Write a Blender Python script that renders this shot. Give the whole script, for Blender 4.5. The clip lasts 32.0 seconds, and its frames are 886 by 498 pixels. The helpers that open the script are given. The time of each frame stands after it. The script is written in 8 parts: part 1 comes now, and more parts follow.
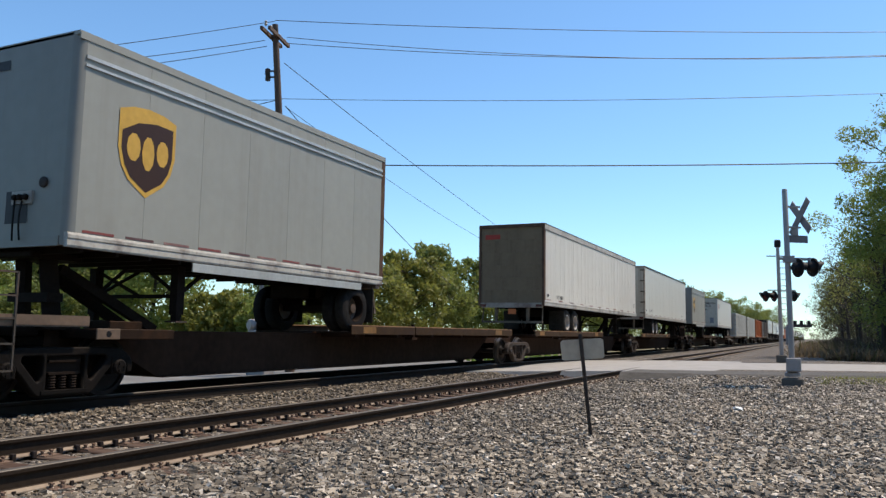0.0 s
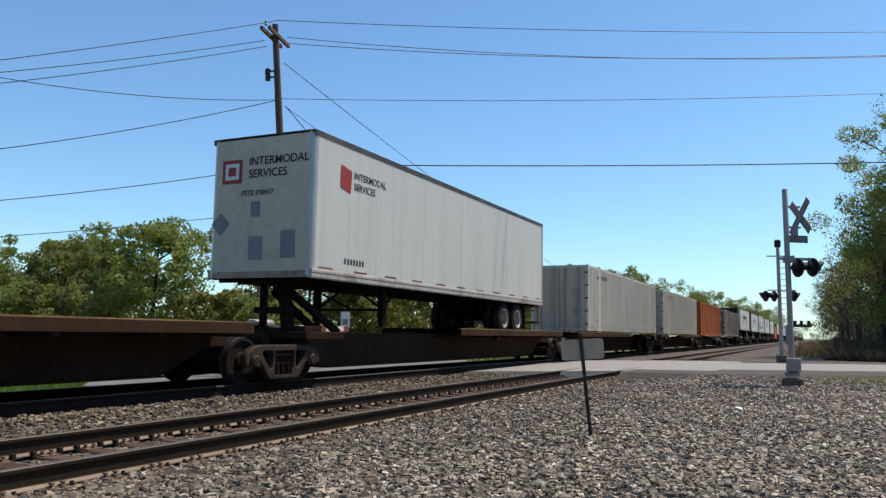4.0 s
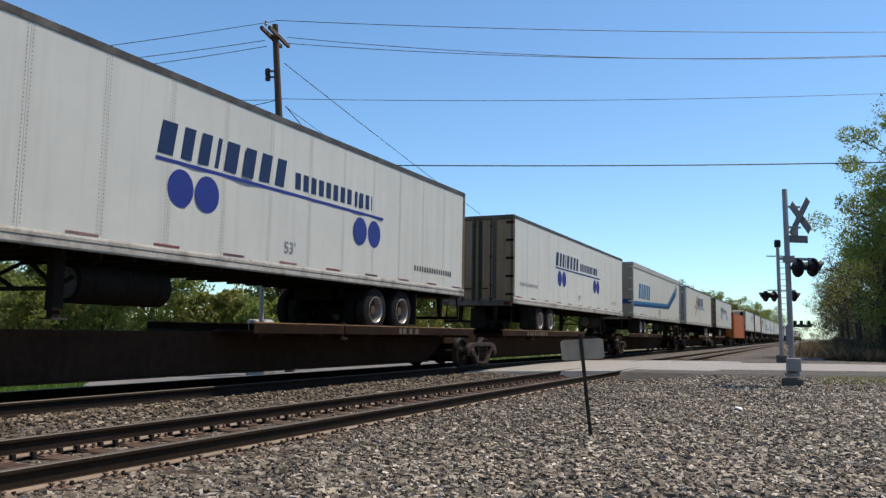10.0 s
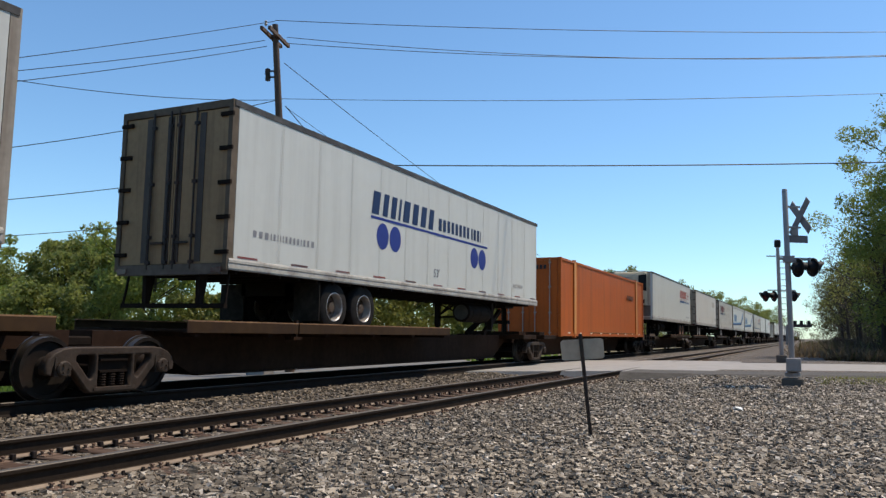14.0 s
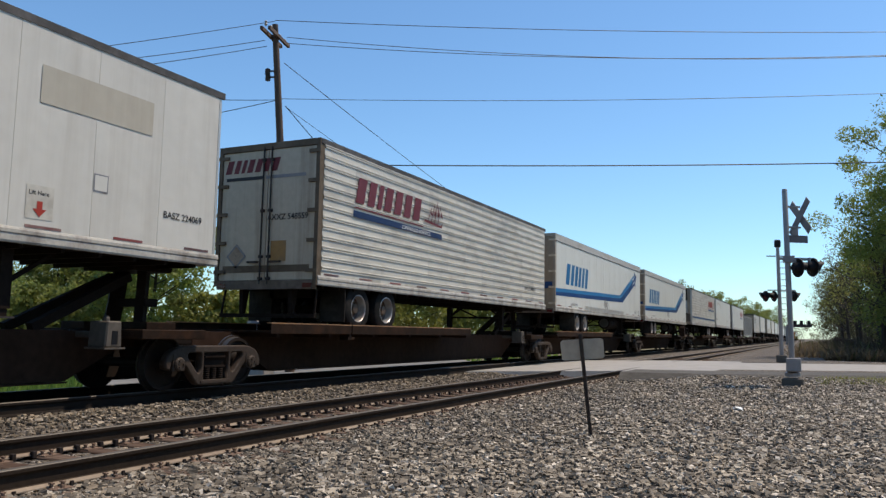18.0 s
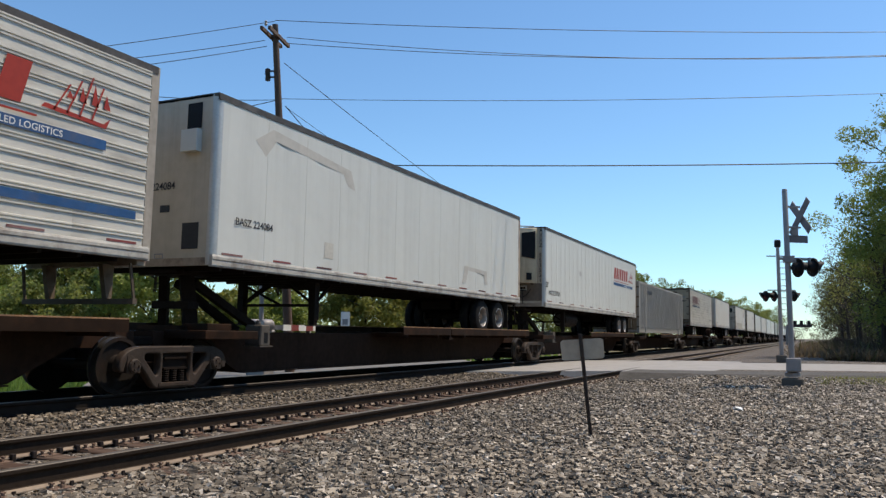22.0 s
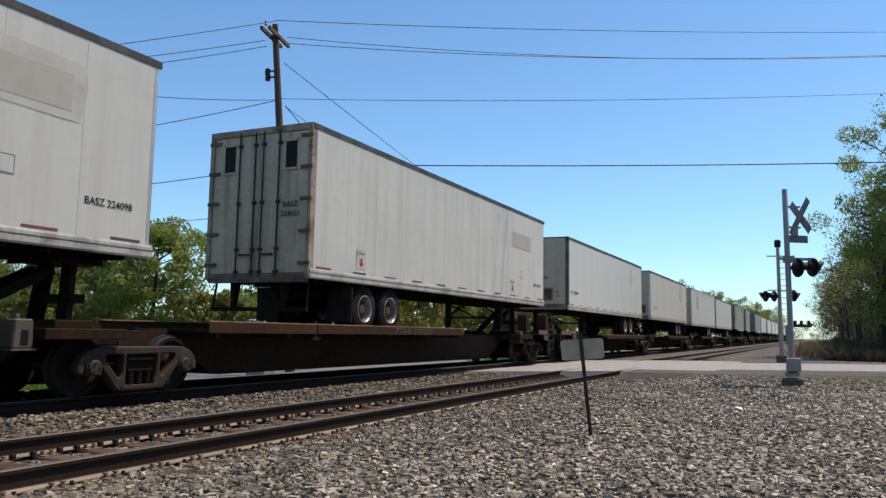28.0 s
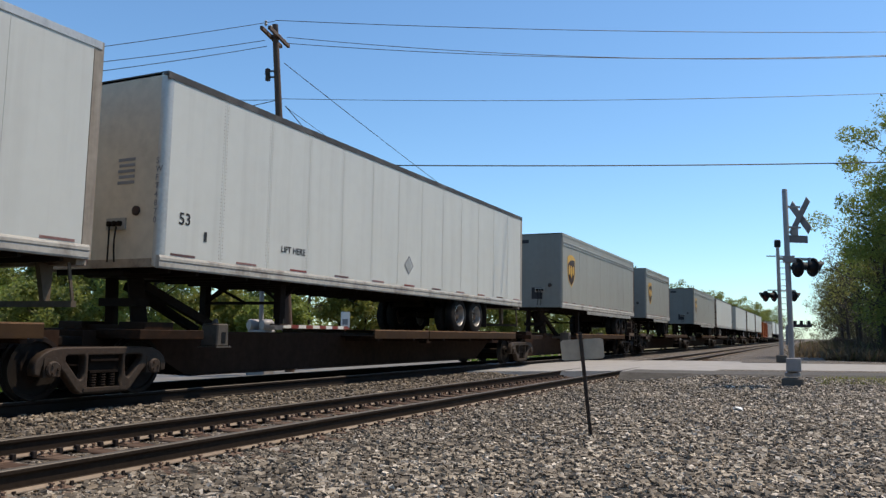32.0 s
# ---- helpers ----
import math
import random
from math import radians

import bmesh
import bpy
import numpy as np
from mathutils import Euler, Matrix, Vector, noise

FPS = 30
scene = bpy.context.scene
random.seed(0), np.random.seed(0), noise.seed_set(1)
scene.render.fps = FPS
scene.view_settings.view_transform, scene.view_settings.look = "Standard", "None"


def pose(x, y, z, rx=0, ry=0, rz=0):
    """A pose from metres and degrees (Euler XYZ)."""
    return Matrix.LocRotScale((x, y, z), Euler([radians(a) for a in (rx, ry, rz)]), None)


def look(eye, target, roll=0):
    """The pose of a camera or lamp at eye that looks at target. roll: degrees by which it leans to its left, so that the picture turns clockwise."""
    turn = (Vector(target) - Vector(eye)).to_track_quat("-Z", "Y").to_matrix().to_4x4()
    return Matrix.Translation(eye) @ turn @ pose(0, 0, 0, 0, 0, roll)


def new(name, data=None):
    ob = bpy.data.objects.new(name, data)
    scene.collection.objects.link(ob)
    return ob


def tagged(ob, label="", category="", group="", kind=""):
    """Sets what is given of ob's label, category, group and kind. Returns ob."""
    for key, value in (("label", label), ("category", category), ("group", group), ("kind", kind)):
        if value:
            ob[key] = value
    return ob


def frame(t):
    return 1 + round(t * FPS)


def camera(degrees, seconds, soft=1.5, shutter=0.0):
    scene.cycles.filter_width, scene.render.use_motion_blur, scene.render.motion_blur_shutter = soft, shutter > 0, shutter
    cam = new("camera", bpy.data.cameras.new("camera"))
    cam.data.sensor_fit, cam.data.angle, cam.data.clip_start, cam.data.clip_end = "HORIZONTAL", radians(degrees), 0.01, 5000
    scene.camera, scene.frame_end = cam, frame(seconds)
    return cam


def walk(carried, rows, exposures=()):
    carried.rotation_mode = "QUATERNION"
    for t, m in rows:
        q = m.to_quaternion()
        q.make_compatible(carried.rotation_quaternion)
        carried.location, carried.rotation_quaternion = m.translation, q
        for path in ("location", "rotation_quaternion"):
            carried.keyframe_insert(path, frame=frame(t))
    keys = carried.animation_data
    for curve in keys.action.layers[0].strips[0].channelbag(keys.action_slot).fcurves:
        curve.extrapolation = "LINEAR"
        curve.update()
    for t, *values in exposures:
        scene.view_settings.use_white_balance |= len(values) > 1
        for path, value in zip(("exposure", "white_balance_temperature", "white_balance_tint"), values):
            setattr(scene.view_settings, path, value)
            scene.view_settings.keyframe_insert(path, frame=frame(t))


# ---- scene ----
# Camera: standing beside the line on a tripod.
EYE = Vector((0.0, 0.0, 1.119))
YAW, TILT, LEAN = radians(25.617), radians(6.160), 0.997
AHEAD = Vector((-math.sin(YAW) * math.cos(TILT), math.cos(YAW) * math.cos(TILT), math.sin(TILT)))
cam = camera(59.66, 32.0, soft=1.4)
STAND = look(EYE, EYE + AHEAD, LEAN)
walk(cam, [(0.0, STAND), (32.0, STAND)], [(0.0, 0.2), (0.9, 0.0), (3.5, 0.0), (6.0, -0.12), (7.5, -0.12), (10.0, 0.0), (32.0, 0.0)])

# World, sun and exposure.
SUN_ELEV, SUN_AZ = radians(62.0), math.atan2(0.74, 0.67)   # azimuth from +y towards +x
world = bpy.data.worlds.new("sky")
scene.world = world
world.use_nodes = True
wn = world.node_tree
sky = wn.nodes.new("ShaderNodeTexSky")
sky.sky_type, sky.sun_disc = "NISHITA", False
sky.sun_elevation, sky.sun_rotation = SUN_ELEV, SUN_AZ
sky.air_density, sky.dust_density, sky.ozone_density = 1.0, 0.25, 1.6
haze = wn.nodes.new("ShaderNodeVectorMath")
haze.operation = "MULTIPLY"
haze.inputs[1].default_value = (0.775, 1.008, 1.145)      # a clear, cool spring sky
wn.links.new(sky.outputs[0], haze.inputs[0])
wn.links.new(haze.outputs[0], wn.nodes["Background"].inputs[0])
wn.nodes["Background"].inputs[1].default_value = 0.15
sun_dir = Vector((math.sin(SUN_AZ) * math.cos(SUN_ELEV), math.cos(SUN_AZ) * math.cos(SUN_ELEV), math.sin(SUN_ELEV)))
sun = new("sun", bpy.data.lights.new("sun", "SUN"))
sun.data.energy, sun.data.angle, sun.data.color = 4.8, radians(0.53), (1.0, 0.86, 0.70)
sun.matrix_world = look(sun_dir * 100, (0, 0, 0))
scene.view_settings.exposure = 0.0

# ---- materials ----
MATS = {}


def mat(name, color, rough=0.6, metal=0.0, vary=0.2, fine=12.0, coarse=1.2, bump=0.1, dirt=None, dirt_amount=0.3,
        streak=False, stretch=(1, 1, 1), bump_scale=None, spec=0.5, deep=0.02):
    """A surface with grain at a fine and a coarse scale, and dirt in patches or in hanging streaks."""
    if name in MATS:
        return MATS[name]
    m = bpy.data.materials.new(name)
    m.use_nodes = True
    nt = m.node_tree
    n, l = nt.nodes, nt.links
    bsdf = n["Principled BSDF"]
    bsdf.inputs["Roughness"].default_value = rough
    bsdf.inputs["Metallic"].default_value = metal
    bsdf.inputs["Specular IOR Level"].default_value = spec
    tc = n.new("ShaderNodeTexCoord")
    info = n.new("ShaderNodeObjectInfo")
    off = n.new("ShaderNodeVectorMath")
    off.operation = "MULTIPLY_ADD"
    off.inputs[1].default_value = stretch
    rnd = n.new("ShaderNodeVectorMath")
    rnd.operation = "SCALE"
    rnd.inputs[0].default_value = (17.0, 31.0, 7.0)
    l.new(info.outputs["Random"], rnd.inputs["Scale"])
    l.new(tc.outputs["Object"], off.inputs[0])
    l.new(rnd.outputs[0], off.inputs[2])
    n1 = n.new("ShaderNodeTexNoise")
    n1.inputs["Scale"].default_value, n1.inputs["Detail"].default_value = fine, 5
    n2 = n.new("ShaderNodeTexNoise")
    n2.inputs["Scale"].default_value, n2.inputs["Detail"].default_value = coarse, 4
    for t in (n1, n2):
        l.new(off.outputs[0], t.inputs["Vector"])
    add = n.new("ShaderNodeMath")
    add.operation = "ADD"
    l.new(n1.outputs[0], add.inputs[0])
    l.new(n2.outputs[0], add.inputs[1])
    ramp = n.new("ShaderNodeMapRange")
    ramp.inputs["From Min"].default_value, ramp.inputs["From Max"].default_value = 0.65, 1.35
    ramp.inputs["To Min"].default_value, ramp.inputs["To Max"].default_value = 1 - vary, 1 + vary
    l.new(add.outputs[0], ramp.inputs["Value"])
    mul = n.new("ShaderNodeVectorMath")
    mul.operation = "SCALE"
    mul.inputs[0].default_value = color
    l.new(ramp.outputs[0], mul.inputs["Scale"])
    out = mul.outputs[0]
    if dirt:
        n3 = n.new("ShaderNodeTexNoise")
        n3.inputs["Scale"].default_value, n3.inputs["Detail"].default_value = 1.0, 6
        n3.inputs["Roughness"].default_value = 0.65
        st = n.new("ShaderNodeVectorMath")
        st.operation = "MULTIPLY"
        st.inputs[1].default_value = (3.2, 3.2, 0.16) if streak else (2.2, 2.2, 2.2)
        l.new(off.outputs[0], st.inputs[0])
        l.new(st.outputs[0], n3.inputs["Vector"])
        r3 = n.new("ShaderNodeMapRange")
        r3.inputs["From Min"].default_value, r3.inputs["From Max"].default_value = 0.48, 0.72
        r3.inputs["To Min"].default_value, r3.inputs["To Max"].default_value = 0.0, dirt_amount
        l.new(n3.outputs[0], r3.inputs["Value"])
        mix = n.new("ShaderNodeMix")
        mix.data_type = "RGBA"
        l.new(r3.outputs[0], mix.inputs["Factor"])
        l.new(out, mix.inputs["A"])
        mix.inputs["B"].default_value = (*dirt, 1)
        out = mix.outputs["Result"]
    l.new(out, bsdf.inputs["Base Color"])
    if bump:
        b = n.new("ShaderNodeBump")
        b.inputs["Strength"].default_value, b.inputs["Distance"].default_value = min(1.0, bump), deep
        if bump_scale:
            n4 = n.new("ShaderNodeTexNoise")
            n4.inputs["Scale"].default_value, n4.inputs["Detail"].default_value = bump_scale, 3
            l.new(off.outputs[0], n4.inputs["Vector"])
            l.new(n4.outputs[0], b.inputs["Height"])
        else:
            l.new(add.outputs[0], b.inputs["Height"])
        l.new(b.outputs[0], bsdf.inputs["Normal"])
    MATS[name] = m
    return m


GRIME = (0.16, 0.13, 0.10)
RUST = (0.16, 0.07, 0.035)
WHITE = mat("white_trailer_skin", (0.55, 0.557, 0.51), 0.42, 0, 0.03, 5, 0.5, 0.4, GRIME, 0.13, True, bump_scale=0.7, deep=0.04, spec=0.25)
DENTED = mat("dented_white_skin", (0.555, 0.557, 0.505), 0.42, 0, 0.03, 5, 0.5, 0.5, GRIME, 0.14, True, bump_scale=0.6, deep=0.05, spec=0.3)
OLDWHITE = mat("aged_white_trailer_skin", (0.555, 0.535, 0.475), 0.48, 0, 0.045, 5, 0.5, 0.9, (0.26, 0.21, 0.15), 0.24, True, bump_scale=0.7, deep=0.045, spec=0.25)
CREASED = mat("creased_white_skin", (0.55, 0.53, 0.47), 0.45, 0, 0.04, 5, 0.5, 0.5, (0.26, 0.21, 0.15), 0.22, True, bump_scale=0.6, deep=0.05, spec=0.3)
FLUTED = mat("weathered_white_fluted_skin", (0.56, 0.53, 0.455), 0.42, 0.0, 0.06, 6, 0.7, 0.4, (0.15, 0.12, 0.09), 0.5, stretch=(1, 0.35, 1.2), bump_scale=1.4, deep=0.03, spec=0.4)
GREY = mat("grey_trailer_skin", (0.275, 0.275, 0.24), 0.45, 0, 0.06, 5, 0.5, 0.35, GRIME, 0.2, True, bump_scale=0.8, deep=0.04, spec=0.25)
REARGREY = mat("worn_door_paint", (0.5, 0.435, 0.33), 0.55, 0, 0.12, 8, 0.9, 0.12, (0.19, 0.12, 0.07), 0.5, True, spec=0.25)
ALU = mat("dull_aluminium", (0.5, 0.48, 0.435), 0.45, 0.55, 0.12, 20, 1.0, 0.08, GRIME, 0.35, True)
CORRWHITE = mat("grey_white_container_paint", (0.505, 0.47, 0.39), 0.5, 0, 0.08, 12, 0.8, 0.08, (0.2, 0.13, 0.08), 0.32, True, spec=0.25)
# Soiled white nose; the end's warm shade tone is put into the paint.
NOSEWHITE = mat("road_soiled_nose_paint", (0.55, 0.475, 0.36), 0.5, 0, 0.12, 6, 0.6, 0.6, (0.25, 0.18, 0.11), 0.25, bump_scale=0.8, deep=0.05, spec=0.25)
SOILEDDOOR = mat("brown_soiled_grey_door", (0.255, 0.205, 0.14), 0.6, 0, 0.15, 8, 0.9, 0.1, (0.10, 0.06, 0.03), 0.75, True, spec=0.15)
# Dusty white nose, with the end's shade put into the paint.
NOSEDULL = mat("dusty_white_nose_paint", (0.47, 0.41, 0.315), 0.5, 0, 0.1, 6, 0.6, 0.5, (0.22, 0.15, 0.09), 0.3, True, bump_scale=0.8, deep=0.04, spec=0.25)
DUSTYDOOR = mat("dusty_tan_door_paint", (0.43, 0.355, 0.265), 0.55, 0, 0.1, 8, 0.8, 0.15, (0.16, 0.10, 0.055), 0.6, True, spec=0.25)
GREYRAIL = mat("dull_grey_rail_paint", (0.31, 0.295, 0.26), 0.55, 0, 0.12, 12, 0.9, 0.1, (0.16, 0.10, 0.06), 0.5, spec=0.2)
CORRGREY = mat("grey_container_paint", (0.275, 0.262, 0.232), 0.5, 0, 0.08, 12, 0.8, 0.08, (0.2, 0.14, 0.1), 0.3, True, spec=0.25)
ORANGE = mat("orange_container_paint", (0.39, 0.090, 0.0125), 0.5, 0, 0.10, 10, 0.7, 0.12, (0.15, 0.055, 0.022), 0.6, True, spec=0.25)
# The ribs' lit edge lines are put into a paler orange.
ORANGERIB = mat("sun_faded_orange_rib", (0.46, 0.125, 0.024), 0.5, 0, 0.12, 10, 0.7, 0.08, (0.2, 0.06, 0.02), 0.5, True)
ORANGELIT = mat("pale_orange_paint", (0.52, 0.22, 0.06), 0.5, 0, 0.1, 10, 0.7, 0.08, GRIME, 0.3, True)
DARKTRIM = mat("dark_roof_rail", (0.075, 0.07, 0.065), 0.55, 0.2, 0.25, 14, 1.5, 0.1, (0.3, 0.28, 0.25), 0.3, spec=0.12)
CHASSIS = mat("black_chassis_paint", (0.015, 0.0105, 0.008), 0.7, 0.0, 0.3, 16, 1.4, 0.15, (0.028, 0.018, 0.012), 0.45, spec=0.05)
SPINE = mat("dark_brown_car_paint", (0.036, 0.02, 0.013), 0.75, 0.0, 0.3, 8, 0.7, 0.15, (0.024, 0.013, 0.008), 0.5, True, spec=0.05)
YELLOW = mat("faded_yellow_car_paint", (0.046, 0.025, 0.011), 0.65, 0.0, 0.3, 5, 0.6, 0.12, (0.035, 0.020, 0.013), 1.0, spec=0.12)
# Rust-orange lip; the sun on its top is put into this paler colour.
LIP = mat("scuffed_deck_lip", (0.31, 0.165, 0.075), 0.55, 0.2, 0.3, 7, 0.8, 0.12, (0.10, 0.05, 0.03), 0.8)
BROWNEDGE = mat("rusty_brown_car_paint", (0.0211, 0.0118, 0.0068), 0.65, 0.1, 0.3, 6, 0.7, 0.12, (0.075, 0.032, 0.014), 0.5, spec=0.08)
TRUCKIRON = mat("weathered_truck_iron", (0.044, 0.032, 0.0235), 0.6, 0.0, 0.35, 18, 2.0, 0.25, (0.06, 0.035, 0.023), 0.5, spec=0.15)
TREAD = mat("polished_wheel_tread", (0.12, 0.11, 0.10), 0.45, 0.9, 0.15, 20, 2.0, 0.05)
# Truck iron with the end trucks' shade put into its colour.
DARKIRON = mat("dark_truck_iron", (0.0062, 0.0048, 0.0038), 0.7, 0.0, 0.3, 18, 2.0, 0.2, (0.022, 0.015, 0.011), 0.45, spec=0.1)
WHEELSTEEL = mat("worn_wheel_steel", (0.015, 0.012, 0.010), 0.7, 0.0, 0.25, 14, 2.0, 0.1, (0.05, 0.027, 0.018), 0.45, spec=0.1)
RUBBER = mat("tyre_rubber", (0.0154, 0.0149, 0.0143), 0.85, 0, 0.3, 22, 3.0, 0.2, (0.06, 0.05, 0.042), 0.5, spec=0.08)
RIM = mat("pale_wheel_rim", (0.416, 0.4, 0.376), 0.4, 0.5, 0.15, 14, 2.0, 0.08, RUST, 0.5)
RIMRED = mat("rusty_wheel_rim", (0.20, 0.10, 0.06), 0.6, 0.2, 0.2, 14, 2.0, 0.08, GRIME, 0.5)
DECKTAPE = mat("orange_deck_reflector", (0.18, 0.085, 0.014), 0.5, 0, 0.3, 14, 2.0, 0.0, (0.10, 0.05, 0.02), 0.7)
FLAP = mat("dusty_mud_flap", (0.025, 0.0215, 0.0175), 0.9, 0, 0.25, 14, 2.0, 0.1, (0.075, 0.065, 0.054), 0.5, spec=0.08)
# Rusty wheel disc; the deep dish's shade is put into its colour.
DISCDARK = mat("shaded_wheel_disc", (0.06, 0.04, 0.024), 0.6, 0.1, 0.3, 14, 2.0, 0.1, RUST, 0.5)
TAPEDARK = mat("worn_dark_reflector", (0.10, 0.045, 0.04), 0.5, 0, 0.2, 20, 2.0, 0.0)
DULLTAPE = mat("worn_two_tone_reflector", (0.24, 0.13, 0.11), 0.5, 0, 0.35, 6, 4.0, 0.0, (0.12, 0.03, 0.025), 0.9)
REDTAPE = mat("red_reflector", (0.20, 0.045, 0.035), 0.35, 0, 0.15, 20, 2.0, 0.0)
WHITETAPE = mat("white_reflector", (0.66, 0.65, 0.61), 0.35, 0, 0.1, 20, 2.0, 0.0)
BLUE = mat("dark_blue_vinyl", (0.025, 0.04, 0.21), 0.4, 0, 0.08, 10, 1.0, 0.0, spec=0.2)
DEEPBLUE = mat("deep_blue_vinyl", (0.010, 0.045, 0.15), 0.4, 0, 0.08, 10, 1.0, 0.0, spec=0.2)
TANKGREY = mat("dull_tank_metal", (0.05, 0.0475, 0.0425), 0.55, 0.2, 0.15, 14, 1.5, 0.08, GRIME, 0.5)
TANWHITE = mat("tan_stained_white_paint", (0.54, 0.485, 0.40), 0.55, 0, 0.1, 8, 0.7, 0.2, (0.2, 0.13, 0.08), 0.5, True, spec=0.25)
FADEDBLUE = mat("weathered_blue_vinyl", (0.03, 0.085, 0.20), 0.45, 0, 0.15, 10, 1.0, 0.0, GRIME, 0.4, spec=0.2)
MIDBLUE = mat("mid_blue_vinyl", (0.010, 0.115, 0.27), 0.4, 0, 0.08, 10, 1.0, 0.0, spec=0.2)
NAVY = mat("navy_vinyl", (0.015, 0.03, 0.085), 0.4, 0, 0.08, 10, 1.0, 0.0, spec=0.2)
RED = mat("red_vinyl", (0.32, 0.04, 0.025), 0.4, 0, 0.15, 10, 1.0, 0.0, spec=0.2)
MAROON = mat("maroon_vinyl", (0.13, 0.025, 0.03), 0.4, 0, 0.15, 10, 1.0, 0.0, spec=0.2)
TAN = mat("tan_vinyl", (0.38, 0.22, 0.085), 0.4, 0, 0.12, 10, 1.0, 0.0, spec=0.2)
GOLD = mat("gold_vinyl", (0.52, 0.31, 0.06), 0.4, 0, 0.15, 10, 1.0, 0.0, spec=0.2)
BROWN = mat("dark_brown_vinyl", (0.045, 0.022, 0.014), 0.4, 0, 0.1, 10, 1.0, 0.0, spec=0.2)
INK = mat("black_lettering", (0.03, 0.03, 0.033), 0.5, 0, 0.15, 15, 1.5, 0.0, spec=0.2)
PALEINK = mat("faded_pale_lettering", (0.10, 0.078, 0.047), 0.6, 0, 0.3, 15, 3.0, 0.0, (0.08, 0.05, 0.03), 0.9)
GREYINK = mat("grey_lettering", (0.22, 0.22, 0.23), 0.5, 0, 0.15, 15, 1.5, 0.0, spec=0.2)
PATCH = mat("beige_patch", (0.5, 0.47, 0.395), 0.55, 0, 0.1, 8, 1.0, 0.1, GRIME, 0.4)
YELLOWTAG = mat("yellow_sticker", (0.60, 0.38, 0.04), 0.4, 0, 0.15, 15, 2.0, 0.0)
GREENTAG = mat("green_sticker", (0.02, 0.085, 0.065), 0.4, 0, 0.15, 15, 2.0, 0.0)
BLACKGRILLE = mat("black_grille", (0.012, 0.012, 0.013), 0.5, 0.1, 0.2, 30, 3.0, 0.1, spec=0.12)
RAILSIDE = mat("rust_brown_rail", (0.026, 0.018, 0.0125), 0.75, 0.2, 0.3, 16, 1.5, 0.2, (0.035, 0.024, 0.018), 0.5, spec=0.12)
# Far track's rails: the train's shade is put into a near-black colour.
SHADERAIL = mat("oily_black_rail", (0.013, 0.010, 0.008), 0.8, 0, 0.3, 16, 1.5, 0.2, (0.03, 0.02, 0.014), 0.5, spec=0.1)
# Rail foot, tan and much paler than the web.
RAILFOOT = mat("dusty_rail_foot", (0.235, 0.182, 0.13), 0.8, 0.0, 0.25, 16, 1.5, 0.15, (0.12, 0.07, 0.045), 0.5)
RAILTOP = mat("dull_rail_head", (0.10, 0.085, 0.068), 0.6, 0.4, 0.1, 20, 2.0, 0.03)
TIEWOOD = mat("creosoted_tie_wood", (0.075, 0.047, 0.034), 0.9, 0, 0.45, 14, 2.0, 0.5, (0.19, 0.145, 0.11), 0.5, stretch=(0.25, 1.6, 1.6), spec=0.12)
PLATE = mat("rusty_tie_plate", (0.165, 0.105, 0.07), 0.85, 0.1, 0.3, 14, 2.0, 0.2, (0.09, 0.05, 0.035), 0.5)
ANCHOR = mat("black_rail_anchor", (0.03, 0.023, 0.02), 0.8, 0.2, 0.3, 14, 2.0, 0.2, spec=0.12)
GALV = mat("painted_silver_mast", (0.28, 0.265, 0.255), 0.5, 0.15, 0.12, 12, 1.2, 0.05, GRIME, 0.3, True, spec=0.25)
SIGNBACK = mat("bare_sign_back", (0.50, 0.425, 0.33), 0.5, 0.15, 0.12, 9, 1.5, 0.05, GRIME, 0.35, spec=0.12)
STEELPOST = mat("dark_steel_post", (0.05, 0.045, 0.042), 0.7, 0.3, 0.25, 16, 2.0, 0.15, RUST, 0.4, spec=0.12)
BUCKBACK = mat("grey_blade_back", (0.15, 0.135, 0.135), 0.55, 0.2, 0.12, 9, 1.5, 0.05, GRIME, 0.3)
CONCRETE = mat("grey_concrete", (0.11, 0.098, 0.082), 0.85, 0, 0.2, 14, 1.2, 0.2, GRIME, 0.4, spec=0.25)
POLEWOOD = mat("weathered_pole_wood", (0.095, 0.06, 0.042), 0.9, 0, 0.35, 12, 1.0, 0.4, (0.04, 0.03, 0.025), 0.5, True, stretch=(2, 2, 0.3))
CABLE = mat("black_cable", (0.03, 0.03, 0.032), 0.6, 0.1, 0.1, 10, 1.0, 0.0)
BARK = mat("grey_brown_bark", (0.045, 0.034, 0.025), 0.95, 0, 0.4, 12, 2.0, 0.5)
GLASSRED = mat("dark_red_lens", (0.07, 0.008, 0.01), 0.15, 0, 0.1, 10, 1.0, 0.0)


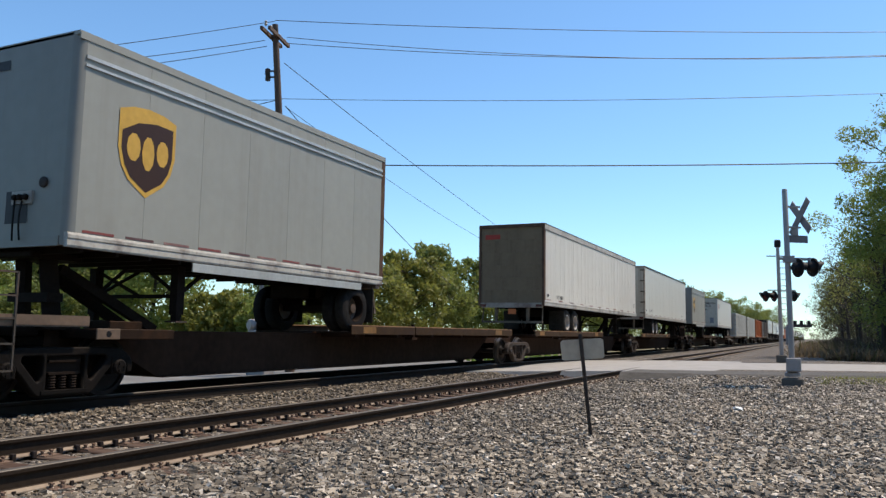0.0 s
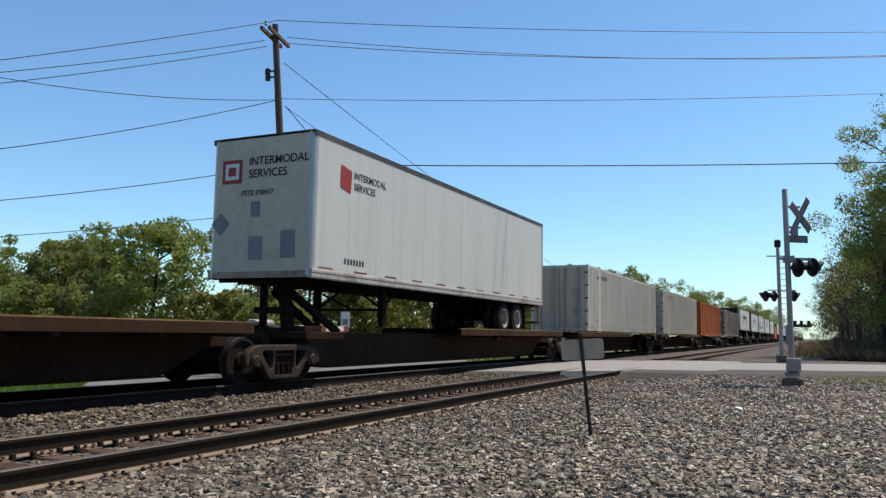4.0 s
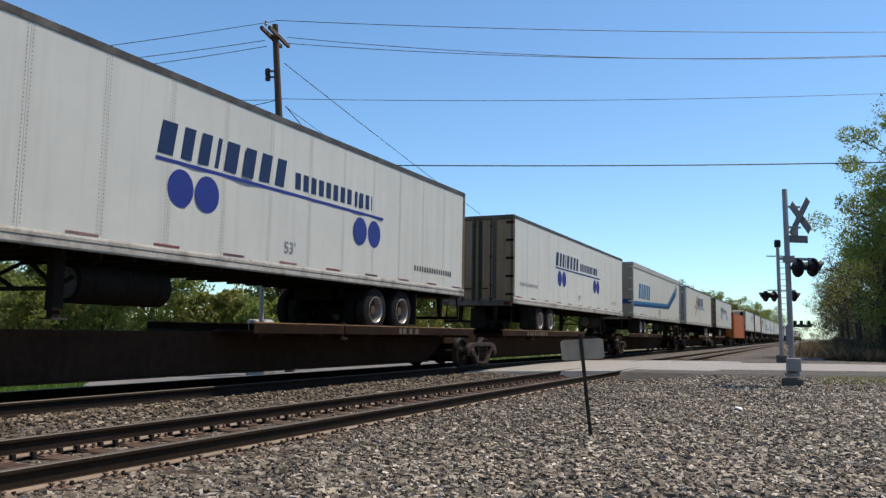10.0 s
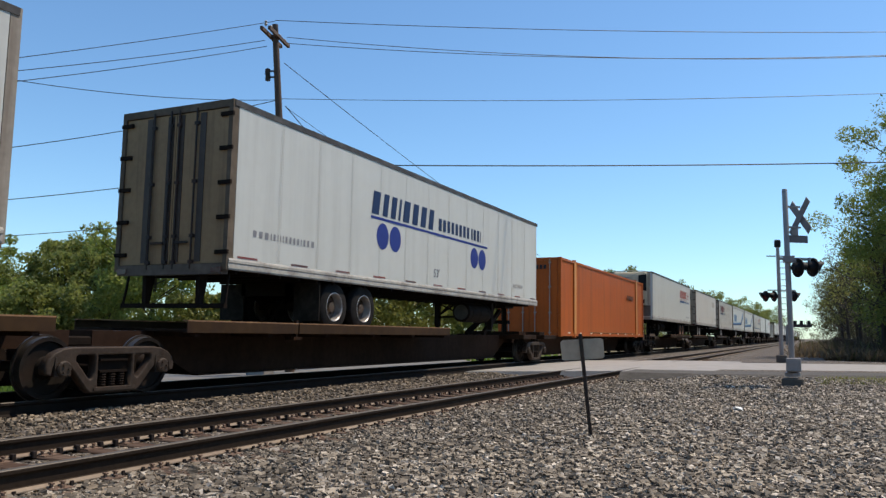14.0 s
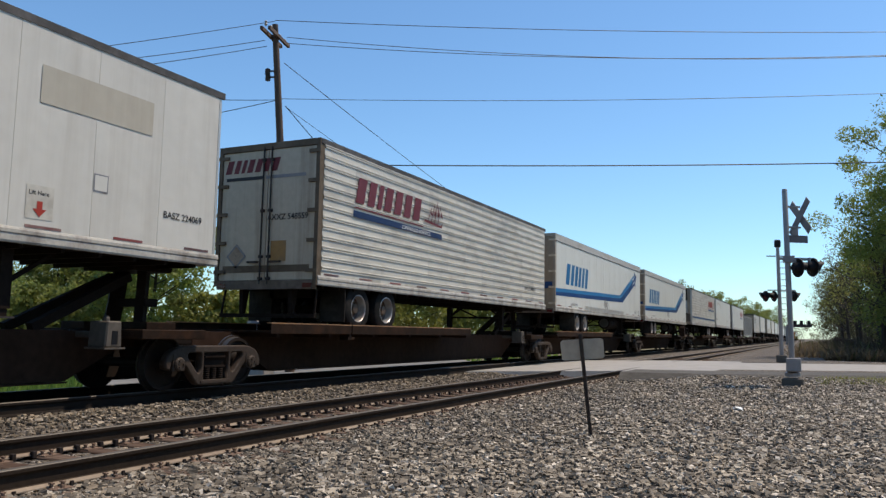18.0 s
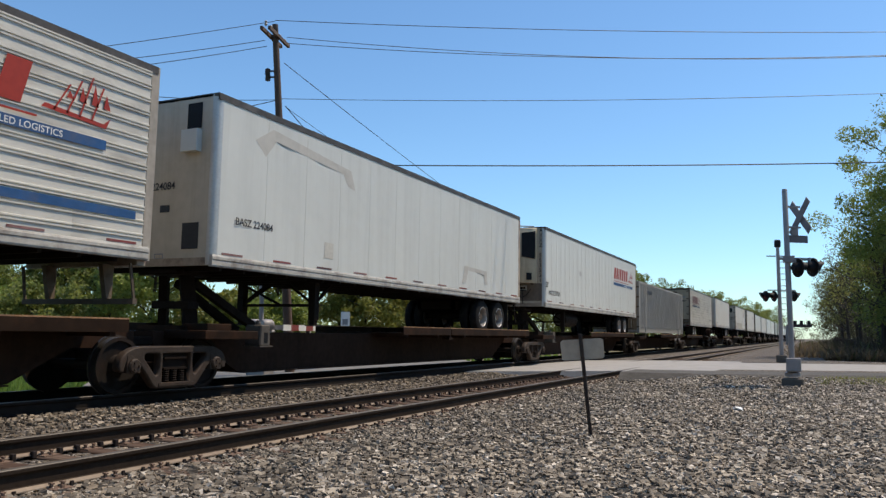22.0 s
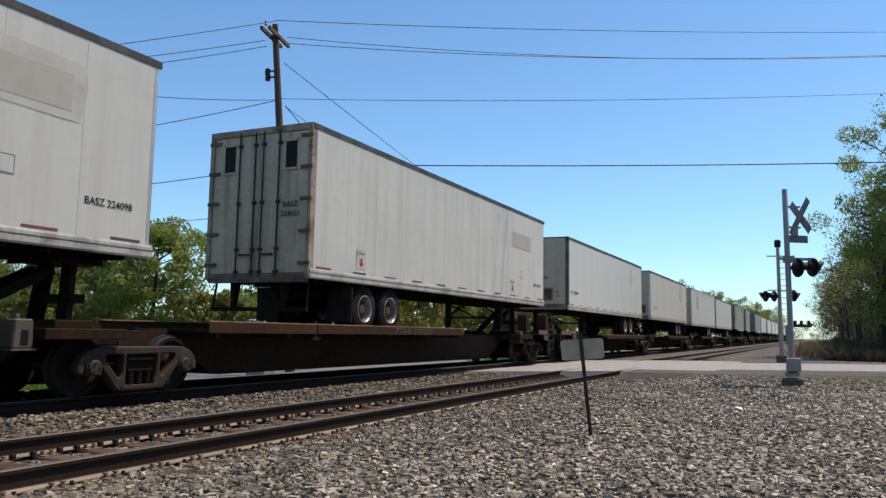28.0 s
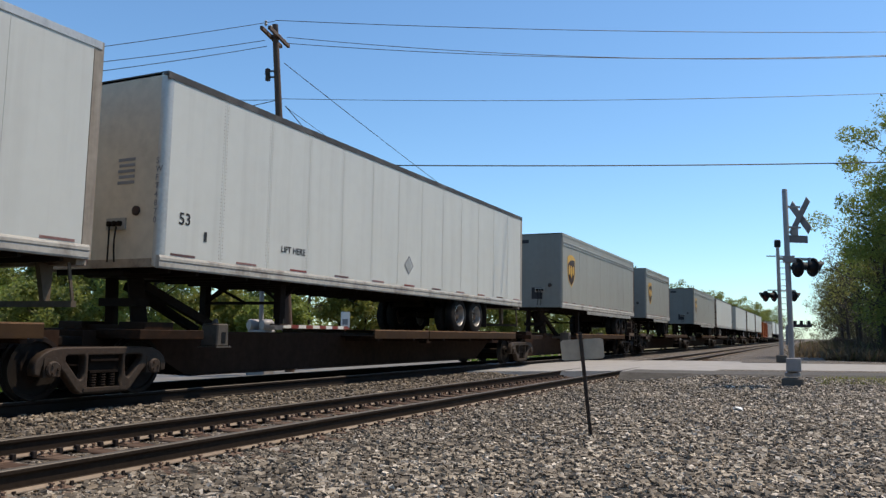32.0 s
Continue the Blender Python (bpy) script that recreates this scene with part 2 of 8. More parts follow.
def leaf_mat(name, a, b, thin=0.5):
    if name in MATS:
        return MATS[name]
    m = bpy.data.materials.new(name)
    m.use_nodes = True
    n, l = m.node_tree.nodes, m.node_tree.links
    bsdf = n["Principled BSDF"]
    geo = n.new("ShaderNodeNewGeometry")
    mix = n.new("ShaderNodeMix")
    mix.data_type = "RGBA"
    mix.inputs["A"].default_value, mix.inputs["B"].default_value = (*a, 1), (*b, 1)
    l.new(geo.outputs["Random Per Island"], mix.inputs["Factor"])
    l.new(mix.outputs["Result"], bsdf.inputs["Base Color"])
    bsdf.inputs["Roughness"].default_value = 0.55
    tr = n.new("ShaderNodeBsdfTranslucent")
    l.new(mix.outputs["Result"], tr.inputs["Color"])
    sh = n.new("ShaderNodeMixShader")
    sh.inputs[0].default_value = thin
    l.new(bsdf.outputs[0], sh.inputs[1])
    l.new(tr.outputs[0], sh.inputs[2])
    l.new(sh.outputs[0], n["Material Output"].inputs[0])
    MATS[name] = m
    return m


LEAF = leaf_mat("mid_green_leaves", (0.135, 0.165, 0.04), (0.25, 0.28, 0.07), 0.6)
LEAFBRIGHT = leaf_mat("spring_green_leaves", (0.16, 0.205, 0.04), (0.30, 0.345, 0.08), 0.6)
LEAFYELLOW = leaf_mat("yellow_green_leaves", (0.15, 0.165, 0.03), (0.29, 0.285, 0.065))
# Olive leaves; the shade inside the woods is put into the colour.
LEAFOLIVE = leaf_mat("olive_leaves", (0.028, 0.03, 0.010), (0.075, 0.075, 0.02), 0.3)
LEAFDARK = leaf_mat("dark_green_leaves", (0.05, 0.058, 0.016), (0.15, 0.155, 0.04))
DRYGRASS = leaf_mat("dry_grass_blades", (0.11, 0.078, 0.045), (0.24, 0.18, 0.10))
GRASSGREEN = leaf_mat("grass_blades", (0.08, 0.15, 0.02), (0.20, 0.30, 0.05))


def ground_mat(name, a, b, c, cell=0.0, rough=0.95, scale=0.6, bump=0.4):
    m = bpy.data.materials.new(name)
    m.use_nodes = True
    n, l = m.node_tree.nodes, m.node_tree.links
    bsdf = n["Principled BSDF"]
    bsdf.inputs["Roughness"].default_value = rough
    tc = n.new("ShaderNodeTexCoord")
    n1 = n.new("ShaderNodeTexNoise")
    n1.inputs["Scale"].default_value, n1.inputs["Detail"].default_value = scale, 8
    n1.inputs["Roughness"].default_value = 0.7
    l.new(tc.outputs["Object"], n1.inputs["Vector"])
    cr = n.new("ShaderNodeValToRGB")
    cr.color_ramp.elements[0].color, cr.color_ramp.elements[0].position = (*a, 1), 0.32
    cr.color_ramp.elements[1].color, cr.color_ramp.elements[1].position = (*c, 1), 0.68
    e = cr.color_ramp.elements.new(0.5)
    e.color = (*b, 1)
    b_ = n.new("ShaderNodeBump")
    b_.inputs["Strength"].default_value, b_.inputs["Distance"].default_value = bump, 0.05
    if cell:
        vo = n.new("ShaderNodeTexVoronoi")
        vo.inputs["Scale"].default_value = cell
        l.new(tc.outputs["Object"], vo.inputs["Vector"])
        sep = n.new("ShaderNodeSeparateColor")
        l.new(vo.outputs["Color"], sep.inputs[0])
        ad = n.new("ShaderNodeMath")
        ad.operation = "MULTIPLY_ADD"
        ad.inputs[1].default_value = 0.55
        l.new(sep.outputs[0], ad.inputs[0])
        mu = n.new("ShaderNodeMath")
        mu.operation = "MULTIPLY"
        mu.inputs[1].default_value = 0.45
        l.new(n1.outputs[0], mu.inputs[0])
        l.new(mu.outputs[0], ad.inputs[2])
        l.new(ad.outputs[0], cr.inputs[0])
        inv = n.new("ShaderNodeMath")
        inv.operation = "SUBTRACT"
        inv.inputs[0].default_value = 1.0
        l.new(vo.outputs["Distance"], inv.inputs[1])
        l.new(inv.outputs[0], b_.inputs["Height"])
    else:
        l.new(n1.outputs[0], cr.inputs[0])
        l.new(n1.outputs[0], b_.inputs["Height"])
    l.new(cr.outputs[0], bsdf.inputs["Base Color"])
    l.new(b_.outputs[0], bsdf.inputs["Normal"])
    return m


BALLAST = ground_mat("ballast_bed", (0.038, 0.03, 0.024), (0.10, 0.083, 0.067), (0.21, 0.18, 0.148), cell=19.0, bump=1.0)
ASPHALT = ground_mat("worn_pale_asphalt", (0.24, 0.225, 0.20), (0.28, 0.262, 0.235), (0.32, 0.30, 0.27), scale=1.5, bump=0.15, rough=0.8)
# Apron beyond the tracks, in a darker asphalt than the road.
LOT = ground_mat("old_grey_asphalt", (0.12, 0.112, 0.10), (0.15, 0.14, 0.125), (0.19, 0.178, 0.158), scale=0.8, bump=0.15, rough=0.9)
SHOULDER = ground_mat("dark_road_shoulder", (0.05, 0.045, 0.038), (0.07, 0.063, 0.053), (0.10, 0.09, 0.076), scale=2.5, bump=0.4, rough=0.95)
EARTH = ground_mat("grass_and_earth", (0.09, 0.085, 0.04), (0.14, 0.12, 0.065), (0.21, 0.165, 0.10), scale=0.25)


def stone_mat(name, tone, tint):
    """Crushed stone, each piece with its own shade; tone and tint scale its colour."""
    m = bpy.data.materials.new(name)
    m.use_nodes = True
    n, l = m.node_tree.nodes, m.node_tree.links
    bsdf = n["Principled BSDF"]
    bsdf.inputs["Roughness"].default_value = 0.9
    geo = n.new("ShaderNodeNewGeometry")
    cr = n.new("ShaderNodeValToRGB")
    stops = ((0.0, (0.06, 0.05, 0.038)), (0.3, (0.15, 0.123, 0.088)), (0.65, (0.26, 0.215, 0.155)), (0.88, (0.37, 0.315, 0.235)), (1.0, (0.58, 0.51, 0.41)))
    cr.color_ramp.elements[0].position, cr.color_ramp.elements[0].color = stops[0][0], (*stops[0][1], 1)
    cr.color_ramp.elements[1].position, cr.color_ramp.elements[1].color = stops[-1][0], (*stops[-1][1], 1)
    for p, c in stops[1:-1]:
        cr.color_ramp.elements.new(p).color = (*c, 1)
    for e in cr.color_ramp.elements:
        e.color = tuple(c * tone * q for c, q in zip(e.color[:3], tint)) + (1,)
    l.new(geo.outputs["Random Per Island"], cr.inputs[0])
    tc = n.new("ShaderNodeTexCoord")
    no = n.new("ShaderNodeTexNoise")
    no.inputs["Scale"].default_value, no.inputs["Detail"].default_value = 0.45, 4
    l.new(tc.outputs["Object"], no.inputs["Vector"])
    mr = n.new("ShaderNodeMapRange")
    mr.inputs["From Min"].default_value, mr.inputs["From Max"].default_value = 0.35, 0.65
    mr.inputs["To Min"].default_value, mr.inputs["To Max"].default_value = 0.8, 1.15
    l.new(no.outputs[0], mr.inputs["Value"])
    sc = n.new("ShaderNodeVectorMath")
    sc.operation = "SCALE"
    l.new(cr.outputs[0], sc.inputs[0])
    sep = n.new("ShaderNodeSeparateXYZ")
    l.new(tc.outputs["Object"], sep.inputs[0])
    rail_tone = n.new("ShaderNodeMapRange")          # stones grow darker towards the rails, paler away from them
    rail_tone.inputs["From Min"].default_value, rail_tone.inputs["From Max"].default_value = -5.6, -1.5
    rail_tone.inputs["To Min"].default_value, rail_tone.inputs["To Max"].default_value = 0.74, 1.12
    l.new(sep.outputs[0], rail_tone.inputs["Value"])
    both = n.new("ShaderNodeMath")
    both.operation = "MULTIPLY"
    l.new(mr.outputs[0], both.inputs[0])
    l.new(rail_tone.outputs[0], both.inputs[1])
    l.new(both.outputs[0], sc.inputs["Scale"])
    l.new(sc.outputs[0], bsdf.inputs["Base Color"])
    return m


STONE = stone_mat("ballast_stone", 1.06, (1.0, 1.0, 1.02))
TRACKSTONE = stone_mat("brake_dusted_stone", 0.95, (1.06, 1.0, 0.94))

# ---- mesh helpers ----


def box(bm, x0, x1, y0, y1, z0, z1):
    v = [bm.verts.new((x, y, z)) for z in (z0, z1) for y in (y0, y1) for x in (x0, x1)]
    for f in ((0, 2, 3, 1), (4, 5, 7, 6), (0, 1, 5, 4), (2, 6, 7, 3), (0, 4, 6, 2), (1, 3, 7, 5)):
        bm.faces.new([v[i] for i in f])


def beam(bm, a, b, w, h=None):
    """A square bar from a to b."""
    a, b = Vector(a), Vector(b)
    h = h or w
    d = (b - a).normalized()
    side = d.cross(Vector((0, 0, 1)))
    if side.length < 1e-4:
        side = Vector((1, 0, 0))
    side.normalize()
    up = side.cross(d)
    v = []
    for p in (a, b):
        for s, t in ((-1, -1), (1, -1), (1, 1), (-1, 1)):
            v.append(bm.verts.new(p + side * (s * w / 2) + up * (t * h / 2)))
    for i in range(4):
        j = (i + 1) % 4
        bm.faces.new((v[i], v[j], v[j + 4], v[i + 4]))
    bm.faces.new(v[3::-1])
    bm.faces.new(v[4:])


def turned(bm, origin, axis, rings, n=20, cap=True):
    """A turned form: rings are (distance along the axis, radius)."""
    axis = Vector(axis).normalized()
    u = axis.cross(Vector((0, 0, 1)))
    if u.length < 1e-4:
        u = Vector((1, 0, 0))
    u.normalize()
    w = axis.cross(u)
    loops = []
    for d, r in rings:
        loops.append([bm.verts.new(Vector(origin) + axis * d + (u * math.cos(k * math.tau / n) + w * math.sin(k * math.tau / n)) * r) for k in range(n)])
    for p, q in zip(loops, loops[1:]):
        for k in range(n):
            bm.faces.new((p[k], p[(k + 1) % n], q[(k + 1) % n], q[k]))
    if cap:
        bm.faces.new(loops[0][::-1])
        bm.faces.new(loops[-1])


def tube(bm, pts, r, n=6):
    """A bent round hose or bar through the points."""
    pts = [Vector(p) for p in pts]
    loops = []
    for k, p in enumerate(pts):
        d = (pts[min(k + 1, len(pts) - 1)] - pts[max(k - 1, 0)]).normalized()
        a = d.orthogonal().normalized() if not loops else (last - d * last.dot(d)).normalized()
        last, b = a, d.cross(a)
        loops.append([bm.verts.new(p + (a * math.cos(q * math.tau / n) + b * math.sin(q * math.tau / n)) * r) for q in range(n)])
    for p, q in zip(loops, loops[1:]):
        for k in range(n):
            bm.faces.new((p[k], p[(k + 1) % n], q[(k + 1) % n], q[k]))
    bm.faces.new(loops[0][::-1])
    bm.faces.new(loops[-1])


def prism(bm, outline, x0, x1):
    """An outline in (y, z), extruded from x0 to x1."""
    a = [bm.verts.new((x0, y, z)) for y, z in outline]
    b = [bm.verts.new((x1, y, z)) for y, z in outline]
    n = len(outline)
    for i in range(n):
        j = (i + 1) % n
        bm.faces.new((a[i], a[j], b[j], b[i]))
    bm.faces.new(a[::-1])
    bm.faces.new(b)


def soften(bm, width, segments=1):
    bmesh.ops.bevel(bm, geom=bm.edges[:], offset=width, segments=segments, affect="EDGES", clamp_overlap=True)


def to_mesh(name, bm, material, smooth=False):
    bmesh.ops.recalc_face_normals(bm, faces=bm.faces[:])
    me = bpy.data.meshes.new(name)
    bm.to_mesh(me)
    bm.free()
    me.materials.append(material)
    if smooth:
        me.polygons.foreach_set("use_smooth", [True] * len(me.polygons))
        me.set_sharp_from_angle(angle=radians(35))
    return me


def part(name, bm, material, parent, label="", at=None, smooth=False):
    me = bm if isinstance(bm, bpy.types.Mesh) else to_mesh(name, bm, material, smooth)
    ob = new(name, me)
    ob.parent = parent
    if at is not None:
        ob.matrix_basis = at if isinstance(at, Matrix) else Matrix.Translation(at)
    if label:
        ob["label"] = label
    return ob


def polish(me, radius, material):
    """Give the rolling surface of a wheel, beyond the radius, a bright metal."""
    me.materials.append(material)
    for f in me.polygons:
        c = f.center
        if abs(f.normal.x) < 0.6 and math.hypot(c.y, c.z) > radius:
            f.material_index = 1


KIT = {}


def kit(key, make, material, smooth=False):
    """A mesh that alike parts share, made on first use."""
    if key not in KIT:
        bm = bmesh.new()
        make(bm)
        KIT[key] = to_mesh(key.split("|")[0], bm, material, smooth)
    return KIT[key]


def thing(name, at, label, category, group=""):
    ob = new(name)
    ob.matrix_basis = at if isinstance(at, Matrix) else Matrix.Translation(at)
    return tagged(ob, label, category, group)


def grid_mesh(name, xs, ys, height, material):
    verts = [(x, y, height(x, y)) for y in ys for x in xs]
    nx = len(xs)
    faces = [(j * nx + i, j * nx + i + 1, (j + 1) * nx + i + 1, (j + 1) * nx + i) for j in range(len(ys) - 1) for i in range(nx - 1)]
    me = bpy.data.meshes.new(name)
    me.from_pydata(verts, [], faces)
    me.materials.append(material)
    return me


# ---- the line: speeds of the train, places of tracks ----
SPAN = 0.98                              # lengths along the train, as paced out below, times this
SPEEDS = ((0.0, 18.1), (8.0, 18.15), (13.0, 18.37), (18.0, 18.4), (22.0, 18.55), (26.0, 18.7), (32.0, 18.8))


def run(t):
    """Metres that the train has gone by t seconds."""
    total = 0.0
    for (a, va), (b, vb) in zip(SPEEDS, SPEEDS[1:]):
        if t <= a:
            break
        e = min(t, b)
        ve = va + (vb - va) * (e - a) / (b - a)
        total += (va + ve) / 2 * (e - a)
    return total * SPAN


def along(u):
    """The place along the train of what was paced out at u."""
    return 0.17 + SPAN * u


T1, T2, LIFT = -6.45, -10.1, 0.13      # track centres; the far track lies a little higher
MOVERS = []                              # (thing, place along the train)

# ---- ground ----


def near_edge(x):
    """The near edge of the road, which crosses the tracks aslant."""
    pts = ((-60, 26), (-27, 23.5), (-20, 17.5), (-17, 14.3), (-15.3, 12.6), (-10.5, 19.8), (-5.6, 25.4), (-3.0, 26.4), (2.0, 29.6), (10, 34.0), (60, 60))
    for (a, ya), (b, yb) in zip(pts, pts[1:]):
        if x <= b:
            return ya + (yb - ya) * (x - a) / (b - a)
    return 60.0


def far_edge(x):
    """The far edge; beyond the tracks the road widens to a paved apron along the line."""
    if x > -12:
        return near_edge(x) + 13.5
    pts = ((-60, 29), (-27, 30), (-22, 36), (-18, 39.5), (-12, 31.24))
    for (a, ya), (b, yb) in zip(pts, pts[1:]):
        if x <= b:
            return ya + (yb - ya) * (x - a) / (b - a)
    return 31.24


def bed_height(x, y):
    """Ballast: level between the rails, falling off beside the far track, rising gently to the road."""
    z = -0.225
    if -12.6 < x < -7.7:
        z += 0.165 * min(1.0, (x + 12.6) / 0.9, (-7.7 - x) / 1.0)
    if x < -11.9:
        z -= min(0.35, (-11.9 - x) * 0.28)
    rise = max(0.0, min(1.0, 1 - (near_edge(x) - y) / 7.0)) if y < near_edge(x) else 1.0
    if x > -4.6:
        z += 0.22 * rise * min(1.0, (x + 4.6) / 1.5)
    if x > -4.5 and y < near_edge(x):
        z += 0.03 * noise.noise(Vector((x * 0.5, y * 0.5, 0)))
    return z


def spread(a, b, step):
    n = max(1, round((b - a) / step))
    return [a + (b - a) * i / n for i in range(n + 1)]


ground = new("ground", grid_mesh("ground", [-3000, -600, -200, -80, -40, -14, 14, 40, 80, 200, 600, 3000],
                                 [-900, -100, -20, 20, 60, 120, 250, 500, 1000, 4000], lambda x, y: -0.62, EARTH))
tagged(ground, "level ground of rough grass and bare earth", "ground", kind="structure")
bed_xs = spread(-14.0, -11.0, 0.5) + spread(-11.0, 12.0, 0.5)[1:]
bed = new("ballast_bed", grid_mesh("ballast_bed", bed_xs, spread(-700, -8, 40)[:-1] + spread(-8, 60, 0.7) + spread(60, 960, 15)[1:], bed_height, BALLAST))
tagged(bed, "bed of grey crushed stone under both tracks", "ballast", kind="structure")


def road_mesh():
    bm = bmesh.new()
    xs = spread(-60, 60, 1.0)
    rows = []
    for x in xs:
        z = -0.02 if x > -12 else -0.02 - min(0.3, (-12 - x) * 0.08)
        y0, y1 = near_edge(x), far_edge(x)
        rows.append([bm.verts.new((x, y0, z - 0.45)), bm.verts.new((x, y0 + 0.05, z)), bm.verts.new((x, (y0 + y1) / 2, z + 0.04)), bm.verts.new((x, y1 - 0.05, z)), bm.verts.new((x, y1, z - 0.45))])
    for p, q in zip(rows, rows[1:]):
        for i in range(4):
            bm.faces.new((p[i], q[i], q[i + 1], p[i + 1]))
    me = to_mesh("road", bm, ASPHALT)
    me.materials.append(LOT)
    for f in me.polygons:
        f.material_index = 1 if f.center.x < -12.6 else 0
    return me


road = tagged(new("road", road_mesh()), "pale worn asphalt road crossing the tracks aslant", "road", kind="structure")

bm = bmesh.new()
rows = []
for x in spread(-5.4, 40.0, 1.0):
    y0 = near_edge(x)
    rows.append([bm.verts.new((x, y0 - 1.9, bed_height(x, y0 - 1.9) - 0.05)), bm.verts.new((x, y0 - 1.5, 0.004)), bm.verts.new((x, y0 + 0.9, 0.006))])
for p, q in zip(rows, rows[1:]):
    for i in range(2):
        bm.faces.new((p[i], q[i], q[i + 1], p[i + 1]))
tagged(new("road_shoulder", to_mesh("road_shoulder", bm, SHOULDER)), "dark worn edge of the asphalt road", "road", kind="structure")

# ---- tracks ----


def rail_outline():
    """Half widths of a rail from the foot up, heights below the railhead."""
    return ((-0.186, 0.076), (-0.176, 0.076), (-0.158, 0.022), (-0.150, 0.009), (-0.060, 0.009), (-0.044, 0.030), (-0.036, 0.037), (-0.008, 0.037), (0.0, 0.030))


def rail(parent, x, y0, y1, z, foot, web):
    prof = rail_outline()
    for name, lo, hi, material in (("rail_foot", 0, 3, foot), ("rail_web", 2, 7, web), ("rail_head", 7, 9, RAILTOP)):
        sub = prof[lo:hi + 0] if name != "rail_web" else prof[2:8]
        bm = bmesh.new()
        ring = [(-w, h) for h, w in sub] + [(w, h) for h, w in reversed(sub)]
        a = [bm.verts.new((x + p, y0, z + q)) for p, q in ring]
        b = [bm.verts.new((x + p, y1, z + q)) for p, q in ring]
        for i in range(len(ring)):
            j = (i + 1) % len(ring)
            bm.faces.new((a[i], a[j], b[j], b[i]))
        bm.faces.new(a)
        bm.faces.new(b[::-1])
        part(name, bm, material, parent)


def make_tie(bm):
    box(bm, -1.3, 1.3, -0.115, 0.115, -0.18, 0.0)
    soften(bm, 0.012)


def make_plate(bm):
    box(bm, -0.19, 0.19, -0.095, 0.095, 0.0, 0.016)
    for sx in (-0.098, 0.098):
        for sy in (-0.055, 0.05):
            box(bm, sx - 0.011, sx + 0.011, sy - 0.011, sy + 0.011, 0.016, 0.05)
            box(bm, sx - 0.02, sx + 0.02, sy - 0.016, sy + 0.016, 0.046, 0.058)
    for sx in (-0.16, 0.16):
        box(bm, sx - 0.012, sx + 0.012, -0.012, 0.012, 0.016, 0.04)


def make_anchor(bm):
    box(bm, -0.095, 0.095, -0.016, 0.016, -0.028, -0.002)
    box(bm, 0.076, 0.096, -0.013, 0.013, -0.026, 0.018)
    box(bm, -0.096, -0.076, -0.016, 0.016, -0.026, 0.020)


def make_gauge_anchor(bm):
    """A heavier clip that stands up on the inner side of the rail's foot."""
    box(bm, -0.095, 0.095, -0.018, 0.018, -0.03, -0.002)
    box(bm, 0.052, 0.108, -0.024, 0.024, -0.032, 0.04)
    box(bm, -0.1, -0.074, -0.018, 0.018, -0.026, 0.022)
    soften(bm, 0.006)


def track(name, cx, z, y0, y1, tie_to, label):
    t = thing(name, (0, 0, 0), label, "railway track")
    t["kind"] = "structure"
    for x in (cx + 0.7525, cx - 0.7525):
        # Rails under the train take the colour that carries its shade.
        rail(t, x, y0, y1, z, RAILFOOT if cx > -8 else SHADERAIL, RAILSIDE if cx > -8 else SHADERAIL)
    rng = random.Random(5 if cx > -8 else 9)
    y = -6.0
    while y < tie_to:
        o = part("tie", kit("tie", make_tie, TIEWOOD), None, t, at=pose(cx + rng.uniform(-0.05, 0.05), y, z - 0.203 + rng.uniform(-0.01, 0.006), 0, 0, rng.uniform(-1.2, 1.2)))
        for x in (cx + 0.7525, cx - 0.7525):
            part("tie_plate", kit("tie_plate", make_plate, PLATE), None, t, at=(x, y, z - 0.203))
            if y < 30 and cx > -8:
                for dy in (-0.15, 0.15):
                    if x < cx:
                        part("rail_anchor", kit("gauge_anchor", make_gauge_anchor, ANCHOR), None, t, at=(x, y + dy + rng.uniform(-0.015, 0.015), z - 0.178))
                    elif rng.random() < 0.55:
                        part("rail_anchor", kit("rail_anchor", make_anchor, ANCHOR), None, t, at=(x, y + dy, z - 0.178))
        y += 0.52 + rng.uniform(-0.02, 0.02)
    return t


track("track_near", T1, 0.0, -6.0, 950.0, 48.0, "single track of rusty rails on dark wooden ties")
track("track_far", T2, LIFT, -690.0, 950.0, -20.0, "shaded track of rusty rails beneath the passing train")


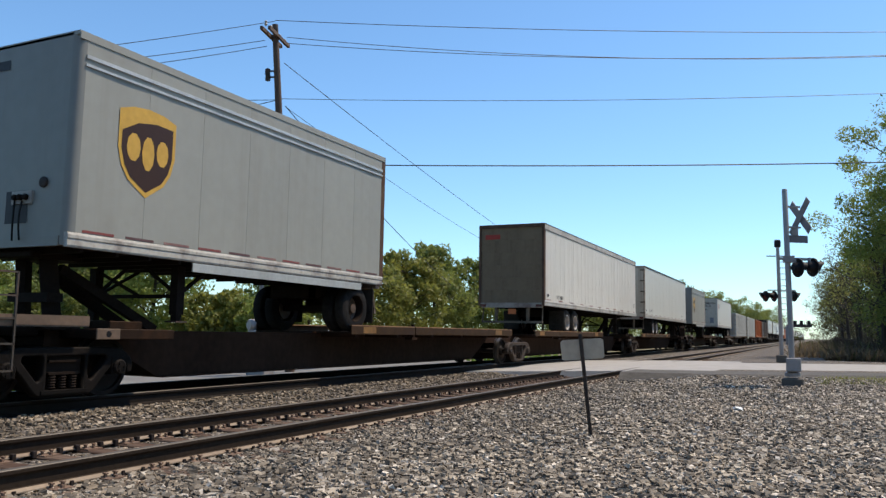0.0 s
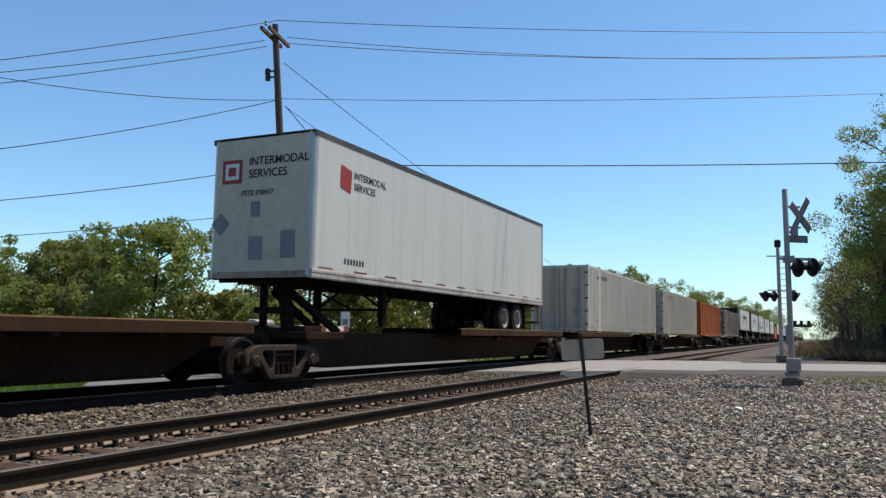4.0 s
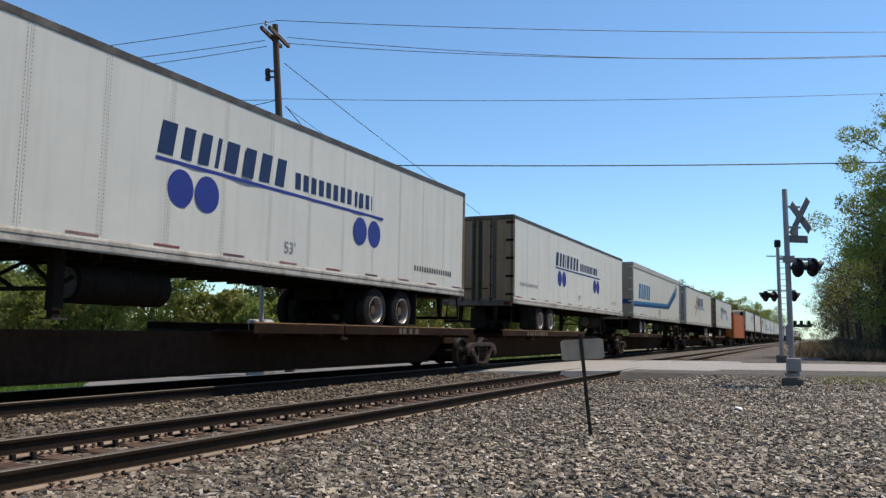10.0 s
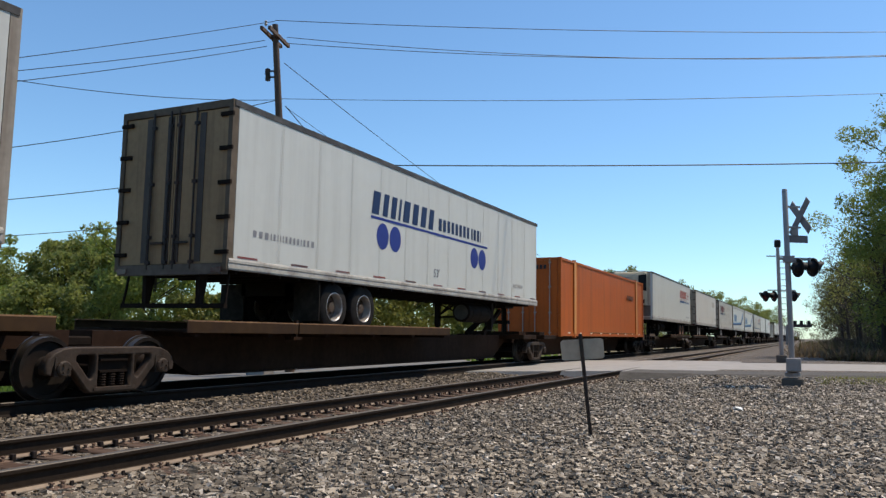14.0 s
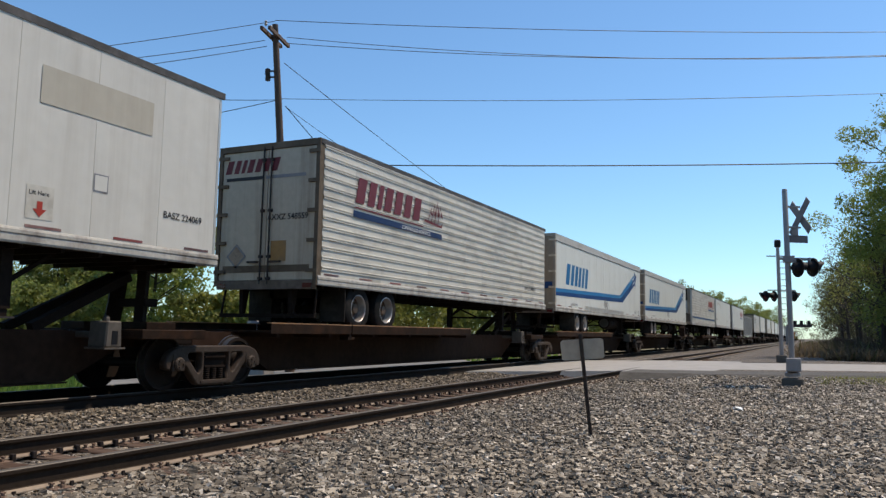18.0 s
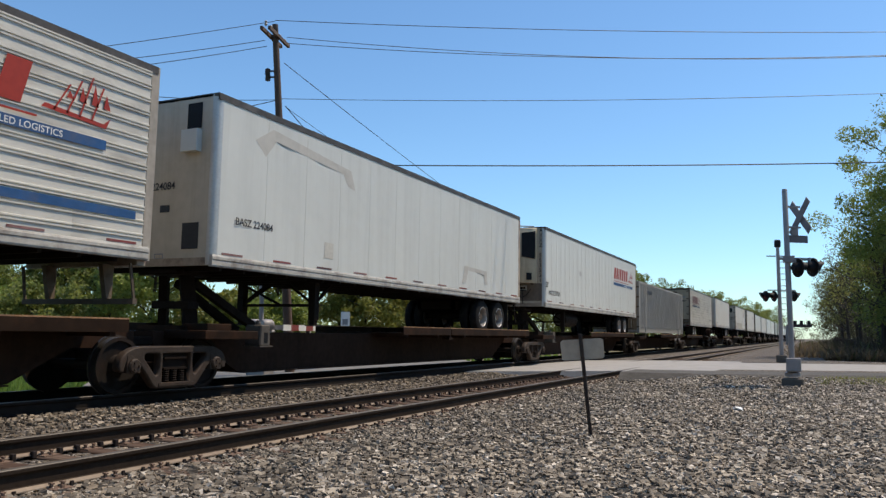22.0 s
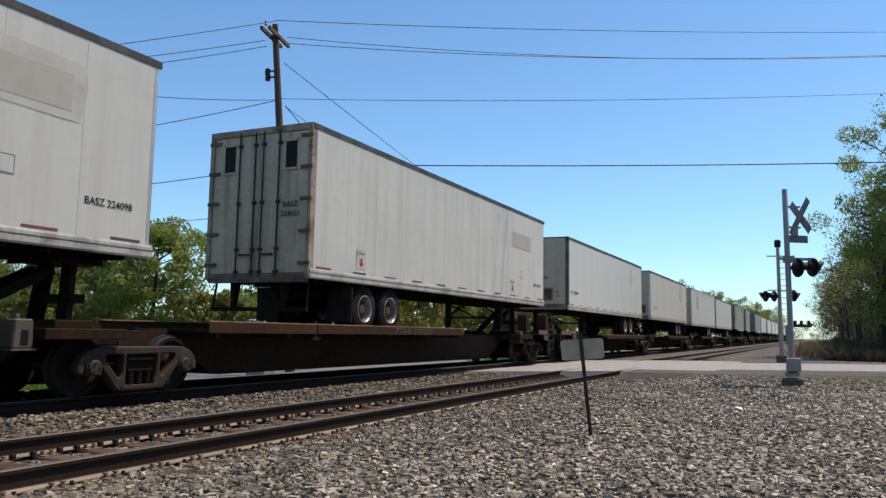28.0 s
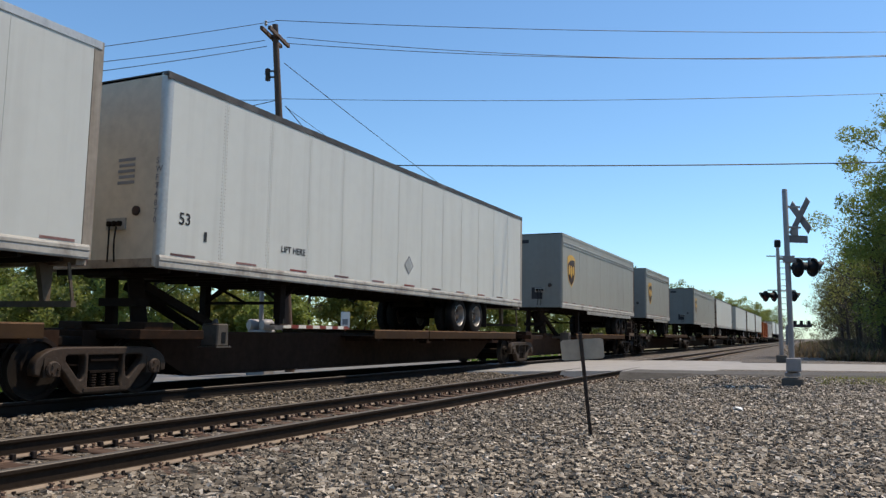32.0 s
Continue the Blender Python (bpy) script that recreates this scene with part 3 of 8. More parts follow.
# ---- ballast stones ----
def stones(name, count, region, seed, material, size=(0.0125, 0.030)):
    rng = np.random.default_rng(seed)
    base = np.array([(x, y, z) for z in (-1, 1) for y in (-1, 1) for x in (-1, 1)]) * 0.8
    tris = np.array([(0, 2, 3), (0, 3, 1), (4, 5, 7), (4, 7, 6), (0, 1, 5), (0, 5, 4), (2, 6, 7), (2, 7, 3), (0, 4, 6), (0, 6, 2), (1, 3, 7), (1, 7, 5)])
    pts = region(rng, count)
    n = len(pts)
    k = len(base)
    r = rng.uniform(size[0], size[1], (n, 1, 1)) * rng.uniform(0.7, 1.3, (n, 1, 3)) * np.array([1.35, 0.85, 0.7])
    v = (base[None] + rng.uniform(-0.42, 0.42, (n, k, 3))) * r
    ang = rng.uniform(0, math.tau, n)
    c, s = np.cos(ang)[:, None], np.sin(ang)[:, None]
    tilt = rng.uniform(-1.0, 1.0, n)
    ct, st = np.cos(tilt)[:, None], np.sin(tilt)[:, None]
    x, y, z = v[..., 0], v[..., 1], v[..., 2]
    y, z = y * ct - z * st, y * st + z * ct
    v = np.stack([x * c - y * s, x * s + y * c, z], -1) + pts[:, None, :]
    f = (tris[None] + (np.arange(n) * k)[:, None, None]).reshape(-1, 3)
    me = bpy.data.meshes.new(name)
    me.vertices.add(n * k)
    me.vertices.foreach_set("co", v.reshape(-1).astype(np.float32))
    me.loops.add(len(f) * 3)
    me.loops.foreach_set("vertex_index", f.reshape(-1).astype(np.int32))
    me.polygons.add(len(f))
    me.polygons.foreach_set("loop_start", (np.arange(len(f)) * 3).astype(np.int32))
    me.polygons.foreach_set("use_smooth", [False] * len(f))
    me.update(calc_edges=True)
    me.materials.append(material)
    return me


def foreground(rng, count):
    out = []
    while len(out) < count:
        y = 3.2 + 23 * rng.random() ** 1.7
        x = rng.uniform(-5.7, 5.5)
        if -1.5 * y - 0.5 < x < 0.2 * y + 1.2 and y < near_edge(x) - (1.75 if x > -4 else 0.15) + rng.normal(0, 0.12):
            out.append((x, y, bed_height(x, y) + rng.uniform(-0.006, 0.028)))
    return np.array(out)


def between(rng, count):
    out = []
    while len(out) < count:
        y = 2.5 + 22 * rng.random() ** 1.5
        x = rng.uniform(-9.2, -5.0)
        if y > near_edge(x) - 0.1:
            continue
        dz = rng.uniform(-0.03, 0.02)
        if any(abs(x - r) < 0.11 for r in (T1 + 0.7525, T1 - 0.7525)):
            continue
        if -7.2 < x < -5.7:
            dz -= 0.02
        out.append((x, y, bed_height(x, y) + dz))
    return np.array(out)


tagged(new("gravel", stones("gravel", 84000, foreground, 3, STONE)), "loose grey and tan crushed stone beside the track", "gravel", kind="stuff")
tagged(new("track_gravel", stones("track_gravel", 32000, between, 4, TRACKSTONE)), "grey crushed stone around the ties and between the tracks", "gravel", kind="stuff")

# ---- train: spine cars ----
WHEEL_R = 0.42


def cut_plate(outline, holes, thick, bevel):
    """A cast plate with rounded edges in the (y, z) plane, centred on x = 0, with openings through it."""
    cu = bpy.data.curves.new("plate", "CURVE")
    cu.dimensions, cu.fill_mode = "2D", "BOTH"
    cu.extrude, cu.bevel_depth, cu.bevel_resolution, cu.offset = thick / 2 - bevel, bevel, 1, -bevel
    for loop in [outline] + holes:
        sp = cu.splines.new("POLY")
        sp.points.add(len(loop) - 1)
        for q, (u, v) in zip(sp.points, loop):
            q.co = (u, v, 0, 1)
        sp.use_cyclic_u = True
    tmp = bpy.data.objects.new("tmp", cu)
    me = bpy.data.meshes.new_from_object(tmp)
    bpy.data.objects.remove(tmp)
    me.transform(Matrix(((0, 0, 1, 0), (1, 0, 0, 0), (0, 1, 0, 0), (0, 0, 0, 1))))
    return me


def make_sideframe(bm):
    """A cast side frame: a bowed top chord, hooked ends over the axle boxes, and two broad legs to the spring seat."""
    half = [(0.0, 0.285), (0.70, 0.285), (0.86, 0.265), (0.99, 0.21), (1.08, 0.13), (1.12, 0.03), (1.11, -0.07), (1.02, -0.09), (1.0, 0.03), (0.965, 0.10), (0.93, 0.13),
            (0.80, 0.13), (0.76, 0.09), (0.73, 0.0), (0.66, -0.07), (0.47, -0.30), (0.40, -0.35), (0.0, -0.36)]
    outline = half + [(-p, q) for p, q in reversed(half[1:-1])]
    window = [(0.62, 0.175), (0.37, 0.175), (0.345, 0.15), (0.345, -0.06), (0.37, -0.14), (0.41, -0.16), (0.45, -0.13), (0.57, 0.01), (0.65, 0.10), (0.65, 0.155)]
    centre = [(0.29, 0.175), (-0.29, 0.175), (-0.29, -0.27), (0.29, -0.27)]
    me = cut_plate(outline, [window, [(-p, q) for p, q in window], centre], 0.15, 0.022)
    bm.from_mesh(me)
    bpy.data.meshes.remove(me)
    for k in (-0.86, 0.86):
        box(bm, -0.05, 0.085, k - 0.125, k + 0.125, -0.10, 0.15)
    box(bm, -0.09, 0.09, -0.36, 0.36, -0.32, -0.275)
    bmesh.ops.remove_doubles(bm, verts=bm.verts[:], dist=0.0005)


def make_springs(bm):
    """Three short coils under the end of the bolster, which has two pockets."""
    for k in (-0.16, 0.0, 0.16):
        rings = []
        for i in range(6):
            rings += [(i * 0.034, 0.046), (i * 0.034 + 0.017, 0.062)]
        turned(bm, (0.0, k, -0.26), (0, 0, 1), rings, 10)
    box(bm, -0.10, 0.0, -0.28, 0.28, -0.07, 0.17)
    for z in (-0.06, 0.10):
        box(bm, 0.0, 0.05, -0.24, 0.24, z - 0.012, z + 0.018)


def make_wheelset(bm):
    for s in (-1, 1):
        turned(bm, (s * 0.67, 0, 0), (s, 0, 0), ((0.0, 0.455), (0.028, 0.455), (0.04, WHEEL_R + 0.004), (0.14, WHEEL_R - 0.004), (0.14, WHEEL_R - 0.06), (0.10, WHEEL_R - 0.07), (0.085, 0.16), (0.15, 0.13), (0.15, 0.08)), 28)
    turned(bm, (-0.95, 0, 0), (1, 0, 0), ((0, 0.075), (1.9, 0.075)), 12)


def make_cap(bm):
    turned(bm, (0, 0, 0), (1, 0, 0), ((0, 0.11), (0.05, 0.11), (0.07, 0.09)), 14)
    for k in range(3):
        a = k * math.tau / 3
        turned(bm, (0.06, 0.055 * math.cos(a), 0.055 * math.sin(a)), (1, 0, 0), ((0, 0.018), (0.03, 0.018)), 6)


def make_bolster(bm):
    box(bm, -1.02, 1.02, -0.2, 0.2, 0.02, 0.28)
    box(bm, -0.35, 0.35, -0.3, 0.3, 0.28, 0.42)
    box(bm, -0.94, 0.94, -0.3, 0.3, -0.30, 0.04)
    soften(bm, 0.02)


wheelsets = []


def bogie(parent, y, iron):
    """A two-axle truck with its wheels under it; an empty frame part carries its pieces."""
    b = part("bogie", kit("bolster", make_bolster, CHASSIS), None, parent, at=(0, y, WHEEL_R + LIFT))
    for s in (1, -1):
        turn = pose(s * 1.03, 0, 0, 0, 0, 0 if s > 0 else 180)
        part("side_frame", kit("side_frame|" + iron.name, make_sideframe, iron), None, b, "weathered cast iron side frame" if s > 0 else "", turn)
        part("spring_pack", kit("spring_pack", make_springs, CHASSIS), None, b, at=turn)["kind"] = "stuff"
        for k in (-0.86, 0.86):
            part("bearing_cap", kit("bearing_cap|" + iron.name, make_cap, iron), None, b, at=turn @ Matrix.Translation((0.06, k, 0.0)))
    for k in (-0.86, 0.86):
        wheelsets.append(part("wheelset", kit("wheelset", make_wheelset, WHEELSTEEL, True), None, b, "dark steel wheels on their axle", at=(0, k, 0)))
    return b


def spine(parent, a, b):
    """The fish-bellied centre beam of one unit, from bogie a to bogie b."""
    z0, hi = 0.33, 1.06
    L = b - a
    out = [(a + 0.2, 0.80), (a + 1.35, 0.80), (a + 2.3, z0), (b - 2.3, z0), (b - 1.35, 0.80), (b - 0.2, 0.80), (b - 0.2, hi), (a + 0.2, hi)]
    bm = bmesh.new()
    prism(bm, out, -0.36, 0.36)
    part("centre_beam", bm, SPINE, parent, "dark brown fish-bellied steel centre beam")
    bm = bmesh.new()
    box(bm, -0.47, 0.47, a + 2.35, b - 2.35, z0 - 0.025, z0 - 0.001)
    part("bottom_flange", bm, SPINE, parent)


def deck(parent, y0, y1, edge, taped, drop):
    """The wheel platform on both sides of the beam, with its raised edge."""
    notch = y0 + (y1 - y0) * 0.30
    for s in (1, -1):
        for p, q in ((y0, notch - 0.02), (notch + 0.02, y1)):
            bm = bmesh.new()
            x = s * 1.27
            box(bm, min(x, x - s * 0.02), max(x, x - s * 0.02), p, q, 1.06 - drop, 1.225 - drop)
            box(bm, min(x, x - s * 0.08), max(x, x - s * 0.08), p, q, 1.045 - drop, 1.062 - drop)
            part("deck_edge", bm, edge, parent)
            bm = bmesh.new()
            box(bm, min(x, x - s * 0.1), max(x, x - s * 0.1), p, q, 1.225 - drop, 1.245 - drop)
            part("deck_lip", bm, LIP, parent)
        bm = bmesh.new()
        box(bm, min(s * 0.37, s * 1.245), max(s * 0.37, s * 1.245), y0, y1, 1.06 - drop, 1.10 - drop)
        part("wheel_deck", bm, BROWNEDGE, parent)
        for k in range(6 if s > 0 else 0):
            y = y0 + 0.25 + k * (y1 - y0 - 0.5) / 5
            bm = bmesh.new()
            prism(bm, [(y - 0.05, 1.06 - drop), (y + 0.05, 1.06 - drop), (y + 0.05, 0.98 - drop), (y - 0.05, 0.98 - drop)], min(s * 0.37, s * 1.24), max(s * 0.37, s * 1.24))
            part("cross_bearer", bm, SPINE, parent)
    for y in (y0 + 0.75, y1 - 1.2) if taped else ():
        bm = bmesh.new()
        box(bm, 1.27, 1.274, y - 0.27, y + 0.27, 1.07, 1.21)
        part("deck_reflector", bm, DECKTAPE, parent, "faded orange reflector")
    bm = bmesh.new()
    beam(bm, (1.2, notch, 0.98 - drop), (1.2, notch, 1.3 - drop), 0.07)
    box(bm, 1.05, 1.26, notch - 0.13, notch + 0.13, 0.93 - drop, 0.985 - drop)
    part("deck_latch", bm, BROWNEDGE, parent)


def pedestal(parent, y):
    """A low container support beside the bogie, with a raised pad inboard."""
    for s in (1, -1):
        bm = bmesh.new()
        box(bm, min(s * 0.35, s * 1.25), max(s * 0.35, s * 1.25), y - 0.66, y + 0.66, 0.94, 1.085)
        box(bm, min(s * 0.40, s * 0.95), max(s * 0.40, s * 0.95), y - 0.3, y + 0.3, 1.08, 1.2)
        soften(bm, 0.01)
        part("container_pedestal", bm, BROWNEDGE, parent)


HB = 1.22
ENDPLATE = mat("dusty_tan_plate", (0.115, 0.073, 0.044), 0.65, 0, 0.25, 12, 1.5, 0.1, (0.045, 0.028, 0.018), 0.6)
LADDERGREY = mat("dusty_ladder_steel", (0.06, 0.05, 0.04), 0.6, 0.1, 0.25, 18, 2.0, 0.15, RUST, 0.5, spec=0.25)
STANDBROWN = mat("rusty_brown_housing", (0.036, 0.021, 0.014), 0.7, 0, 0.3, 10, 1.5, 0.1, (0.02, 0.013, 0.01), 0.6, spec=0.1)
LEVERGREY = mat("grey_lever_box", (0.085, 0.072, 0.058), 0.6, 0, 0.2, 12, 1.5, 0.1, GRIME, 0.4, spec=0.2)


def hitch(parent, y, way, height, lever_box):
    """The trailer hitch: a raked strut, two uprights and the head plate. way: +1 when the strut rakes back towards +y."""
    bm = bmesh.new()
    for s in (-0.32, 0.32):
        beam(bm, (s, y + way * 0.1, 1.05), (s * 0.8, y, height), 0.14, 0.24)
        beam(bm, (s * 0.9, y + way * 2.0, 1.08), (s * 0.6, y + way * 0.25, height - 0.12), 0.12, 0.14)
    box(bm, -0.42, 0.42, y - 0.10, y + 0.16, 1.45, 1.58)
    part("hitch_strut", bm, CHASSIS, parent)
    bm = bmesh.new()
    box(bm, -0.46, 0.46, y - 0.42, y + 0.42, height - 0.02, height + 0.08)
    soften(bm, 0.02)
    part("hitch_head", bm, CHASSIS, parent)
    bm = bmesh.new()
    box(bm, -0.5, 0.5, y - 0.32, y + 0.42, 1.06, 1.16)
    part("hitch_base", bm, BROWNEDGE, parent)
    if not lever_box:
        return
    bm = bmesh.new()
    box(bm, 0.34, 0.74, y + way * HB - 0.1, y + way * HB + 0.06, 0.95, 1.05)
    prism(bm, [(y + way * HB - 0.20, 0.82), (y + way * HB + 0.10, 0.82), (y + way * HB + 0.08, 1.20), (y + way * HB - 0.18, 1.20)], 0.74, 1.10)
    soften(bm, 0.02)
    lever = part("lever_box", bm, LEVERGREY, parent, "grey metal lever box")
    bm = bmesh.new()
    box(bm, 1.098, 1.106, y + way * HB - 0.09, y + way * HB + 0.01, 0.87, 1.06)
    part("box_slot", bm, BLACKGRILLE, lever)
    bm = bmesh.new()
    turned(bm, (0.92, y + way * HB - 0.05, 1.19), (0, 0, 1), ((0, 0.05), (0.05, 0.05), (0.09, 0.03)), 10)
    part("box_knob", bm, LEVERGREY, lever)
    bm = bmesh.new()
    box(bm, 0.72, 1.13, y + way * HB - 0.23, y + way * HB + 0.13, 0.80, 0.825)
    part("box_foot", bm, LEVERGREY, lever)


def coupler(parent, y, way):
    """The drawbar, the coupler head and the sill that carries the end platform."""
    bm = bmesh.new()
    beam(bm, (0, y, 0.86), (0, y + way * 2.1, 0.86), 0.24, 0.26)
    box(bm, -0.18, 0.18, y + way * 2.0 - 0.17, y + way * 2.0 + 0.17, 0.66, 1.06)
    soften(bm, 0.03)
    part("coupler", bm, CHASSIS, parent)
    bm = bmesh.new()
    box(bm, -1.18, 1.18, y + way * 1.15 - 0.12, y + way * 1.15 + 0.12, 0.92, 1.10)
    box(bm, -0.5, 0.5, min(y, y + way * 1.7), max(y, y + way * 1.7), 0.98, 1.10)
    if way > 0:
        box(bm, -0.6, 1.05, y + 1.65, y + 2.2, 1.04, 1.095)
    part("end_sill", bm, CHASSIS, parent)
    bm = bmesh.new()
    tube(bm, [(0.32, y + way * (1.2 + 0.95 * k / 8), 0.72 - 0.34 * math.sin(math.pi * k / 8)) for k in range(9)], 0.02)
    part("brake_hose", bm, RUBBER, parent)


def ladder(parent, x, y0, y1, z0, z1, rungs):
    bm = bmesh.new()
    for q in (y0, y1):
        beam(bm, (x, q, z0), (x, q, z1), 0.023)
    for z in rungs:
        beam(bm, (x, y0, z), (x, y1, z), 0.023)
    part("ladder", bm, LADDERGREY, parent)


def platform(parent, y0, y1):
    """The scuffed walkway over a car's end, its edge towards the side."""
    for s in (1, -1):
        bm = bmesh.new()
        box(bm, min(s * 0.6, s * 1.24), max(s * 0.6, s * 1.24), y0, y1, 1.105, 1.13)
        box(bm, min(s * 1.22, s * 1.25), max(s * 1.22, s * 1.25), y0, y1, 1.125, 1.255)
        part("end_platform", bm, ENDPLATE, parent, "scuffed tan end walkway")


def holed_plate(parent, y0, y1, z0, z1):
    bm = bmesh.new()
    box(bm, 1.235, 1.265, y0, y1, z0, z1)
    soften(bm, 0.008)
    plate = part("end_plate", bm, ENDPLATE, parent, "scuffed tan end plate with a lifting hole")
    bm = bmesh.new()
    turned(bm, (1.264, (y0 + y1) / 2, (z0 + z1) / 2), (1, 0, 0), ((0, 0.045), (0.003, 0.045)), 14)
    part("lifting_hole", bm, BLACKGRILLE, plate)


def brake_stand(parent, x, y):
    """A round-shouldered brake housing with its hand wheel."""
    bm = bmesh.new()
    prism(bm, [(y - 0.15, 1.10), (y + 0.15, 1.10), (y + 0.15, 1.72), (y + 0.10, 1.85), (y, 1.90), (y - 0.10, 1.85), (y - 0.15, 1.72)], x - 0.20, x + 0.16)
    box(bm, x - 0.25, x + 0.21, y - 0.2, y + 0.2, 1.10, 1.15)
    soften(bm, 0.015)
    stand = part("brake_stand", bm, STANDBROWN, parent, "rusty brown brake housing on the car's end")
    bm = bmesh.new()
    cx, cy, cz, r = x, y + 0.24, 1.68, 0.28
    for k in range(18):
        a, b = k * math.tau / 18, (k + 1) * math.tau / 18
        beam(bm, (cx + r * math.cos(a), cy, cz + r * math.sin(a)), (cx + r * math.cos(b), cy, cz + r * math.sin(b)), 0.028)
    for k in range(5):
        a = k * math.tau / 5 + 0.3
        beam(bm, (cx, cy - 0.04, cz), (cx + r * math.cos(a), cy, cz + r * math.sin(a)), 0.02)
    beam(bm, (cx, cy - 0.12, cz), (cx, cy, cz), 0.05)
    part("brake_wheel", bm, LADDERGREY, stand)


def first_end(parent, low):
    """The end that comes first: coupler, walkway, and a ladder, cut short on the longer cars."""
    coupler(parent, 0, -1)
    platform(parent, -1.25, 0.2)
    for x in (1.26, -1.26):
        ladder(parent, x, -1.38, -0.90, 0.55, 1.12 if low else 1.78, (0.56, 0.89) if low else (0.56, 0.89, 1.20, 1.48, 1.77))
    if low:
        ladder(parent, 0.8, -1.1, -0.75, 1.12, 1.5, (1.49,))
    holed_plate(parent, 0.32, 0.72, 0.94, 1.09)


def last_end(parent, y, long_car, stands):
    """The other end: coupler, walkway, two tall ladders and the brake housings."""
    coupler(parent, y, 1)
    platform(parent, y + 0.24, y + 1.22)
    for x in (1.26, -1.26):
        ladder(parent, x, y + 1.29, y + 1.86, 0.57, 1.77, (0.58, 0.88, 1.30, 1.76))
    if long_car:
        holed_plate(parent, y + 0.02, y + 0.22, 0.90, 1.28)
    else:
        holed_plate(parent, y + 0.80, y + 1.2, 0.90, 1.07)
    for x in (0.82, 0.05)[:stands]:
        brake_stand(parent, x, y + 1.95)


def lettering(parent, words, x, y, z, size, material, face="side", slant=0.0, name="lettering", spacing=1.0, lines=1):
    """Words in the built-in font on a side (reading towards +y) or on the near end (reading towards +x)."""
    cu = bpy.data.curves.new(name, "FONT")
    cu.body, cu.size, cu.shear, cu.space_character, cu.offset = words, size, slant, spacing, size * 0.012
    tmp = bpy.data.objects.new("tmp", cu)
    me = bpy.data.meshes.new_from_object(tmp)
    bpy.data.objects.remove(tmp)
    me.name = name
    me.materials.clear()
    me.materials.append(material)
    if face == "side":
        m = Matrix(((0, 0, 1, x), (1, 0, 0, y * SPAN), (0, 1, 0, z), (0, 0, 0, 1)))
    else:
        m = Matrix(((1, 0, 0, x), (0, 0, -1, y), (0, 1, 0, z), (0, 0, 0, 1)))
    return part(name, me, None, parent, at=m)


def shape(parent, name, outlines, x, material, face="side", label=""):
    """Flat painted shapes; outlines in (y, z) on a side at x, or in (x, z) on the near end at y = x."""
    bm = bmesh.new()
    for o in outlines:
        if face == "side":
            vs = [bm.verts.new((x, p * SPAN, q)) for p, q in o]
        else:
            vs = [bm.verts.new((p, x, q)) for p, q in o]
        bm.faces.new(vs)
    me = to_mesh(name, bm, material)
    return part(name, me, None, parent, label)


def disc(cy, cz, ry, rz, n=28):
    return [(cy + ry * math.cos(k * math.tau / n), cz + rz * math.sin(k * math.tau / n)) for k in range(n)]


def names(t, name, outlines, x, material, face="side", label=""):
    """Each bar of a painted name as a part of its own."""
    for o in outlines:
        shape(t, "name_bar", [o], x, material, face, label)


def bars(y, z, widths, height, gap, slant=0.0):
    """A row of plain slanted blocks that stand for a painted name."""
    out = []
    for w in widths:
        a, b = y + w * 0.06, y + w * 0.86
        out.append([(a, z), (b, z), (b + slant * height, z + height), (a + slant * height, z + height)])
        y += w + gap
    return out


CARS = (  # first bogie, pitch, loads' facing (R: wheels first, N: hitch first), edge paint, brake stands at the last end
    (7.2, 18.33, "NRR", "y", 2), (66.6, 18.23, "NNR", "y", 0), (125.65, 18.43, "NNR", "y", 0), (185.35, 18.32, "NRR", "b", 1), (244.7, 18.33, "NRN", "y", 1),
    (304.05, 17.26, "NRRRR", "b", 2), (394.7, 17.26, "NNNNR", "b", 1), (485.35, 18.45, "NRR", "y", 2), (545.0, 17.26, "NNNNN", "y", 1),
    (635.65, 18.33, "NNR", "y", 0), (695.0, 18.33, "NNR", "y", 1), (754.3, 18.33, "NRR", "b", 0), (813.6, 18.33, "NRR", "y", 1), (-52.15, 18.33, "RRR", "y", 1))


def spine_car(first, pitch, facing, paint, stands):
    """pitch: the mean distance of the bogies; the two outer units are a metre shorter than the inner ones."""
    units = len(facing)
    inner = pitch + 2 / units
    places = [0.0] + [SPAN * (inner * k - 1) for k in range(1, units)] + [SPAN * pitch * units]
    car = thing("spine_car", (T2, along(first), 0), "low dark brown articulated spine car with %s deck edges" % ("faded yellow" if paint == "y" else "rusty brown"), "freight car", "cars of the train")
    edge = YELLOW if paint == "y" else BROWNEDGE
    for k in range(units + 1):
        # End trucks take the iron that carries shade, inner ones the plain iron.
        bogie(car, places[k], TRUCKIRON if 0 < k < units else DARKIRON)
    drop = 0.09 if first == 545.0 else 0.0
    for k, way in enumerate(facing):
        a, b = places[k], places[k + 1]
        spine(car, a, b)
        long = inner * SPAN * 0.5 + (0.75 if first == 485.35 and way == "R" else 0.4)
        if way == "R":
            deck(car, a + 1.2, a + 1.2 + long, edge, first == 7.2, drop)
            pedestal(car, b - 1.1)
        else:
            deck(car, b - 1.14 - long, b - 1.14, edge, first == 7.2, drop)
            pedestal(car, a + 1.1)
    first_end(car, units == 5)
    last_end(car, places[-1], units == 5, stands)
    MOVERS.append((car, along(first)))
    return car


cars = [spine_car(*c) for c in CARS]
polish(KIT["wheelset"], 0.40, TREAD)


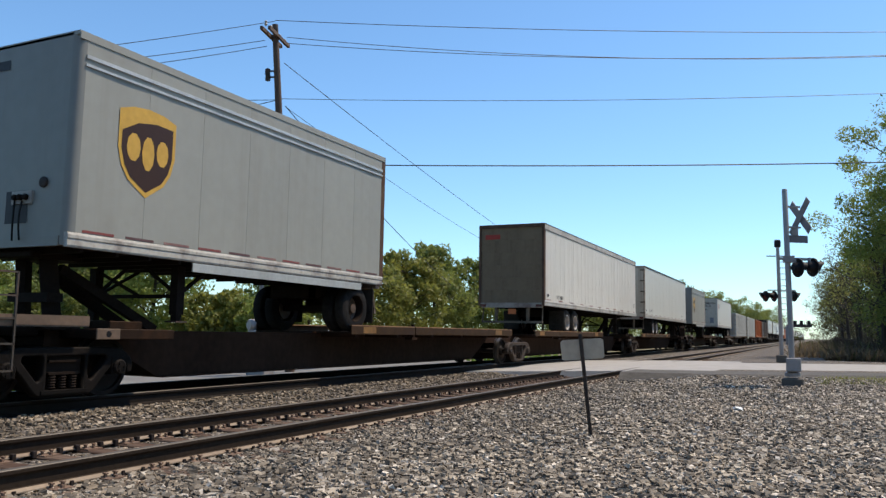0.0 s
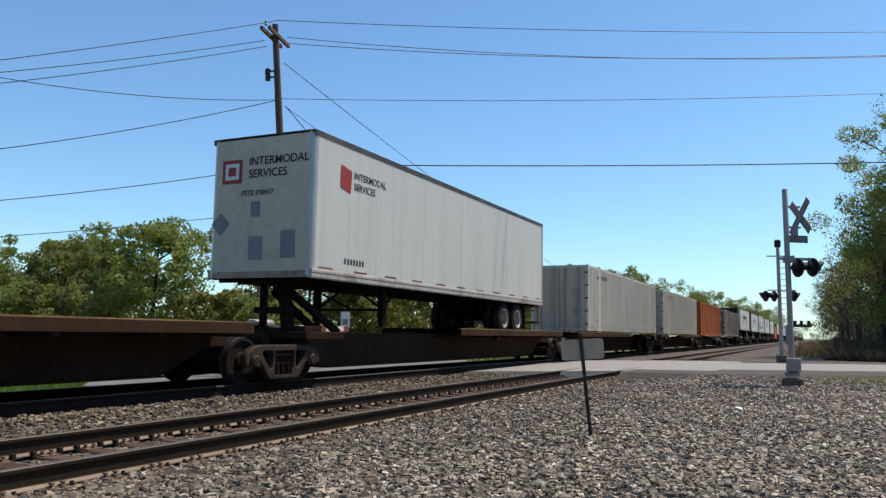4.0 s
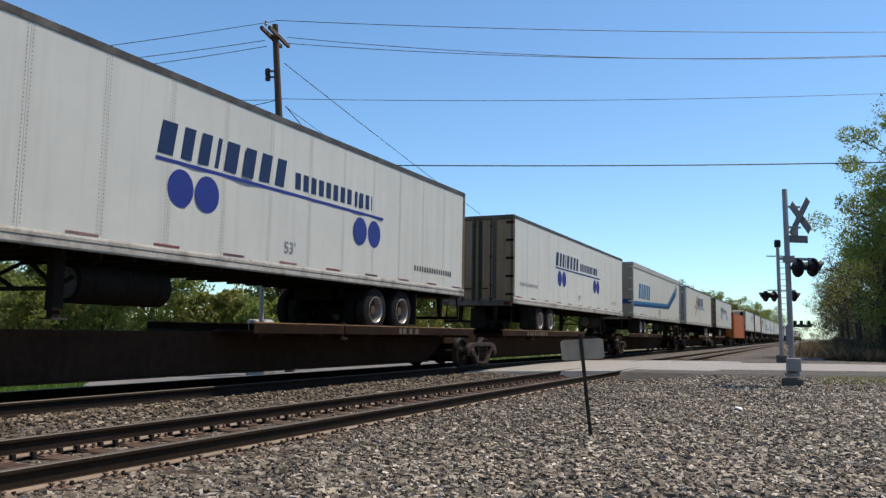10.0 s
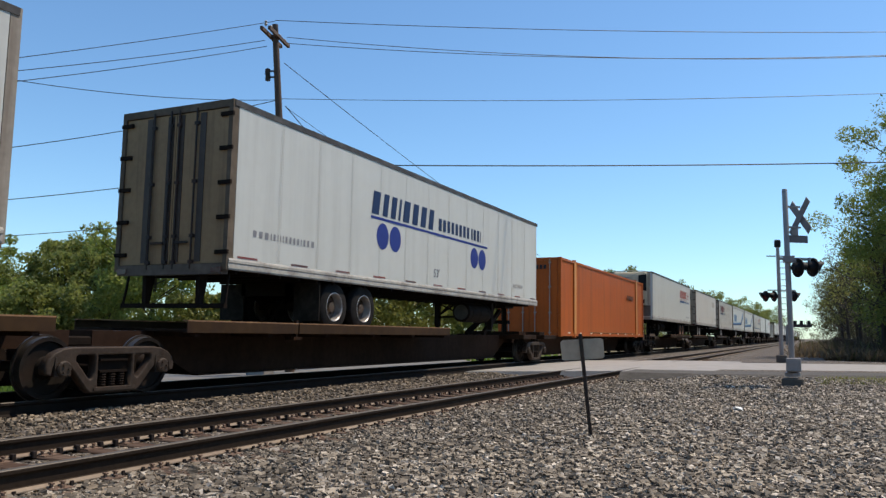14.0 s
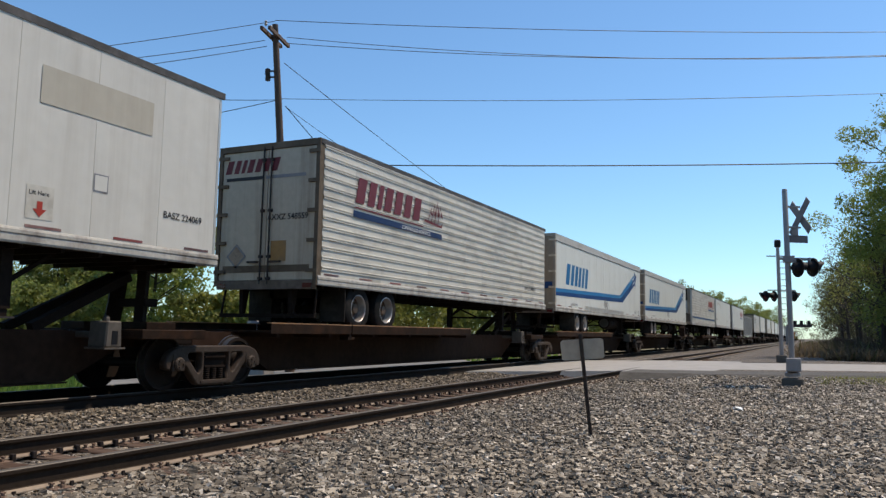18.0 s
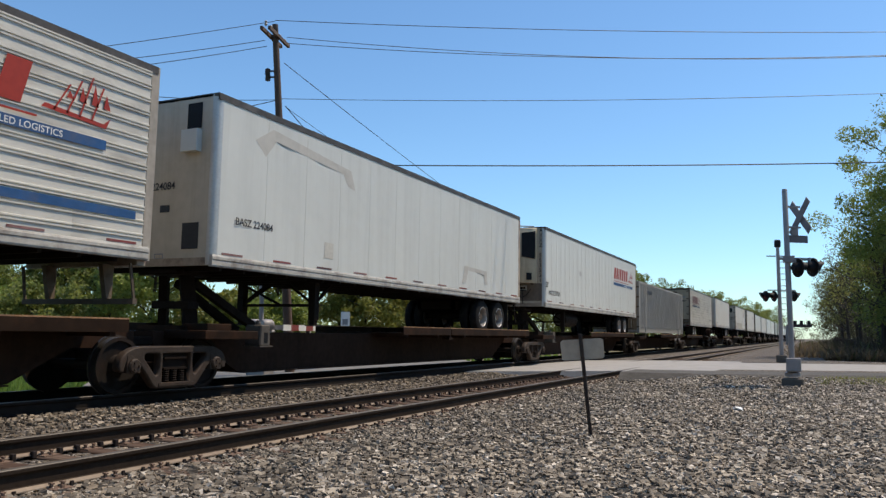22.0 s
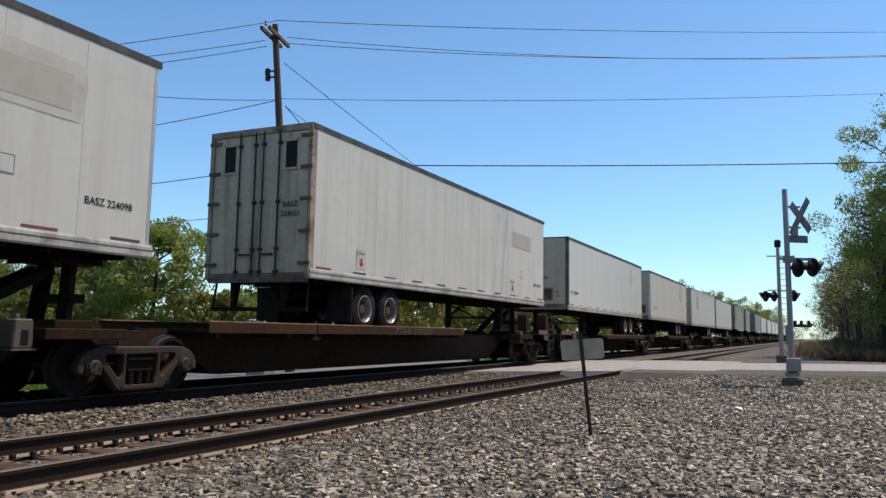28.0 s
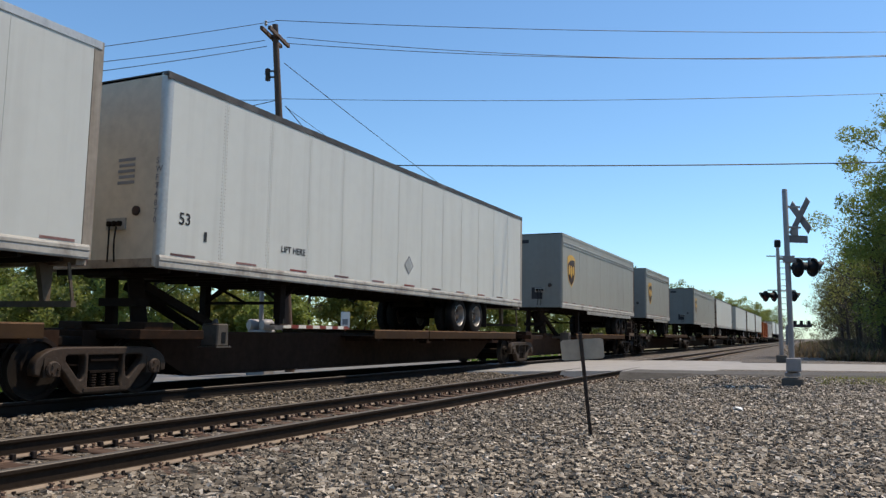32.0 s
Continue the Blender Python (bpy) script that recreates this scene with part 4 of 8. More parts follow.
for k, word, y, size in ((0, "2-28  1-57", 41.8, 0.19), (0, "TTRX 370023", 44.2, 0.2), (5, "TTAX 653366", 72.85, 0.19), (7, "TTRX 370537", 44.8, 0.2), (4, "TTRX 360600", 7.63, 0.19), (5, "53'", 11.95, 0.2), (5, "TTAX 653366", 6.95, 0.19), (4, "53'", 11.93, 0.2), (7, "53'", 13.0, 0.2), (7, "SPINE CAR", 25.45, 0.2)):
    lettering(cars[k], word, 1.276, y, 1.055, size, PALEINK, slant=0.08, spacing=1.75 if word[0] == "T" and k else 1.0)


def worn_bars(parent, y0, y1):
    """Worn car markings that no longer read, as plain bars on the deck edge."""
    rng = random.Random(int(y0 * 10))
    y = y0
    while y < y1:
        w = rng.uniform(0.09, 0.17)
        bm = bmesh.new()
        box(bm, 1.271, 1.275, y, y + w, 1.065, 1.195)
        part("worn_marking", bm, PALEINK, parent)
        y += w + rng.choice((0.05, 0.06, 0.16))


for k, y0, y1 in ((4, 11.2, 12.95), (3, 41.25, 42.55), (3, 12.05, 13.05), (3, 21.15, 23.45)):
    worn_bars(cars[k], y0, y1)


def unit_of(u):
    for car, c in zip(cars, CARS):
        if c[0] - 1.2 <= u < c[0] + c[1] * len(c[2]) + 0.8:
            return car, c
    return cars[0], CARS[0]


# ---- trailers ----
HALF = 1.295


def make_tyre(bm):
    turned(bm, (-0.13, 0, 0), (1, 0, 0), ((0.0, 0.30), (0.0, 0.43), (0.03, 0.485), (0.07, 0.50), (0.19, 0.50), (0.23, 0.485), (0.26, 0.43), (0.26, 0.30)), 32, False)


def make_rim(bm):
    """The barrel of a deep-dished wheel, open outwards."""
    turned(bm, (-0.12, 0, 0), (1, 0, 0), ((0.0, 0.30), (0.245, 0.302), (0.25, 0.285), (0.235, 0.272), (0.06, 0.255), (0.0, 0.25)), 28, False)


def make_wheel_disc(bm):
    turned(bm, (-0.08, 0, 0), (1, 0, 0), ((0.0, 0.255), (0.05, 0.25), (0.02, 0.20), (0.02, 0.13), (0.05, 0.11), (0.14, 0.095), (0.145, 0.05)), 24, True)
    for k in range(8):
        a = k * math.tau / 8
        turned(bm, (-0.06, 0.165 * math.cos(a), 0.165 * math.sin(a)), (1, 0, 0), ((0, 0.017), (0.04, 0.017)), 6)


def axle_pair(t, ys, rim):
    """Two axles of dual wheels at the places ys, with the frame between them."""
    for y in ys:
        for s in (1, -1):
            for x in (1.08, 0.76):
                w = part("wheel", kit("tyre", make_tyre, RUBBER, True), None, t, "black rubber tyre", at=pose(s * x, y, 1.60, 0, 0, 0 if s > 0 else 180))
                part("rim", kit("rim|" + rim.name, make_rim, rim, True), None, w)
                part("wheel_disc", kit("wheel_disc", make_wheel_disc, DISCDARK, True), None, w)
        bm = bmesh.new()
        beam(bm, (-1.0, y, 1.60), (1.0, y, 1.60), 0.13)
        part("axle", bm, CHASSIS, t)
    bm = bmesh.new()
    a, b = min(ys) - 0.75, max(ys) + 0.75
    for s in (-0.55, 0.55):
        box(bm, s - 0.05, s + 0.05, a, b, 1.80, 2.05)
        for y in ys:
            prism(bm, [(y - 0.4, 1.8), (y + 0.4, 1.8), (y + 0.12, 1.62), (y - 0.12, 1.62)], s - 0.06, s + 0.06)
    box(bm, -0.6, 0.6, a, a + 0.1, 1.8, 2.05)
    box(bm, -0.6, 0.6, b - 0.1, b, 1.8, 2.05)
    part("suspension_frame", bm, CHASSIS, t)
    bm = bmesh.new()
    box(bm, -0.5, 0.5, a + 0.1, b - 0.1, 1.83, 2.04)
    for y in ys:
        turned(bm, (-0.3, y + 0.42, 1.72), (1, 0, 0), ((0, 0.12), (0.6, 0.12)), 12)
    part("axle_slider", bm, CHASSIS, t)


def mud_flap(t, y):
    for s in (1, -1):
        bm = bmesh.new()
        box(bm, min(s * 0.64, s * 1.26), max(s * 0.64, s * 1.26), y - 0.012, y + 0.012, 1.30, 2.05)
        part("mud_flap", bm, FLAP, t)


def landing_gear(t, y):
    for s in (-0.92, 0.92):
        bm = bmesh.new()
        box(bm, s - 0.075, s + 0.075, y - 0.08, y + 0.08, 1.32, 2.1)
        box(bm, s - 0.055, s + 0.055, y - 0.06, y + 0.06, 1.22, 1.34)
        leg = part("landing_leg", bm, CHASSIS, t)
        bm = bmesh.new()
        box(bm, s - 0.12, s + 0.12, y - 0.12, y + 0.12, 1.20, 1.225)
        part("landing_shoe", bm, STEELPOST, leg)
    bm = bmesh.new()
    beam(bm, (-0.92, y, 1.62), (0.92, y, 1.62), 0.06)
    beam(bm, (-0.92, y, 1.64), (-0.2, y, 2.1), 0.045)
    beam(bm, (0.92, y, 1.64), (0.2, y, 2.1), 0.045)
    beam(bm, (-0.92, y, 2.06), (0.1, y, 1.62), 0.045)
    beam(bm, (0.92, y, 1.62), (0.8, y + 0.8, 2.1), 0.05)
    beam(bm, (-0.92, y, 1.62), (-0.8, y + 0.8, 2.1), 0.05)
    part("landing_brace", bm, CHASSIS, t)


DOORWORN = mat("stained_door_paint", (0.45, 0.37, 0.26), 0.6, 0, 0.18, 8, 0.9, 0.12, (0.13, 0.075, 0.042), 0.85, True)
RUSTFRAME = mat("rust_bitten_frame", (0.33, 0.26, 0.19), 0.65, 0, 0.25, 10, 1.4, 0.2, (0.085, 0.042, 0.024), 0.95, spec=0.2)
TANDOOR = mat("tan_weathered_door", (0.31, 0.21, 0.115), 0.65, 0, 0.15, 8, 0.9, 0.12, (0.10, 0.065, 0.04), 0.6, True, spec=0.15)
GREYFRAME = mat("soiled_grey_frame", (0.32, 0.285, 0.235), 0.6, 0, 0.2, 10, 1.4, 0.1, (0.12, 0.08, 0.05), 0.6, True, spec=0.2)
DARKFRAME = mat("dark_soiled_frame", (0.11, 0.085, 0.06), 0.7, 0, 0.25, 10, 1.4, 0.15, (0.22, 0.17, 0.12), 0.5, spec=0.15)
# Grey-brown soiled door; the door's shade is put into it as well.
DIMDOOR = mat("grey_brown_soiled_door", (0.27, 0.225, 0.165), 0.6, 0, 0.1, 8, 0.9, 0.1, (0.12, 0.075, 0.04), 0.55, True, spec=0.2)
CLEANDOOR = mat("dusty_white_door", (0.46, 0.405, 0.315), 0.55, 0, 0.1, 8, 0.9, 0.1, (0.15, 0.09, 0.05), 0.55, True, spec=0.2)
SOOTDOOR = mat("soot_brown_door", (0.38, 0.30, 0.20), 0.65, 0, 0.15, 8, 0.9, 0.1, (0.10, 0.06, 0.035), 0.7, True, spec=0.15)


def rear_doors(t, y, way, zb, zt, style, skin):
    """Doors at the end y; way: the outward direction (-1 or +1)."""
    def slab(bm, x0, x1, d0, d1, z0, z1):
        box(bm, x0, x1, min(y + way * d0, y + way * d1), max(y + way * d0, y + way * d1), z0, z1)
    bm = bmesh.new()
    slab(bm, -HALF, -HALF + 0.09, -0.12, 0.03, zb - 0.05, zt)
    slab(bm, HALF - 0.09, HALF, -0.12, 0.03, zb - 0.05, zt)
    slab(bm, -HALF + 0.09, HALF - 0.09, -0.12, 0.03, zt - 0.13, zt)
    SILL = mat("dark_stained_sill", (0.10, 0.075, 0.055), 0.7, 0, 0.3, 9, 1.6, 0.15, (0.26, 0.2, 0.15), 0.6) if style in ("dark", "soot", "single", "clean", "vent") else mat("rust_stained_sill", (0.27, 0.225, 0.18), 0.65, 0, 0.3, 9, 1.6, 0.15, (0.11, 0.05, 0.03), 0.9)
    part("door_frame", bm, DARKFRAME if style in ("dark", "single", "soot") else RUSTFRAME if style == "vent" or style == "swing" and way < 0 else GREYFRAME if style != "roll" else mat("rusty_door_frame", (0.085, 0.05, 0.035), 0.75, 0.0, 0.3, 12, 1.2, 0.15, (0.16, 0.11, 0.07), 0.5, spec=0.1), t)
    bm = bmesh.new()
    slab(bm, -HALF + 0.09, HALF - 0.09, -0.12, 0.04, zb - 0.12, zb + 0.06)
    part("rear_sill", bm, SILL, t, "rust-stained rear sill")
    if style == "roll":
        for k in range(6):
            h = (zt - zb - 0.19) / 6
            bm = bmesh.new()
            slab(bm, -HALF + 0.09, HALF - 0.09, -0.08, -0.01, zb + 0.06 + k * h + 0.0015, zb + 0.06 + (k + 1) * h - 0.0015)
            part("roll_door_panel", bm, mat("dusty_roll_door", (0.175, 0.128, 0.08), 0.75, 0, 0.12, 8, 0.9, 0.1, (0.10, 0.07, 0.045), 0.5, True, spec=0.1), t)
    else:
        for s in (-1, 1):
            bm = bmesh.new()
            slab(bm, min(s * 0.008, s * (HALF - 0.1)), max(s * 0.008, s * (HALF - 0.1)), -0.08, 0.0, zb + 0.07, zt - 0.14)
            d = part("rear_door", bm, skin, t)
            rods = (0.10, 0.5) if style in ("dark", "vent") else (0.10,)
            for r in rods:
                bm = bmesh.new()
                turned(bm, (s * r, y + way * 0.035, zb - 0.02), (0, 0, 1), ((0, 0.018), (zt - zb - 0.06, 0.018)), 8)
                for z in (zb + 0.1, zb + 0.55, zb + 1.5, zt - 0.35):
                    slab(bm, s * r - 0.045, s * r + 0.045, 0.0, 0.05, z - 0.03, z + 0.03)
                part("lock_rod", bm, ALU if style == "clean" else STEELPOST, d)
            bm = bmesh.new()
            slab(bm, min(s * 0.14, s * 0.42), max(s * 0.14, s * 0.42), 0.03, 0.07, zb + 0.42, zb + 0.46)
            part("door_latch", bm, STEELPOST, d)
            for k in range(5 if way < 0 else 0):
                z = zb + 0.25 + k * (zt - zb - 0.5) / 4
                bm = bmesh.new()
                slab(bm, min(s * (HALF - 0.26), s * (HALF + 0.012)), max(s * (HALF - 0.26), s * (HALF + 0.012)), 0.0, 0.045, z - 0.035, z + 0.035)
                part("hinge", bm, CHASSIS if style == "dark" else DARKFRAME if style in ("single", "soot", "swing", "vent") else REARGREY, d)
            if style == "dark":
                for r, w in ((0.05, 0.14), (0.56, 0.13)):
                    bm = bmesh.new()
                    slab(bm, min(s * r, s * (r + w)), max(s * r, s * (r + w)), 0.0, 0.014, zb + 0.1, zt - 0.17)
                    part("dark_strip", bm, mat("dark_brown_strip", (0.05, 0.037, 0.028), 0.65, 0, 0.3, 9, 1.0, 0.1, (0.16, 0.12, 0.08), 0.5, True), d)
            if style == "vent":
                bm = bmesh.new()
                slab(bm, s * 0.78 - 0.13, s * 0.78 + 0.13, 0.0, 0.015, zt - 0.88, zt - 0.34)
                part("vent_opening", bm, BLACKGRILLE, d)
                bm = bmesh.new()
                slab(bm, s * 0.78 - 0.16, s * 0.78 + 0.16, 0.01, 0.05, zt - 0.34, zt - 0.30)
                slab(bm, s * 0.78 - 0.16, s * 0.78 + 0.16, 0.01, 0.04, zt - 0.92, zt - 0.88)
                part("vent_frame", bm, DOORWORN, d)
    for s in (-1, 1):
        bm = bmesh.new()
        slab(bm, min(s * 0.98, s * 1.2), max(s * 0.98, s * 1.2), 0.04, 0.055, zb - 0.09, zb + 0.0)
        part("tail_light", bm, GLASSRED, t)
    bm = bmesh.new()
    for s in (-0.62, 0.62):
        lo, hi = y - way * 0.06, y - way * 0.15
        prism(bm, [(lo, zb - 0.62), (hi, zb - 0.62), (y - way * 0.26, zb - 0.1), (y - way * 0.04, zb - 0.1)], s - 0.045, s + 0.045)
    slab(bm, -1.2, 1.2, -0.15, -0.07, zb - 0.69, zb - 0.61)
    for s in (-1.2, 1.2):
        beam(bm, (s * 0.985, y - way * 0.11, zb - 0.65), (s * 0.97, y - way * 0.2, zb - 0.1), 0.035)
    part("underride_guard", bm, DARKFRAME if style in ("roll", "swing") else CHASSIS, t)
    if style == "roll":
        bm = bmesh.new()
        slab(bm, -0.1, 0.2, 0.0, 0.02, zb - 0.36, zb - 0.17)
        part("tail_plate", bm, mat("orange_tail_plate", (0.5, 0.12, 0.02), 0.5, 0, 0.1, 10, 1.0, 0.0), t, "blank orange plate")


def sheet(bm, a, b, z0, z1, swell, seed, crease=0.0):
    """A thin side sheet whose face bellies in and out between its fixed edges, with upright creases near its foot."""
    nu, nv = (16, 30) if crease else (6, 10)
    front = []
    for j in range(nv + 1):
        for i in range(nu + 1):
            u, v = i / nu, j / nv
            n = noise.noise(Vector((u * 2.6 + seed * 7.3, v * (5.0 if crease else 1.8) + seed * 3.1, swell * 90)))
            d = swell * (0.45 + 1.1 * n) * (0.8 if crease else 1.0) * math.sin(math.pi * u) * min(1.0, 6 * v, 6 * (1 - v))
            fold = noise.noise(Vector((u * 2.4 + v * 5.2 + seed * 5.7, v * 7.0 - u * 1.7 + seed * 1.9, 4.1)))
            d += crease * max(0.0, 1 - abs(fold) * 4) * max(0.12, 1 - v * 1.5) * min(1.0, 9 * v, 6 * u, 6 * (1 - u))
            front.append(bm.verts.new((-min(0.028, max(-0.003, d)), a + (b - a) * u, z0 + (z1 - z0) * v)))
    for j in range(nv):
        for i in range(nu):
            k = j * (nu + 1) + i
            bm.faces.new((front[k], front[k + 1], front[k + nu + 2], front[k + nu + 1]))
    back = [bm.verts.new((-0.03, q, z)) for q, z in ((a, z0), (b, z0), (b, z1), (a, z1))]
    rim = [front[:nu + 1], front[nu::nu + 1], front[-1:-nu - 2:-1], front[-nu - 1::-(nu + 1)]]
    for k, row in enumerate(rim):
        bm.faces.new(row + [back[(k + 1) % 4], back[k]])
    bm.faces.new(back)


def panels(t, y0, y1, zb, zt, skin, count, kind, x=HALF, low=0.13, high=0.10):
    """Side sheets on the near side, each with its own edges, and a plain far wall."""
    w = (y1 - y0) / count
    swell = {"dented_white_skin": 0.016, "creased_white_skin": 0.03, "aged_white_trailer_skin": 0.013}.get(skin.name, 0.008)
    bm = bmesh.new()
    box(bm, -x, -x + 0.03, y0, y1, zb + low, zt - high)
    part("far_side_wall", bm, skin, t)
    for k in range(count):
        a = y0 + k * w

        def make(bm):
            h0, h1 = zb + low, zt - high
            if kind == "flute":
                n = 13
                prof = []
                for i in range(n):
                    z = h0 + (h1 - h0) * i / n
                    d = (h1 - h0) / n
                    prof += [(0.0, z), (0.0, z + d * 0.60), (0.018, z + d * 0.64), (0.018, z + d * 0.73), (0.0, z + d * 0.76), (0.0, z + d * 0.82), (0.018, z + d * 0.86), (0.018, z + d * 0.96)]
                prof.append((0.0, h1))
                va = [bm.verts.new((p, 0.002, z)) for p, z in prof]
                vb = [bm.verts.new((p, w - 0.002, z)) for p, z in prof]
                for i in range(len(prof) - 1):
                    bm.faces.new((va[i], vb[i], vb[i + 1], va[i + 1]))
                b = [bm.verts.new((-0.03, q, z)) for q in (0.002, w - 0.002) for z in (h0, h1)]
                bm.faces.new((va[0], vb[0], b[2], b[0]))
                bm.faces.new((va[-1], b[1], b[3], vb[-1]))
            else:
                flat = k >= count - 3 and skin in (OLDWHITE, CREASED)
                sheet(bm, 0.0025, w - 0.0025, h0, h1, 0.003 if flat else swell, k % 4, 0.03 if skin is CREASED and not flat else 0.0)
                if kind == "rib":
                    box(bm, -0.01, 0.028, w - 0.045, w - 0.0025, h0, h1)
        key = "side_panel|%s|%s|%.3f|%.2f|%.2f|%d" % (skin.name, kind, w, zb, zt, k % 4 + 10 * (k >= count - 3) + 20 * (k == count - 4) if kind != "flute" else 0)
        part("side_panel", kit(key, make, skin, kind != "flute"), None, t, at=pose(x, a, 0))


SIDERAIL = mat("grimy_side_rail", (0.40, 0.375, 0.325), 0.5, 0.0, 0.2, 16, 1.5, 0.1, (0.08, 0.05, 0.035), 0.75, spec=0.3)


TOPRAIL = mat("pale_grey_top_rail", (0.42, 0.405, 0.365), 0.5, 0.1, 0.08, 10, 0.8, 0.08, (0.2, 0.15, 0.1), 0.35, spec=0.3)
RIVET = mat("dusty_rivet_heads", (0.30, 0.26, 0.205), 0.5, 0.3, 0.2, 20, 2.0, 0.0)


def rivets(t, y0, y1, zb, zt, count, x=HALF):
    """The small rivet heads along the joints of the side sheets."""
    verts, faces = [], []
    for k in range(count):
        for q in ((k + 1) * (y1 - y0) / count - 0.05, (k + 1) * (y1 - y0) / count + 0.03):
            if q > y1 - y0 - 0.1:
                continue
            for i in range(46):
                z = zb + 0.2 + (zt - zb - 0.36) * i / 45
                n = len(verts)
                verts += [(x + 0.003, y0 + q, z), (x + 0.003, y0 + q + 0.016, z), (x + 0.003, y0 + q + 0.016, z + 0.018), (x + 0.003, y0 + q, z + 0.018)]
                faces.append((n, n + 1, n + 2, n + 3))
    me = bpy.data.meshes.new("riveting")
    me.from_pydata(verts, [], faces)
    me.materials.append(RIVET)
    part("riveting", me, None, t)["kind"] = "stuff"


def top_band(t, L, zt, material, high=0.27):
    """A broad near-side top rail; a dark strip below stands for its shadow."""
    bm = bmesh.new()
    box(bm, HALF - 0.01, HALF + 0.014, 0.02, L - 0.02, zt - high, zt - 0.05)
    part("top_rail", bm, material, t, "broad pale top rail")
    bm = bmesh.new()
    box(bm, HALF - 0.01, HALF + 0.018, 0.02, L - 0.02, zt - high - 0.018, zt - high)
    part("drip_edge", bm, DARKTRIM, t)


def shell(t, y0, y1, zb, zt, core, trim):
    """Floor, roof, rails and nose wall of a trailer body between y0 and y1."""
    bm = bmesh.new()
    box(bm, -HALF + 0.03, HALF - 0.03, y0 + 0.13, y1 - 0.13, zb + 0.02, zt - 0.03)
    part("body", bm, core, t)
    bm = bmesh.new()
    box(bm, -HALF - 0.004, HALF + 0.004, y0, y1, zt - 0.055, zt)
    for s in (-1, 1):
        box(bm, min(s * (HALF - 0.02), s * (HALF + 0.012)), max(s * (HALF - 0.02), s * (HALF + 0.012)), y0 + 0.01, y1 - 0.01, zt - 0.11, zt - 0.02)
    part("roof", bm, trim, t, "dark roof with its top rail")
    for s in (1, -1):
        bm = bmesh.new()
        prof = ((0.0, 0.15), (0.010, 0.145), (0.022, 0.115), (0.022, 0.075), (0.008, 0.06), (0.012, 0.045), (0.014, -0.02), (0.004, -0.045), (-0.06, -0.045), (-0.06, 0.15))
        va, vb = [[bm.verts.new((s * (HALF + p), q, zb + h)) for p, h in prof] for q in (y0 + 0.01, y1 - 0.01)]
        for i in range(len(prof)):
            j = (i + 1) % len(prof)
            bm.faces.new((va[i], va[j], vb[j], vb[i]))
        bm.faces.new(va)
        bm.faces.new(vb[::-1])
        part("bottom_rail", bm, SIDERAIL, t)
        n = (11 if y1 < 17.5 else 8) if s > 0 else 0
        for k in range(n):
            y = y0 + 0.5 + k * (y1 - y0 - 1.0) / (n - 1)
            bm = bmesh.new()
            box(bm, HALF + 0.0005, HALF + 0.006, y - 0.26, y + 0.26, zb + 0.165, zb + 0.20)
            part("reflector", bm, (TAPEDARK, REDTAPE, DULLTAPE)[(k * 5 + int(y1 * 10)) % 3], t)
    bm = bmesh.new()
    for k in range(int((y1 - y0) / 0.6)):
        y = y0 + 0.3 + k * 0.6
        box(bm, -HALF + 0.06, HALF - 0.06, y - 0.03, y + 0.03, zb - 0.10, zb + 0.02)
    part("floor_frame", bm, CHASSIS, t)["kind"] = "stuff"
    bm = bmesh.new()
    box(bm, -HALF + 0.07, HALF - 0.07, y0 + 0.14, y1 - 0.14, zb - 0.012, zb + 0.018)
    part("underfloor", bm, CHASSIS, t)


